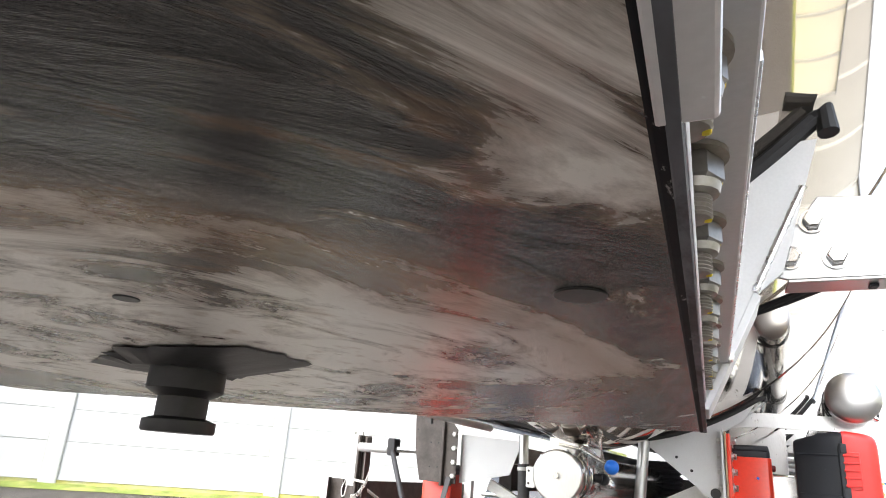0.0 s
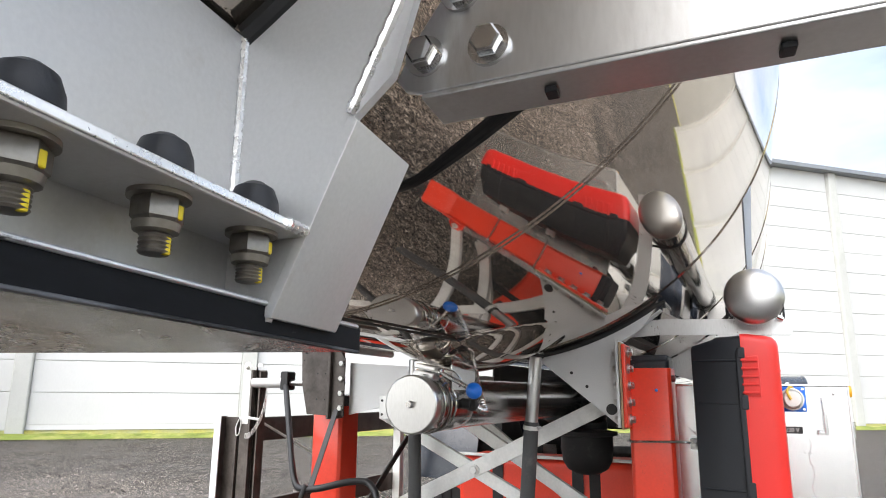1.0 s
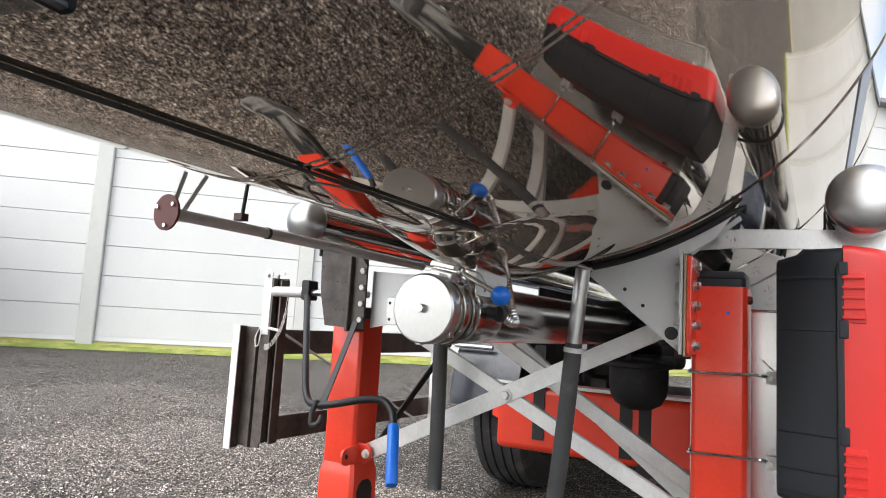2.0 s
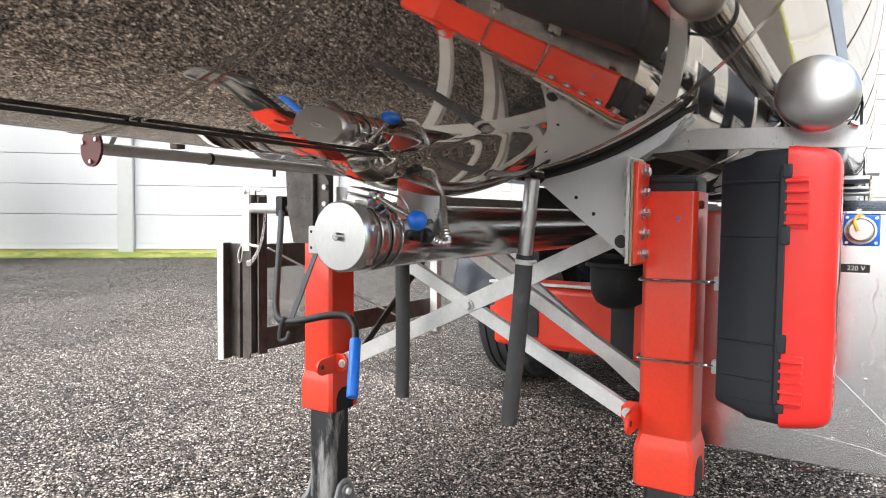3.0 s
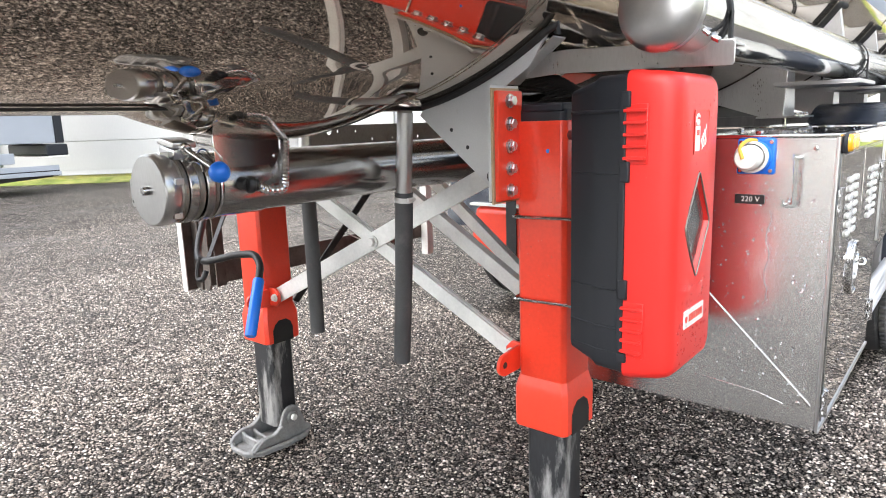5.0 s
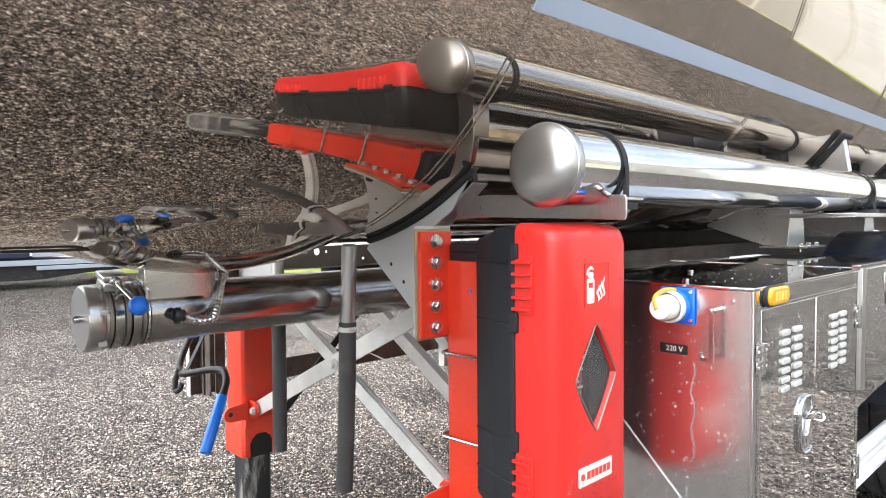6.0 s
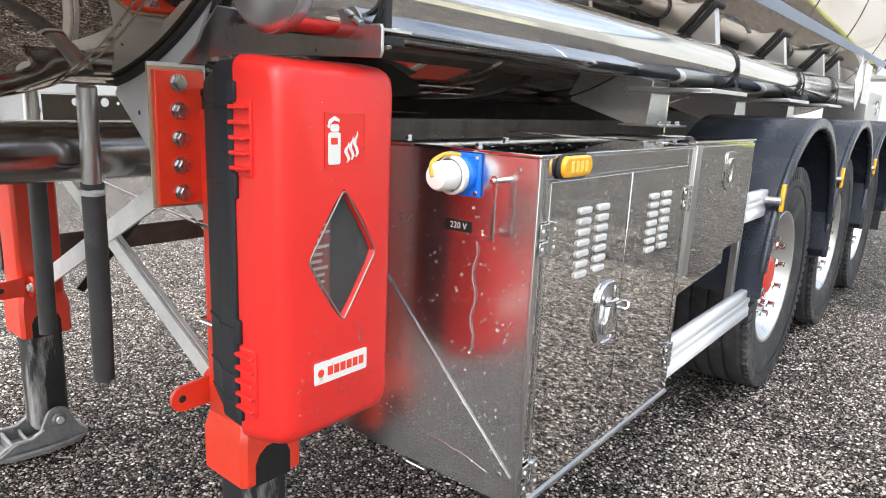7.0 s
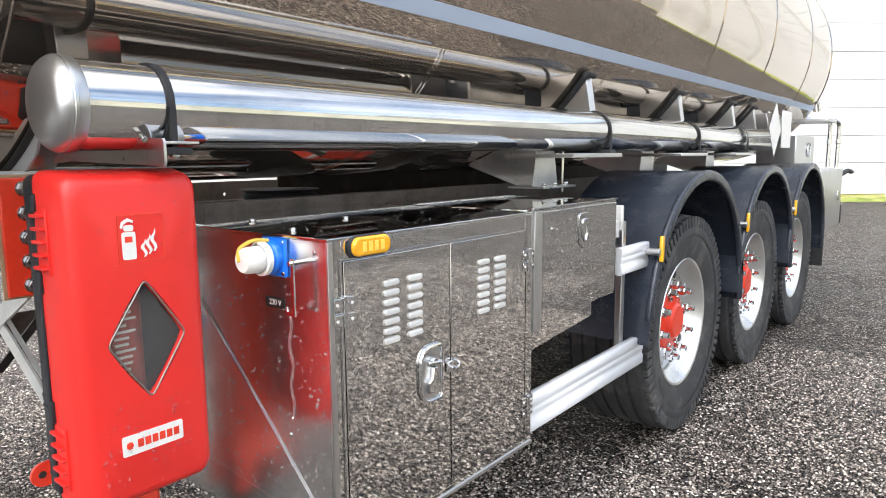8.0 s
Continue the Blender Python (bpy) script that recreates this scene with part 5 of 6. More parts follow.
# cross braces between the legs
def brace(p0, p1, w, lip=0.03, label="grey galvanised flat brace between the landing legs"):
    b = thing("leg_brace", p0, label, "brace", "leg braces")
    part("bar", flat_bar(p0, p1, w, 0.008, (0, 1, 0)), GALV, b)
    part("bar_lip", flat_bar(Vector(p0) + Vector((0, 0.014, w * 0.48)), Vector(p1) + Vector((0, 0.014, w * 0.48)), 0.005, lip, (0, 1, 0)), GALV, b)
    return b


brace((0.31, 3.378, 1.045), (-0.668, 3.378, 0.572), 0.052)
bb = brace((-0.52, 3.392, 1.003), (0.366, 3.372, 0.573), 0.042, 0.012)
part("centre_bolt", bolt((-0.141, 3.372, 0.823), (-0.141, 3.356, 0.823), 0.014), GALV, bb, "zinc-plated centre bolt")
brace((-0.36, 3.62, 1.02), (0.40, 3.60, 0.575), 0.045)
brace((-0.30, 3.82, 0.975), (0.34, 3.78, 0.50), 0.04)

# crank with blue grip, parked across the far leg
crank = thing("crank_handle", (-1.0, 3.5, 0), "black steel landing-leg crank with a blue rubber grip", "crank")
cp = [(-1.022, 3.475, 1.118), (-1.022, 3.440, 1.112), (-0.738, 3.144, 0.803), (-0.690, 3.108, 0.757), (-0.600, 3.090, 0.763), (-0.500, 3.135, 0.789), (-0.440, 3.157, 0.793), (-0.402, 3.148, 0.765), (-0.379, 3.123, 0.732), (-0.320, 3.040, 0.595)]
part("rod", pipe(cp, 0.0115, 12, 0.04), DARKSTEEL, crank, "black bent steel rod")
part("grip", lathe([(0, 0), (0.0150, 0), (0.0170, 0.004), (0.0170, 0.174), (0.0150, 0.178), (0.012, 0.179)], (-0.316, 3.035, 0.586), (-0.379, 3.123, 0.732), 18), BLUE, crank, "blue rubber grip")
part("shaft", rod((-1.044, 3.452, 1.118), (-0.74, 3.452, 1.118), 0.013, 16), STEEL, crank, "grey crank shaft")
part("clip", slab(rounded_rect(-1.040, -1.004, 1.088, 1.165, 0.008, 3), "y", 3.425, 3.480, 0.002), DARKSTEEL, crank)
part("hook", pipe([(-0.640, 3.092, 0.775), (-0.655, 3.085, 0.735), (-0.650, 3.080, 0.700), (-0.625, 3.085, 0.705), (-0.622, 3.095, 0.730)], 0.009, 10, 0.02), DARKSTEEL, crank, "dark hook under the crank")

# ---------------------------------------------------------------- discharge pipe
dp = thing("discharge_pipe", (-0.03, 3.2, 1.0), "polished stainless discharge pipe with a blanking cap under the tank", "pipe")
AX, AZ = -0.029, 1.046
p = lambda y: (AX, y, AZ)
part("pipe_run", lathe([(0, 0), (0.068, 0), (0.068, 1.95), (0, 1.95)], p(2.80), p(4.0), 48), PIPESTEEL, dp, "polished stainless pipe")
part("pipe_lining", rod((AX - 0.0, 2.95, AZ + 0.002), (AX, 4.6, AZ + 0.002), 0.050, 24), DARK, dp)
cap = part("end_cap", lathe([(0, 0), (0.068, 0), (0.0715, 0.003), (0.0725, 0.008), (0.0725, 0.030), (0.070, 0.034), (0.066, 0.036), (0.066, 0.05)], p(2.63), p(3.0), 64), STEEL, dp, "turned stainless blanking cap")
part("cap_stud", lathe([(0, 0), (0.0075, 0), (0.0085, 0.002), (0.0085, 0.012)], p(2.618), p(3.0), 20), STEEL_BRIGHT, cap)
for i in range(6):
    a = 2 * math.pi * (i + 0.25) / 6
    q = Vector((AX + 0.071 * math.cos(a), 2.655, AZ + 0.071 * math.sin(a)))
    part("cap_lug", box(q.x - 0.006, q.x + 0.006, 2.650, 2.668, q.z - 0.006, q.z + 0.006, 0.001), STEEL, cap)
ear = part("cap_ear", slab(rounded_rect(AX - 0.094, AX - 0.066, AZ - 0.038, AZ + 0.020, 0.004, 2), "y", 2.640, 2.645, 0.001), STEEL, cap, "small drilled ear plate")
for z in (AZ - 0.026, AZ + 0.008):
    part("ear_hole", rod((AX - 0.086, 2.6393, z), (AX - 0.086, 2.642, z), 0.0035, 10), BLACK, ear)
for y, r, n, m in ((2.671, 0.0695, 0.010, GALVDARK), (2.682, 0.0725, 0.020, PIPESTEEL), (2.704, 0.0700, 0.012, GALVDARK), (2.718, 0.0745, 0.018, PIPESTEEL), (2.738, 0.0695, 0.010, GALVDARK), (2.749, 0.0730, 0.006, STEEL_BRIGHT)):
    part("clamp_ring", lathe([(0.06, 0), (r - 0.002, 0), (r, 0.002), (r, n - 0.002), (r - 0.002, n), (0.06, n)], p(y), p(3.0), 56), m, dp, "dull stainless clamp ring" if m is PIPESTEEL else "")
for a, y in ((38, 2.688), (52, 2.690), (20, 2.722), (68, 2.726)):
    c = Vector((AX + 0.0735 * math.cos(radians(a)), y, AZ + 0.0735 * math.sin(radians(a))))
    part("clamp_wire", pipe([c, c + Vector((0.006, 0.008, 0.010)), c + Vector((0.010, 0.020, 0.004)), c + Vector((0.006, 0.026, -0.012))], 0.0022, 8, 0.006), STEEL_BRIGHT, dp)
part("pipe_sleeve", lathe([(0.068, 0), (0.0700, 0.001), (0.0705, 0.004), (0.0705, 0.118), (0.0695, 0.122), (0.068, 0.123)], p(2.756), p(3.0), 56), PIPESTEEL, dp, "polished outer sleeve")
neck = part("valve_neck", slab([(-0.062, 1.096), (-0.038, 1.134), (0.018, 1.124), (0.014, 1.106), (-0.004, 1.101), (-0.010, 1.086)], "y", 2.668, 2.712, 0.005, 2), STEEL, dp, "slanting cast valve neck")
part("valve_head", slab([(-0.040, 1.1365), (-0.034, 1.149), (0.023, 1.138), (0.021, 1.126)], "y", 2.664, 2.716, 0.003, 2), STEEL, dp, "cast valve head")
part("valve_port", rod((0.019, 2.688, 1.127), (0.029, 2.688, 1.123), 0.012, 18), STEEL_BRIGHT, neck)
part("spring_wire", pipe([(0.020, 2.715, 1.136), (0.045, 2.735, 1.128), (0.060, 2.745, 1.105), (0.052, 2.748, 1.090)], 0.0022, 8, 0.01), STEEL_BRIGHT, dp)
lev = part("lever", rod((0.024, 2.688, 1.126), (0.10, 2.705, 1.085), 0.0055, 12), STEEL_BRIGHT, dp, "stainless lever rod")
bm = bmesh.new()
bmesh.ops.create_uvsphere(bm, u_segments=28, v_segments=16, radius=0.0205)
bmesh.ops.translate(bm, verts=bm.verts, vec=(0.109, 2.706, 1.080))
part("ball_knob", bm, BLUE, lev, "blue plastic ball knob", smooth=80)
part("valve_box", join(box(-0.095, 0.027, 2.775, 2.890, 1.040, 1.158, 0.002)), STEEL_BRIGHT, dp, "square polished valve housing")
part("housing_plate", slab([(2.746, 1.042), (2.850, 1.040), (2.885, 1.060), (2.906, 1.105), (2.908, 1.156), (2.746, 1.161)], "x", 0.028, 0.0315, 0.001), STEEL_BRIGHT, dp, "bright cover plate")
for y, z in ((2.757, 1.052), (2.896, 1.146), (2.893, 1.100)):
    part("plate_screw", rod((0.031, y, z), (0.035, y, z), 0.004, 10), STEEL_BRIGHT, dp)
hp = [(0.012, 2.942, 1.185), (0.018, 2.934, 1.135), (0.046, 2.905, 1.060), (0.070, 2.882, 1.029), (0.073, 2.850, 1.027), (0.066, 2.812, 1.044)]
dense = []
for a, b in zip(rounded(hp, 0.03), rounded(hp, 0.03)[1:]):
    k = max(1, int((b - a).length / 0.0022))
    dense += [a.lerp(b, i / k) for i in range(k)]
part("spiral_hose", pipe(dense, 0.012, 12, 0, radii=lambda i, n: (0.0090, 0.0112, 0.0112, 0.0090)[i % 4]), STEEL_BRIGHT, dp, "ribbed metal conduit")
part("hose_gland", join(lathe([(0, 0), (0.016, 0), (0.018, 0.004), (0.018, 0.012), (0.013, 0.015), (0.013, 0.022)], (0.062, 2.796, 1.046), (0.066, 2.822, 1.044), 18), rod((0.062, 2.800, 1.046), (0.030, 2.796, 1.050), 0.013, 14)), DARKSTEEL, dp, "black cable gland")
dp.location += Vector((0.018, 0.008, 0.009))


# ---------------------------------------------------------------- drain hoses
def drain_hose(top, clamp_z, low, r, label):
    h = thing("drain_hose", low, label, "hose", "drain hoses")
    top, low = Vector(top), Vector(low)
    u = (top.z - clamp_z) / (top.z - low.z)
    c = top.lerp(low, u)
    part("drain_pipe", rod(top, c.lerp(low, 0.05), r * 0.86, 20), STEEL, h, "grey stainless drain pipe")
    mid = c.lerp(low, 0.5) + Vector((0.004, 0, 0))
    part("rubber_sleeve", pipe([c, mid, low], r, 18, 0.2), HOSE, h, "dark grey rubber sleeve")
    d = (low - c).normalized()
    part("hose_clamp", join(lathe([(r, 0), (r + 0.0022, 0), (r + 0.0022, 0.013), (r, 0.013)], c + d * 0.012, low, 28), rod(c + d * 0.018 + Vector((r, -0.012, 0)), c + d * 0.018 + Vector((r + 0.004, 0.012, 0)), 0.005, 10)), GALV, h, "worm-drive hose clamp")
    return h


drain_hose((0.128, 3.245, 1.20), 0.995, (0.057, 3.266, 0.521), 0.0235, "black rubber drain hose on a stainless pipe")
drain_hose((-0.345, 3.30, 1.20), 1.09, (-0.325, 3.285, 0.530), 0.0225, "dark grey rubber drain hose, hanging open")

# ---------------------------------------------------------------- hose tube
T1 = (0.782, 1.361)
ht = thing("hose_tube", (0.794, 5.5, 1.3), "long polished stainless hose tube with domed end cap", "tube")
part("tube_body", lathe([(0.0, 0.02), (0.0755, 0.02), (0.0755, 4.62), (0.07, 4.64), (0, 4.65)], (T1[0], 3.215, T1[1]), (T1[0], 8, T1[1]), 64), HOSETUBE, ht, "polished stainless tube")
part("end_cap", lathe([(0.0, -0.006), (0.020, -0.0054), (0.040, -0.0030), (0.056, 0.0015), (0.067, 0.0075), (0.0735, 0.014), (0.0775, 0.020), (0.0785, 0.024), (0.0785, 0.046), (0.0765, 0.048)], (T1[0], 3.198, T1[1]), (T1[0], 8, T1[1]), 64), CAPSTEEL, ht, "satin domed end cap", smooth=60)
part("cap_rim", lathe([(0.0780, 0), (0.0800, 0.0015), (0.0800, 0.0065), (0.0780, 0.008)], (T1[0], 3.222, T1[1]), (T1[0], 8, T1[1]), 64), STEEL, ht, "rolled rim of the cap")
for y in (3.375, 5.15, 6.20, 7.10):
    ba = part("tube_band", lathe([(0.0765, 0), (0.0805, 0.0), (0.0805, 0.012), (0.0765, 0.012)], (T1[0], y, T1[1]), (T1[0], 8, T1[1]), 48), RUBBER, ht, "black coated clamp band")
    for k in (-0.0785, 0.0785):
        part("band_leg", box(T1[0] + k - 0.003, T1[0] + k + 0.003, y, y + 0.012, 1.285, T1[1]), RUBBER, ba)
    part("tube_pad", box(T1[0] - 0.09, T1[0] + 0.088, y - 0.02, y + 0.035, 1.278, 1.291, 0.002), RUBBER, ba, "black rubber pad")
    part("band_bolt", hexnut((T1[0] + 0.0785, y + 0.006, 1.284), (T1[0] + 0.0785, y + 0.006, 1.272), 0.008), STEEL_BRIGHT, ba)
    if y > 4:
        part("tube_shelf", box(0.60, 0.885, y - 0.33, y + 0.06, 1.262, 1.277, 0.002), STEEL, ht, "folded stainless tube shelf")
ft2 = thing("hose_tube", (-0.888, 5.5, 1.3), "long polished stainless hose tube on the tank's other side", "tube")
part("tube_body", lathe([(0.0, 0.02), (0.0755, 0.02), (0.0755, 4.62), (0.07, 4.64), (0, 4.65)], (-0.888, 3.235, T1[1]), (-0.888, 8, T1[1]), 48), HOSETUBE, ft2)
part("end_cap", lathe([(0.0, -0.026), (0.040, -0.0195), (0.068, 0.001), (0.0785, 0.030), (0.0785, 0.046), (0.0765, 0.048)], (-0.888, 3.225, T1[1]), (-0.888, 8, T1[1]), 48), CAPSTEEL, ft2, "satin domed end cap", smooth=60)
part("latch_pin", rod((T1[0] + 0.06, 3.33, T1[1] - 0.05), (T1[0] + 0.075, 3.33, T1[1] - 0.058), 0.006, 10), STEEL_BRIGHT, ht)

# ---------------------------------------------------------------- extinguisher box
eb = thing("fire_extinguisher_box", (0.70, 3.31, 0.66), "red and black plastic fire extinguisher box strapped to the landing leg", "extinguisher box")
BY0, BY1, BZ0, BZ1 = 3.196, 3.446, 0.652, 1.252


def loft(sections, cap=True):
    """Rings of equal count joined into one skin."""
    bm = bmesh.new()
    rings = [[bm.verts.new(q) for q in s] for s in sections]
    for a, b in zip(rings, rings[1:]):
        for i in range(len(a)):
            j = (i + 1) % len(a)
            bm.faces.new((a[i], a[j], b[j], b[i]))
    if cap:
        bm.faces.new(rings[0])
        bm.faces.new(rings[-1][::-1])
    return bm


def section(x, inset, r):
    ring = rounded_rect(BY0 + inset, BY1 - inset, BZ0 + inset, BZ1 - inset, r)
    out = []
    for a, b in zip(ring, ring[1:] + ring[:1]):
        k = 12 if math.dist(a, b) > 0.05 else 1
        out += [(x, a[0] + (b[0] - a[0]) * i / k, a[1] + (b[1] - a[1]) * i / k) for i in range(k)]
    return out


part("case", loft([section(0.602, 0.034, 0.012), section(0.606, 0.029, 0.014), section(0.660, 0.013, 0.016), section(0.672, 0.006, 0.018), section(0.735, 0.003, 0.018)]), BLACKPLASTIC, eb, "black plastic back case")
for z, r in ((0.70, 0.0016), (0.750, 0.0026), (0.830, 0.0026), (1.06, 0.0014), (1.179, 0.0034)):
    part("case_rib", pipe([(0.6065, BY0 + 0.0285, z), (0.660, BY0 + 0.0128, z), (0.672, BY0 + 0.0058, z), (0.735, BY0 + 0.0030, z)], r, 8, 0.0), BLACKPLASTIC, eb)
part("case_edge", box(0.722, 0.7365, BY0 - 0.006, BY0 + 0.010, 0.700, 1.205, 0.003), BLACKPLASTIC, eb, "raised black edge of the case")


def lid():
    """A domed lid with a lozenge opening through its front skin."""
    secs = [section(0.736, -0.002, 0.020), section(0.752, -0.002, 0.022), section(0.800, 0.004, 0.026), section(0.818, 0.009, 0.028), section(0.827, 0.017, 0.028), section(0.831, 0.028, 0.026)]
    bm = bmesh.new()
    rings = [[bm.verts.new(q) for q in s] for s in secs]
    for a, b in zip(rings, rings[1:]):
        for i in range(len(a)):
            j = (i + 1) % len(a)
            bm.faces.new((a[i], a[j], b[j], b[i]))
    outer = rings[-1]
    cy, cz, hw, hh = 3.324, 0.953, 0.071, 0.108
    count = len(outer)
    ang = []
    for v in outer:
        ang.append(math.atan2((v.co.z - cz) / hh, (v.co.y - cy) / hw))
    hole, deep = [], []
    for a in ang:
        c, s = math.cos(a), math.sin(a)
        k = 1 / (abs(c) ** 1.12 + abs(s) ** 1.12) ** (1 / 1.12)
        hole.append(bm.verts.new((0.831, cy + hw * c * k, cz + hh * s * k)))
        deep.append(bm.verts.new((0.818, cy + hw * 0.94 * c * k, cz + hh * 0.94 * s * k)))
    for i in range(count):
        j = (i + 1) % count
        bm.faces.new((outer[i], outer[j], hole[j], hole[i]))
        bm.faces.new((hole[i], hole[j], deep[j], deep[i]))
    return bm, (cy, cz, hw, hh)


lid_bm, (LY, LZ, LW, LH) = lid()
lid_ob = part("lid", lid_bm, REDPLASTIC, eb, "red plastic lid with a lozenge window", smooth=40)
part("window", slab([(LY, LZ - LH * 0.97), (LY + LW * 0.97, LZ), (LY, LZ + LH * 0.97), (LY - LW * 0.97, LZ)], "x", 0.8195, 0.8215), SMOKED, lid_ob, "smoky clear window")
part("window_rim", pipe([(0.8315, LY, LZ - LH), (0.8315, LY + LW, LZ), (0.8315, LY, LZ + LH), (0.8315, LY - LW, LZ)], 0.0017, 8, 0.012, cyclic=True), GALVDARK, lid_ob, "grey window rim")
for zc in (1.135, 0.755):
    part("hinge_web", box(0.734, 0.778, BY0 - 0.003, BY0 + 0.006, zc - 0.056, zc + 0.056, 0.002), REDPLASTIC, lid_ob)
    for k in range(5):
        z = zc - 0.044 + 0.022 * k
        part("hinge_tooth", slab([(0.733, z - 0.003), (0.774, z - 0.003), (0.777, z), (0.774, z + 0.003), (0.733, z + 0.003)], "y", BY0 - 0.011, BY0 + 0.004, 0.001, 1), REDPLASTIC, lid_ob)
for z0, z1 in ((1.185, 1.215), (1.045, 1.085), (0.815, 0.855), (0.685, 0.705)):
    part("hinge_block", box(0.726, 0.745, BY0 - 0.008, BY0 + 0.006, z0, z1, 0.003), BLACKPLASTIC, eb)
# signs on the lid
FX = 0.8312
part("pictogram_panel", box(FX - 0.001, FX + 0.0008, LY - 0.040, LY + 0.042, 1.094, 1.176, 0.0), REDPLASTIC, lid_ob, "red pictogram panel")
pic = part("pictogram_border", join(box(FX, FX + 0.0014, LY - 0.040, LY + 0.042, 1.1745, 1.1765), box(FX, FX + 0.0014, LY - 0.040, LY + 0.042, 1.0935, 1.0955), box(FX, FX + 0.0014, LY + 0.040, LY + 0.042, 1.0955, 1.1745), box(FX, FX + 0.0014, LY - 0.040, LY - 0.038, 1.0955, 1.1745)), RED, lid_ob)
part("pictogram", join(slab(rounded_rect(LY - 0.034, LY - 0.010, 1.0990, 1.1470, 0.004, 3), "x", FX, FX + 0.0018), slab(rounded_rect(LY - 0.030, LY - 0.013, 1.1480, 1.1590, 0.004, 3), "x", FX, FX + 0.0018), slab([(LY - 0.036, 1.1550), (LY - 0.033, 1.1650), (LY - 0.022, 1.1710), (LY - 0.012, 1.1660), (LY - 0.013, 1.1620), (LY - 0.022, 1.1650), (LY - 0.030, 1.1600), (LY - 0.032, 1.1530)], "x", FX, FX + 0.0018), *[slab([(LY + 0.004 + 0.009 * k + 0.0035 * math.sin(a * 1.4) + w * 0.0032 * math.sin(math.pi * (0.12 + 0.88 * a / 6)), 1.1010 + 0.004 * k + a * (0.0052 + 0.0007 * k)) for w, rng in ((1, range(7)), (-1, range(5, -1, -1))) for a in rng], "x", FX, FX + 0.0018) for k in range(3)]), WHITEP, lid_ob, "white extinguisher and flame pictogram", smooth=0)
part("pictogram_gauge", box(FX, FX + 0.0022, LY - 0.029, LY - 0.016, 1.1290, 1.1390), RED, lid_ob)
part("badge", slab(rounded_rect(LY - 0.060, LY + 0.053, 0.750, 0.787, 0.003, 2), "x", FX - 0.001, FX + 0.0012), WHITEP, lid_ob, "white badge")
for k in range(6):
    part("badge_bar", box(FX + 0.001, FX + 0.0019, LY - 0.033 + 0.0135 * k, LY - 0.0225 + 0.0135 * k, 0.761, 0.776), RED, lid_ob, "red bar in place of a name")
part("badge_dot", slab(rounded_rect(LY - 0.053, LY - 0.041, 0.762, 0.775, 0.005, 3), "x", FX + 0.001, FX + 0.0019), RED, lid_ob)
# the extinguisher inside
part("lid_liner", loft([section(0.738, 0.006, 0.018), section(0.800, 0.012, 0.022), section(0.815, 0.020, 0.024)], cap=False), BLACKPLASTIC, eb, "black inside of the lid")
ex = thing("fire_extinguisher", (0.72, 3.32, 0.70), "red fire extinguisher with a pale printed label inside its box", "extinguisher")
part("cylinder", lathe([(0, 0), (0.042, 0.004), (0.048, 0.02), (0.048, 0.36), (0.036, 0.40), (0.016, 0.42), (0.016, 0.44), (0, 0.44)], (0.756, 3.296, 0.70), (0.756, 3.296, 2), 36), RED, ex)
part("label", lathe([(0.0486, 0.1), (0.0490, 0.1), (0.0490, 0.37), (0.0486, 0.37)], (0.756, 3.296, 0.70), (0.756, 3.296, 2), 36), mat("dark_red_label", (0.42, 0.075, 0.055), 0.4, var=0.45, scale=30, fine=160), ex, "dark red printed label")
rngx = random.Random(8)
part("label_bar", join(*[box(0.8040, 0.8062, 3.276 + 0.004 * rngx.random(), 3.296 + 0.020 * rngx.random(), 0.862 + 0.0115 * k, 0.8665 + 0.0115 * k) for k in range(15)]), WHITEP, ex, "pale bars in place of small print")
# two wire straps round the leg
for z in (0.945, 0.742):
    part("strap_wire", pipe([(0.603, 3.335, z - 0.004), (0.56, 3.318, z), (0.536, 3.322, z), (0.394, 3.322, z - 0.004), (0.390, 3.40, z)], 0.0042, 8, 0.01), STEEL_BRIGHT, eb, "bent wire strap")
    part("strap_nut", join(box(0.575, 0.604, 3.322, 3.345, z - 0.02, z + 0.012, 0.002), hexnut((0.585, 3.322, z - 0.006), (0.585, 3.312, z - 0.006), 0.008)), GALV, eb)

# ---------------------------------------------------------------- generator cabinet
CX0, CX1, CY0, CY1, CZ0, CZ1 = 0.36, 1.025, 3.58, 4.315, 0.462, 1.116
cab = thing("equipment_cabinet", (0.70, 3.95, 0.46), "stainless steel equipment cabinet with louvred double doors under the tank", "cabinet")
body = part("body", box(CX0, CX1 - 0.004, CY0 + 0.003, CY1, CZ0, CZ1 - 0.003, 0.002), SHEET, cab)
part("front_sheet", box(CX0, CX1 - 0.002, CY0, CY0 + 0.0028, CZ0 + 0.001, CZ1 - 0.004), SHEET_SIDE, cab, "satin stainless side sheet with rain drops")
part("lower_fold", slab([(CX0, CZ0 + 0.002), (0.955, CZ0 + 0.002), (0.955, CZ0 + 0.05), (0.90, CZ0 + 0.065), (CX0, CZ0 + 0.12)], "y", CY0 - 0.0012, CY0), SHEET_SIDE, cab, "folded lower sheet")
part("top_lid", box(CX0, CX1 + 0.003, CY0 - 0.004, CY1, CZ1 - 0.003, CZ1 + 0.004, 0.002), SHEET, cab, "mirror-like wet top sheet")
part("diagonal_rod", rod((0.55, CY0 - 0.0022, 0.978), (1.010, CY0 - 0.0022, 0.522), 0.0014, 8), PIPESTEEL, cab, "thin steel diagonal rod")
# door face: frame and two doors
FXc = CX1
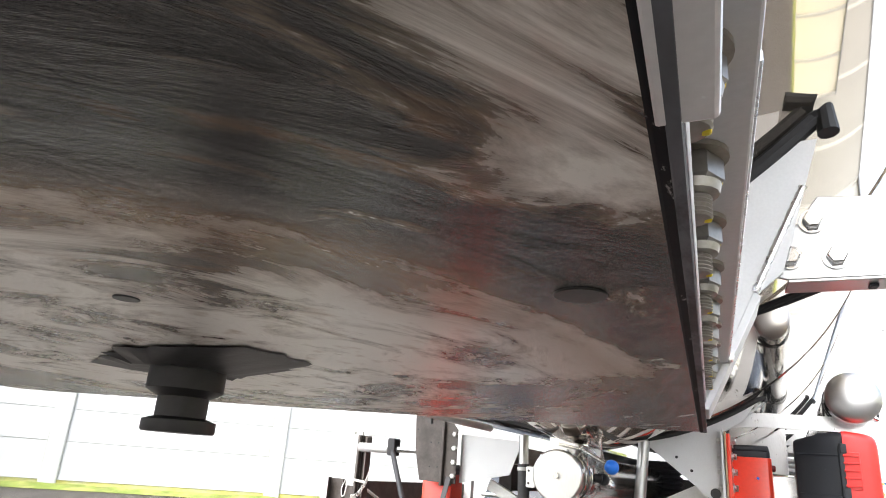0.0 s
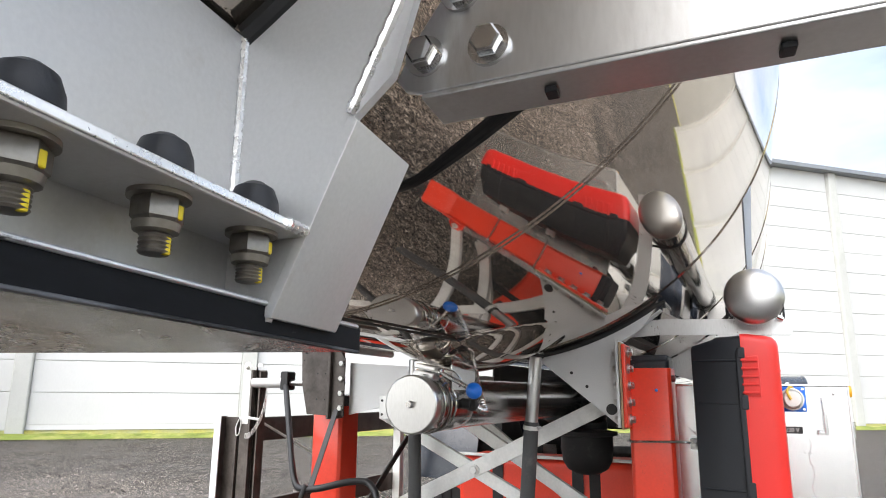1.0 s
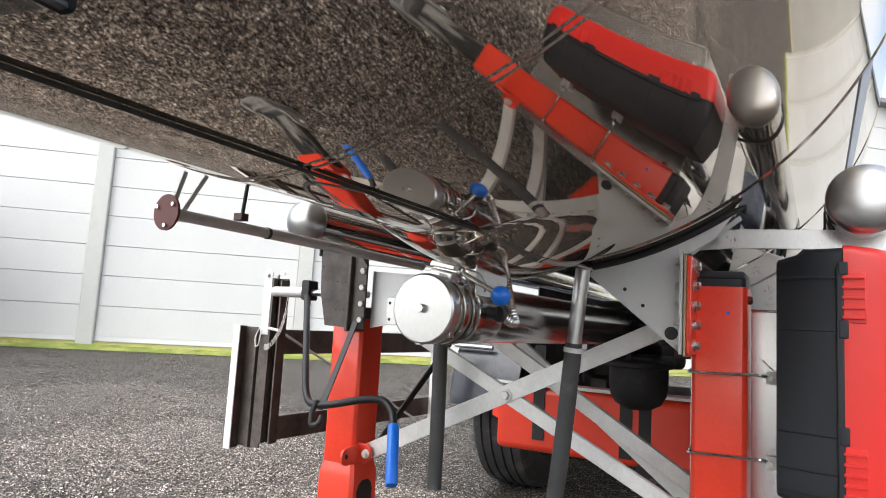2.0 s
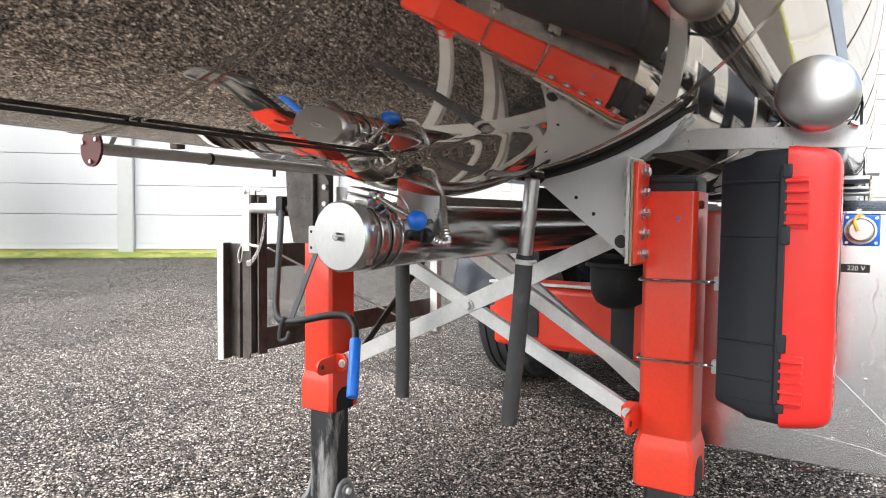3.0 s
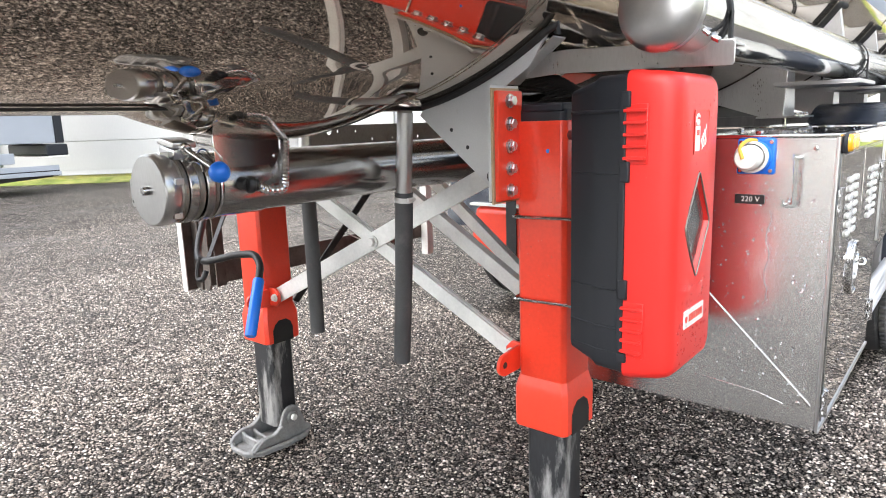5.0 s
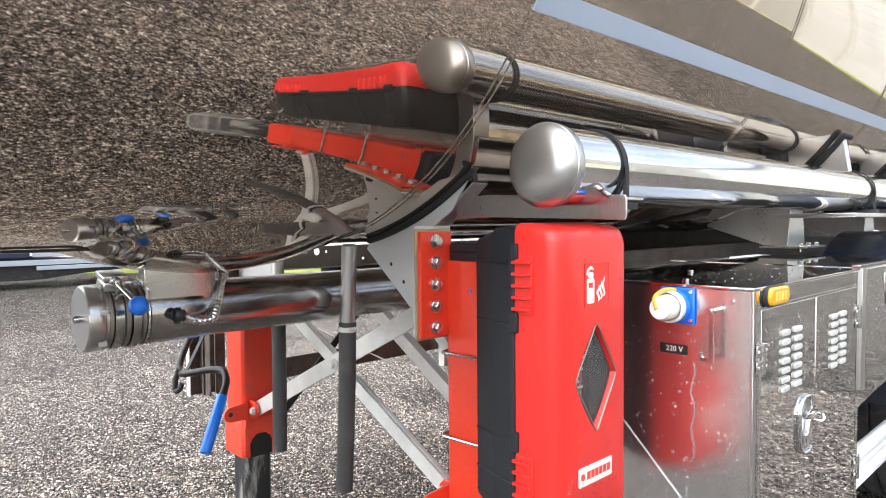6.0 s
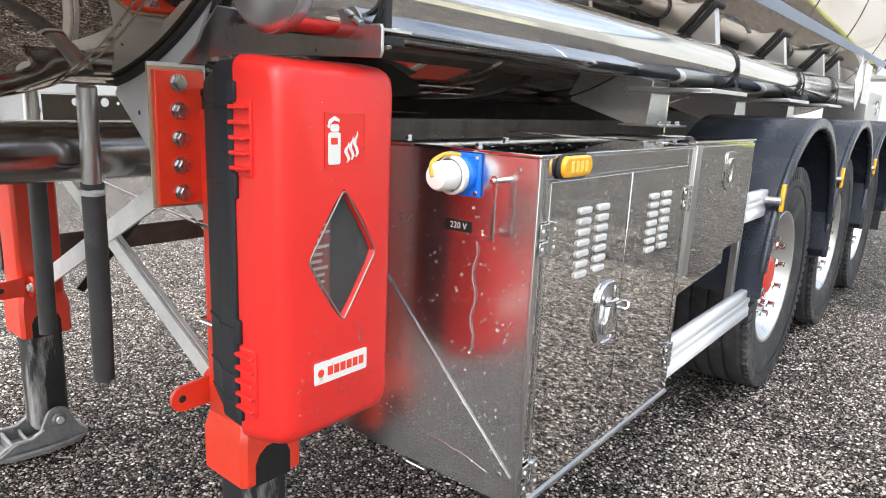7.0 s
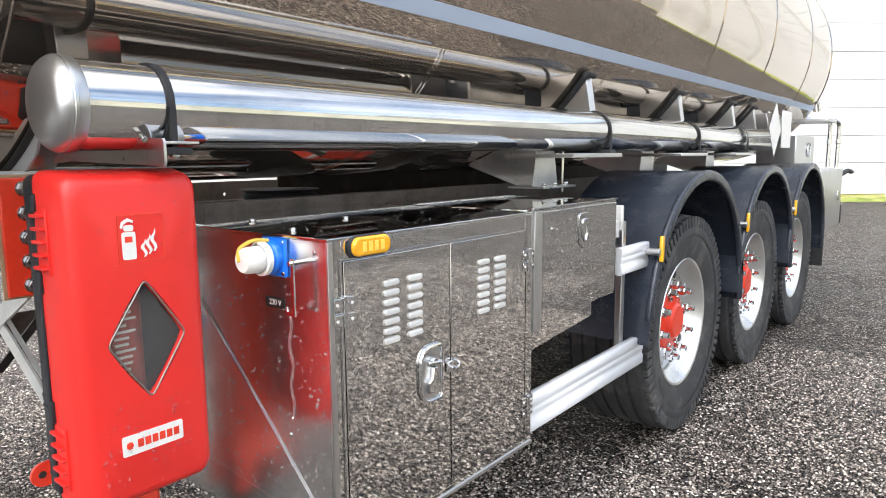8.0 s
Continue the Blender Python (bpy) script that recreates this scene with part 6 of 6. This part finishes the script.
part("door_frame", join(box(FXc - 0.004, FXc, CY0, 3.612, CZ0, CZ1 - 0.003, 0.001), box(FXc - 0.004, FXc, 4.276, CY1, CZ0, CZ1 - 0.003, 0.001), box(FXc - 0.004, FXc, 3.612, 4.276, 1.078, CZ1 - 0.003, 0.001), box(FXc - 0.004, FXc, 3.612, 4.276, CZ0, 0.478, 0.001)), SHEET, cab, "folded stainless door frame")
part("frame_edge", join(box(FXc, FXc + 0.004, 3.606, 3.611, 0.478, 1.078), box(FXc, FXc + 0.003, 3.612, 4.276, 1.0735, 1.078), box(FXc, FXc + 0.003, 4.2775, 4.281, 0.478, 1.078)), STEEL_BRIGHT, cab)
for d0, d1, cols in ((3.6145, 3.9425, (3.745, 3.820)), (3.9465, 4.2735, (4.077, 4.150))):
    dr = part("door", box(FXc - 0.003, FXc + 0.0035, d0, d1, 0.481, 1.073, 0.0015), SHEET, cab, "stainless sheet door with louvres")
    for cy in cols:
        for k in range(7):
            z = 1.012 - 0.0205 * k
            part("louvre", slab(rounded_rect(cy - 0.023, cy + 0.023, z - 0.0065, z + 0.0068, 0.006, 3), "x", FXc + 0.003, FXc + 0.0088, 0.003, 2), GALV, dr)
def latch_outline(d):
    """A D: round towards the hinges, nearly straight towards the other door."""
    return arc(3.896 - d, 0.838 - d, 0.012, 0, 90, 4) + arc(3.868, 0.810, 0.040 - d, 90, 180, 8) + arc(3.868, 0.756, 0.040 - d, 180, 270, 8) + arc(3.896 - d, 0.728 + d, 0.012, 270, 360, 4)


hd = part("latch", slab(latch_outline(0.0), "x", FXc + 0.0036, FXc + 0.0065, 0.001, 1), STEEL_BRIGHT, cab, "polished paddle latch")
part("latch_dish", slab(latch_outline(0.008), "x", FXc + 0.0066, FXc + 0.0070), STEEL, hd, "satin recess of the latch")
part("latch_rim", pipe([(FXc + 0.0085, u, v) for u, v in latch_outline(0.003)], 0.0038, 8, 0, cyclic=True), STEEL_BRIGHT, hd)
part("paddle", slab([(3.850, 0.742), (3.892, 0.735), (3.894, 0.762), (3.884, 0.772), (3.880, 0.800), (3.866, 0.800), (3.862, 0.775), (3.850, 0.768)], "x", FXc + 0.007, FXc + 0.018, 0.003, 2), STEEL_BRIGHT, hd)
part("paddle_arm", rod((FXc + 0.014, 3.848, 0.812), (FXc + 0.014, 3.894, 0.806), 0.006, 12), STEEL_BRIGHT, hd)
part("key_barrel", rod((FXc + 0.008, 3.871, 0.812), (FXc + 0.018, 3.871, 0.812), 0.009, 18), STEEL_BRIGHT, hd)
part("hasp", join(box(FXc + 0.004, FXc + 0.008, 3.925, 3.965, 0.770, 0.795, 0.002), pipe([(FXc + 0.008, 3.945, 0.778), (FXc + 0.022, 3.948, 0.778), (FXc + 0.022, 3.955, 0.792), (FXc + 0.008, 3.957, 0.792)], 0.0035, 8, 0.006)), STEEL_BRIGHT, cab, "polished hasp")
for y, z in ((3.612, 0.975), (3.612, 0.52), (4.285, 0.99), (4.285, 0.575)):
    hg = part("hinge", join(box(FXc + 0.004, FXc + 0.007, y - 0.026, y + 0.028, z - 0.028, z - 0.004, 0.001), box(FXc + 0.004, FXc + 0.007, y - 0.026, y + 0.028, z + 0.004, z + 0.028, 0.001), rod((FXc + 0.008, y + 0.002, z - 0.032), (FXc + 0.008, y + 0.002, z + 0.032), 0.0055, 12)), STEEL_BRIGHT, cab, "stainless door hinge")
    for a, b in ((-0.018, 0.016), (-0.018, -0.016), (0.02, 0.016), (0.02, -0.016)):
        part("hinge_screw", lathe([(0.0035, 0), (0.003, 0.0015), (0, 0.002)], (FXc + 0.007, y + a, z + b), (FXc + 1, y + a, z + b), 10), GALV, hg)
am = part("amber_marker", slab(rounded_rect(3.632, 3.736, 1.079, 1.117, 0.017, 6), "x", FXc + 0.001, FXc + 0.017, 0.005, 3), AMBER, cab, "amber side marker lamp")
part("marker_base", slab(rounded_rect(3.6285, 3.7395, 1.0755, 1.1205, 0.020, 6), "x", FXc - 0.001, FXc + 0.0085, 0.002, 1), BLACKPLASTIC, am)
part("lens_element", join(*[box(FXc + 0.0165, FXc + 0.0178, y, y + 0.010, 1.088, 1.108, 0.0005, 1) for y in (3.655, 3.672, 3.688, 3.705)]), AMBERPALE, am)
part("bottom_strip", box(FXc - 0.002, FXc + 0.0045, CY0 + 0.002, CY1, CZ0 - 0.004, CZ0 + 0.004, 0.001), STEEL, cab, "bright folded bottom edge")
part("corner_fold", box(FXc - 0.003, FXc + 0.0025, CY0 - 0.003, CY0 + 0.010, CZ0, CZ1 - 0.003, 0.001), STEEL, cab, "satin folded corner")
# power inlet, its sign and hook on the front sheet
inl = part("power_inlet", box(0.830, 0.908, CY0 - 0.008, CY0 - 0.0005, 1.034, 1.112, 0.004), BLUE, cab, "blue square power inlet flange")
ic = (0.869, 1.073)
part("inlet_socket", lathe([(0.034, 0), (0.034, 0.012), (0.031, 0.016), (0.031, 0.022)], (ic[0], CY0 - 0.008, ic[1]), (ic[0], 0, ic[1]), 36), BLUE, inl)
part("inlet_ring", lathe([(0.0, 0.0), (0.0345, 0.0), (0.0345, 0.010), (0.030, 0.012), (0.030, 0.014)], (ic[0] - 0.002, CY0 - 0.030, ic[1]), (ic[0] - 0.002, 0, ic[1]), 24), WHITEP, inl, "white notched locking ring")
part("inlet_cap", lathe([(0.027, 0), (0.026, 0.030), (0.022, 0.038), (0.0, 0.040)], (ic[0] - 0.002, CY0 - 0.042, ic[1]), (ic[0] - 0.002, 0, ic[1]), 32), WHITEP, inl, "white plastic cap")
part("cap_cord", pipe([(0.862, CY0 - 0.083, 1.072), (0.852, CY0 - 0.078, 1.096), (0.862, CY0 - 0.05, 1.112), (0.872, CY0 - 0.02, 1.108)], 0.004, 8, 0.015), CORD, inl, "yellow retaining cord")
for a, b in ((0.838, 1.042), (0.900, 1.042), (0.838, 1.104), (0.900, 1.104)):
    part("inlet_screw", rod((a, CY0 - 0.010, b), (a, CY0 - 0.007, b), 0.0045, 12), STEEL_BRIGHT, inl)
sg = part("voltage_sign", box(0.828, 0.890, CY0 - 0.002, CY0 - 0.0005, 0.967, 0.988), BLACK, cab, "black engraved plate")
words("220 V", 0.0165, Matrix.Translation((0.861, CY0 - 0.0022, 0.9775)) @ Matrix.Rotation(radians(90), 4, "X"), WHITEP, sg)
part("hook", join(slab([(0.950, 1.062), (0.950, 0.975), (0.936, 0.975), (0.936, 0.983), (0.930, 0.983), (0.930, 0.966), (0.959, 0.966), (0.959, 1.080), (0.948, 1.080)], "y", CY0 - 0.030, CY0 - 0.026, 0.0008, 1), rod((0.953, CY0, 1.071), (0.953, CY0 - 0.036, 1.071), 0.005, 12)), STEEL_BRIGHT, cab, "bent stainless hook")
for x, z in ((0.985, 0.52), (0.47, 0.60), (0.985, 1.09), (0.89, 0.70)):
    part("rivet", lathe([(0.005, 0), (0.004, 0.002), (0, 0.003)], (x, CY0 - 0.0003, z), (x, 0, z), 12), STEEL_BRIGHT, cab)
for x, y in ((0.62, 3.70), (0.75, 3.88), (0.86, 3.63)):
    part("top_screw", hexnut((x, y, CZ1 + 0.004), (x, y, CZ1 + 0.011), 0.008), STEEL_BRIGHT, cab)
part("lower_bracket", pipe([(0.73, CY0 + 0.02, 0.462), (0.73, CY0 + 0.02, 0.437), (0.79, CY0 + 0.02, 0.437), (0.79, CY0 + 0.02, 0.462)], 0.003, 8, 0.006), STEEL_BRIGHT, cab)

# ---------------------------------------------------------------- tool locker behind the cabinet
TB0, TB1, TBZ0, TBZ1 = 4.318, 4.866, 0.752, 1.122
tb = thing("tool_locker", (0.75, 4.6, 0.75), "stainless tool locker with a recessed latch beside the cabinet", "locker")
part("body", slab([(TB0, TBZ0 - 0.03), (4.70, TBZ0), (4.70, 0.80), (TB1, 0.80), (TB1, TBZ1), (TB0, TBZ1)], "x", 0.46, 1.018, 0.002, 1), SHEET, tb)
part("door", slab([(TB0 + 0.03, TBZ0 + 0.03), (TB1 - 0.01, 0.81), (TB1 - 0.01, TBZ1 - 0.008), (TB0 + 0.03, TBZ1 - 0.008)], "x", 1.0185, 1.0255, 0.0015, 1), SHEET, tb, "stainless locker door")
part("edge_strip", box(1.0200, 1.031, TB0 + 0.000, TB0 + 0.040, 0.78, TBZ1 - 0.004, 0.001), STEEL, tb, "satin edge strip")
part("top_edge", box(1.004, 1.0265, TB0, TB1, TBZ1 + 0.0005, TBZ1 + 0.006, 0.001), STEEL_BRIGHT, tb)
tl_ = part("latch", slab(rounded_rect(4.582, 4.652, 0.985, 1.095, 0.012, 3)[:8] + arc(4.617, 1.02, 0.035, 180, 360, 10), "x", 1.0258, 1.0295, 0.001, 1), STEEL_BRIGHT, tb, "polished recessed latch")
part("latch_ring", pipe([(1.031, 4.600, 1.075), (1.031, 4.634, 1.075), (1.031, 4.632, 1.02), (1.031, 4.617, 1.005), (1.031, 4.602, 1.02)], 0.003, 8, 0.012, cyclic=True), STEEL_BRIGHT, tl_)
part("stub_bracket", box(0.93, 0.99, TB1, TB1 + 0.10, 0.98, 1.04, 0.003), GALV, tb)

# ---------------------------------------------------------------- side guards
def guard_profile(x, z0, z1, y0, y1):
    """A ribbed aluminium side-guard rail."""
    n = z1 - z0
    f = [(x - 0.02, z0), (x, z0), (x + 0.004, z0 + 0.05 * n), (x + 0.004, z0 + 0.30 * n), (x, z0 + 0.36 * n), (x, z0 + 0.46 * n), (x + 0.003, z0 + 0.50 * n), (x + 0.003, z0 + 0.62 * n), (x, z0 + 0.66 * n), (x + 0.005, z0 + 0.70 * n), (x + 0.005, z0 + 0.95 * n), (x, z1), (x - 0.02, z1)]
    return slab(f, "y", y0, y1)


sg1 = thing("side_guard", (0.98, 4.8, 0.45), "bright ribbed aluminium side guard rail before the wheels", "side guard", "side guards")
part("rail", guard_profile(0.998, 0.462, 0.578, 4.335, 5.19), ALU, sg1, "ribbed aluminium rail", 12)
part("rail", guard_profile(0.998, 0.842, 0.940, 4.965, 5.215), ALU, sg1, "short ribbed aluminium rail", 12)
part("post", box(0.950, 0.975, 5.03, 5.06, 0.46, 1.03, 0.003), STEEL, sg1, "galvanised guard post")
part("clamp", box(0.93, 0.978, 5.01, 5.03, 1.0, 1.09, 0.004), GALV, sg1)
sg2 = thing("side_guard", (-1.3, 4.2, 0.48), "weathered aluminium side guard frame on the far side", "side guard", "side guards")
part("channel_edge", box(-1.366, -1.332, 3.408, 3.4135, 0.49, 0.976, 0.001), ALU, sg2, "bright cut edge of the channel")
part("end_channel", join(box(-1.362, -1.352, 3.415, 3.47, 0.49, 0.975, 0.001), box(-1.352, -1.262, 3.462, 3.470, 0.50, 0.972, 0.001), box(-1.285, -1.272, 3.445, 3.462, 0.50, 0.97, 0.001)), DULLBROWN, sg2, "weathered end channel")
part("rail", box(-1.335, -1.31, 3.47, 5.0, 0.86, 0.965, 0.003), DULLBROWN, sg2)
part("rail", box(-1.335, -1.31, 3.47, 5.0, 0.50, 0.60, 0.003), DULLBROWN, sg2)
gp = part("post", slab([(-1.258, 0.945), (-1.216, 0.945), (-1.216, 1.185)] + arc(-1.237, 1.187, 0.021, 0, 180, 8) + [(-1.258, 1.185)], "y", 3.446, 3.452, 0.001), GALV, sg2, "round-headed galvanised post plate")
part("post", slab([(-1.214, 0.525), (-1.206, 0.525), (-1.206, 1.185)] + arc(-1.190, 1.187, 0.016, 0, 180, 6) + [(-1.214, 1.185)], "y", 3.470, 3.476, 0.001), GALV, sg2, "round-headed galvanised post plate")
part("post_channel", join(box(-1.258, -1.216, 3.447, 3.455, 0.505, 0.944, 0.001), box(-1.216, -1.206, 3.447, 3.50, 0.525, 1.172, 0.001), box(-1.206, -1.172, 3.490, 3.50, 0.525, 1.172, 0.001), box(-1.178, -1.170, 3.455, 3.50, 0.525, 1.165, 0.001)), DULLBROWN, sg2, "dark weathered post channel")
for z in (0.58, 0.64, 0.70, 0.76, 0.82, 0.88, 0.94):
    part("post_slot", box(-1.196, -1.186, 3.4885, 3.4895, z, z + 0.022), BLACK, sg2)
part("head_bolt", bolt((-1.237, 3.446, 1.185), (-1.237, 3.436, 1.185), 0.009), GALV, gp)
part("cross_tube", rod((-1.205, 3.452, 1.118), (-1.045, 3.452, 1.118), 0.0205, 20), STEEL_MATT, sg2, "short round cross tube")
part("pin_ring", pipe([(-1.262, 3.438, 0.955), (-1.272, 3.436, 0.930), (-1.266, 3.436, 0.895), (-1.252, 3.436, 0.900), (-1.244, 3.438, 0.955), (-1.252, 3.438, 0.975)], 0.0026, 8, 0.012, cyclic=True), GALV, sg2, "wire ring of the locking pin")
part("locking_pin", rod((-1.215, 3.440, 0.972), (-1.150, 3.440, 0.965), 0.006, 12), GALV, sg2)
part("post", box(-1.31, -1.26, 4.90, 4.95, 0.40, 1.1, 0.003), GALV, sg2)
part("stay", flat_bar((-1.28, 3.6, 0.95), (-1.0, 4.3, 0.55), 0.03, 0.006, (0, 0, 1)), GALV, sg2)
part("stay", flat_bar((-0.78, 3.55, 0.50), (-0.60, 3.9, 1.0), 0.03, 0.006, (1, 0, 0)), DARK, sg2)
rng = random.Random(3)
link_at = rounded([(-1.122, 3.445, 1.096), (-1.128, 3.443, 1.03), (-1.142, 3.440, 0.975), (-1.165, 3.436, 0.930), (-1.200, 3.434, 0.895), (-1.228, 3.436, 0.900)], 0.03)
chain = []
for a, b in zip(link_at, link_at[1:]):
    k = max(1, round((b - a).length / 0.0165))
    chain += [a.lerp(b, i / k) + Vector((0.003 * rng.random(), 0, 0)) for i in range(k)]
for i, a in enumerate(chain):
    u, v = (0.0042, 0.0) if i % 2 else (0.0, 0.0042)
    part("chain_link", pipe([(a.x - u, a.y - v, a.z - 0.0098), (a.x + u, a.y + v, a.z - 0.0098), (a.x + u, a.y + v, a.z + 0.0098), (a.x - u, a.y - v, a.z + 0.0098)], 0.0013, 6, 0.004, cyclic=True), GALV, sg2)


# ---------------------------------------------------------------- neighbours across the yard
def traffic_cone(x, y):
    c = thing("traffic_cone", (x, y, 0), "small orange traffic cone before the hall", "cone")
    part("cone", lathe([(0.13, 0.03), (0.03, 0.5), (0.025, 0.52), (0, 0.52)], (x, y, 0), (x, y, 1), 24), CONE, c)
    part("base", box(x - 0.17, x + 0.17, y - 0.17, y + 0.17, 0.0, 0.03, 0.008), CONE, c)


traffic_cone(-14.2, 17.0)


def parked_trailer(x, y0, y1):
    """Another vehicle's tail stands beyond, seen from below the tank."""
    t = thing("parked_trailer", (x, (y0 + y1) / 2, 0), "grey box trailer with dark underbody parked further off in the yard", "trailer")
    side = mat("grey_blue_side_sheet", (0.40, 0.43, 0.47), 0.45, 0.1, var=0.06, scale=2)
    bd = part("box_body", box(x - 2.3, x, y0, y1 - 0.16, 1.02, 3.6, 0.02), side, t, "grey-blue sheet body")
    part("end_frame", box(x - 2.32, x + 0.01, y1 - 0.16, y1, 1.02, 3.6, 0.01), BLACKPLASTIC, bd, "black tail frame")
    part("side_board", box(x - 0.05, x, y1 - 2.35, y1 - 0.95, 0.64, 0.85, 0.01), side, t, "pale grey side board")
    part("locker", box(x - 0.6, x + 0.04, y1 - 4.4, y1 - 2.40, 0.62, 1.015, 0.03), mat("dark_blue_paint", (0.02, 0.03, 0.06), 0.4), t, "dark blue locker")
    gd = part("side_guard", box(x + 0.02, x + 0.06, y1 - 3.5, y1 - 0.18, 0.475, 0.580, 0.008), side, t, "grey side guard")
    part("guard_rail", box(x + 0.05, x + 0.09, y1 - 2.3, y1 - 0.16, 0.375, 0.455, 0.008), side, gd, "grey lower rail")
    part("bumper", box(x - 2.2, x + 0.03, y1 - 0.36, y1 + 0.05, 0.77, 1.0, 0.03), BLACKPLASTIC, t, "black rubber bumper")
    part("bumper_strip", box(x - 2.2, x + 0.034, y1 - 0.36, y1 + 0.045, 0.735, 0.766, 0.004), WHITEP, t, "white strip below the bumper")
    # one solid dark slab stands in for the shade below the body
    part("underbody", slab([(y0, 0.16), (y1 - 2.2, 0.18), (y1 - 1.4, 0.27), (y1 - 0.26, 0.34), (y1 - 0.26, 0.46), (y1 - 2.5, 0.62), (y0, 1.0)], "x", x - 2.1, x - 0.06, 0.02), DARK, t, "dark slab painted for the shade under the body")
    part("roller", rod((x - 2.1, y1 - 0.21, 0.42), (x, y1 - 0.21, 0.42), 0.065, 18), BLACKPLASTIC, t)
    for y in (y0 + 1.4, y0 + 2.7):
        w = part("wheel", lathe([(0.25, -0.12), (0.25, 0.12), (0.29, 0.15), (0.24, 0.12), (0.2, 0.08), (0, 0.1)], (x - 0.2, y, 0.5), (x + 1, y, 0.5), 40), RIM, t)
        part("tyre", lathe(tyre_profile(0.36, 0.28, 0.5), (x - 0.2, y, 0.5), (x + 1, y, 0.5), 48), TYRE, w)
    part("axle", rod((x - 2.0, y0 + 2.05, 0.5), (x - 0.3, y0 + 2.05, 0.5), 0.08, 16), DARK, t)


parked_trailer(-13.5, -2.3, 7.62)


# ---------------------------------------------------------------- rain drops and runs
def rain(parent, origin, u, v, nrm, count, seed, big=0.0026):
    """Small domes of water scattered over a flat face spanned by u and v from its origin."""
    rng = np.random.default_rng(seed)
    o, u, v, nrm = (np.array(k, float) for k in (origin, u, v, nrm))
    uu, vv = u / np.linalg.norm(u), v / np.linalg.norm(v)
    k = 7
    ring = [(math.cos(2 * math.pi * i / k), math.sin(2 * math.pi * i / k)) for i in range(k)]
    verts, faces = [], []
    for a, b, r in zip(rng.random(count), rng.random(count), rng.uniform(0.35, 1.0, count) ** 2 * big + 0.0007):
        c = o + u * a + v * b
        n0 = len(verts)
        tall = 1.0 + 0.5 * rng.random()
        for rr, hh in ((1.0, -0.05), (0.75, 0.42)):
            verts += [tuple(c + uu * r * rr * p + vv * r * rr * q * tall + nrm * r * hh) for p, q in ring]
        verts.append(tuple(c + nrm * r * 0.62))
        for i in range(k):
            j = (i + 1) % k
            faces.append((n0 + i, n0 + j, n0 + k + j, n0 + k + i))
            faces.append((n0 + k + i, n0 + k + j, n0 + 2 * k))
    me = bpy.data.meshes.new("rain_drops")
    me.from_pydata([tuple(np.array(q) - np.array(ORIGIN[parent.name])) for q in verts], [], faces)
    me.materials.append(WATER)
    me.polygons.foreach_set("use_smooth", [True] * len(me.polygons))
    ob = new("rain_drops", me)
    ob.parent = parent
    tagged(ob, "clear rain drops", kind="stuff")


WATER = glass("rain_water", (0.97, 0.98, 1.0), 0.02)
rain(lid_ob, (0.8316, 3.23, 0.68), (0, 0.17, 0), (0, 0, 0.16), (1, 0, 0), 120, 1, 0.0032)
rain(lid_ob, (0.8316, 3.23, 1.06), (0, 0.18, 0), (0, 0, 0.15), (1, 0, 0), 30, 2)
rain(eb, (0.675, 3.2025, 0.68), (0.055, 0, 0), (0, 0, 0.54), (0, -1, 0), 70, 3, 0.0022)
rain(cab, (0.60, CY0 - 0.0002, 0.52), (0.41, 0, 0), (0, 0, 0.50), (0, -1, 0), 300, 4, 0.0030)
rain(cab, (CX1 + 0.0037, 3.63, 0.50), (0, 0.62, 0), (0, 0, 0.54), (1, 0, 0), 520, 5, 0.0024)
rain(tb, (1.0256, 4.36, 0.84), (0, 0.48, 0), (0, 0, 0.26), (1, 0, 0), 220, 8, 0.0024)
rain(cab, (0.55, 3.60, CZ1 + 0.0042), (0.46, 0, 0), (0, 0.70, 0), (0, 0, 1), 130, 6, 0.0022)
rain(near_leg, (0.41, 3.3308, 0.55), (0.10, 0, 0), (0, 0, 0.5), (0, -1, 0), 40, 7, 0.0018)
rw = random.Random(12)
part("water_run", pipe([(0.902 + 0.004 * math.sin(i * 0.9) + 0.003 * rw.random(), CY0 - 0.0006, 0.955 - 0.012 * i) for i in range(19)], 0.0022, 8, 0, radii=lambda i, n: 0.0016 + 0.0012 * abs(math.sin(i * 1.3))), WATER, cab, "run of rain water down the sheet")
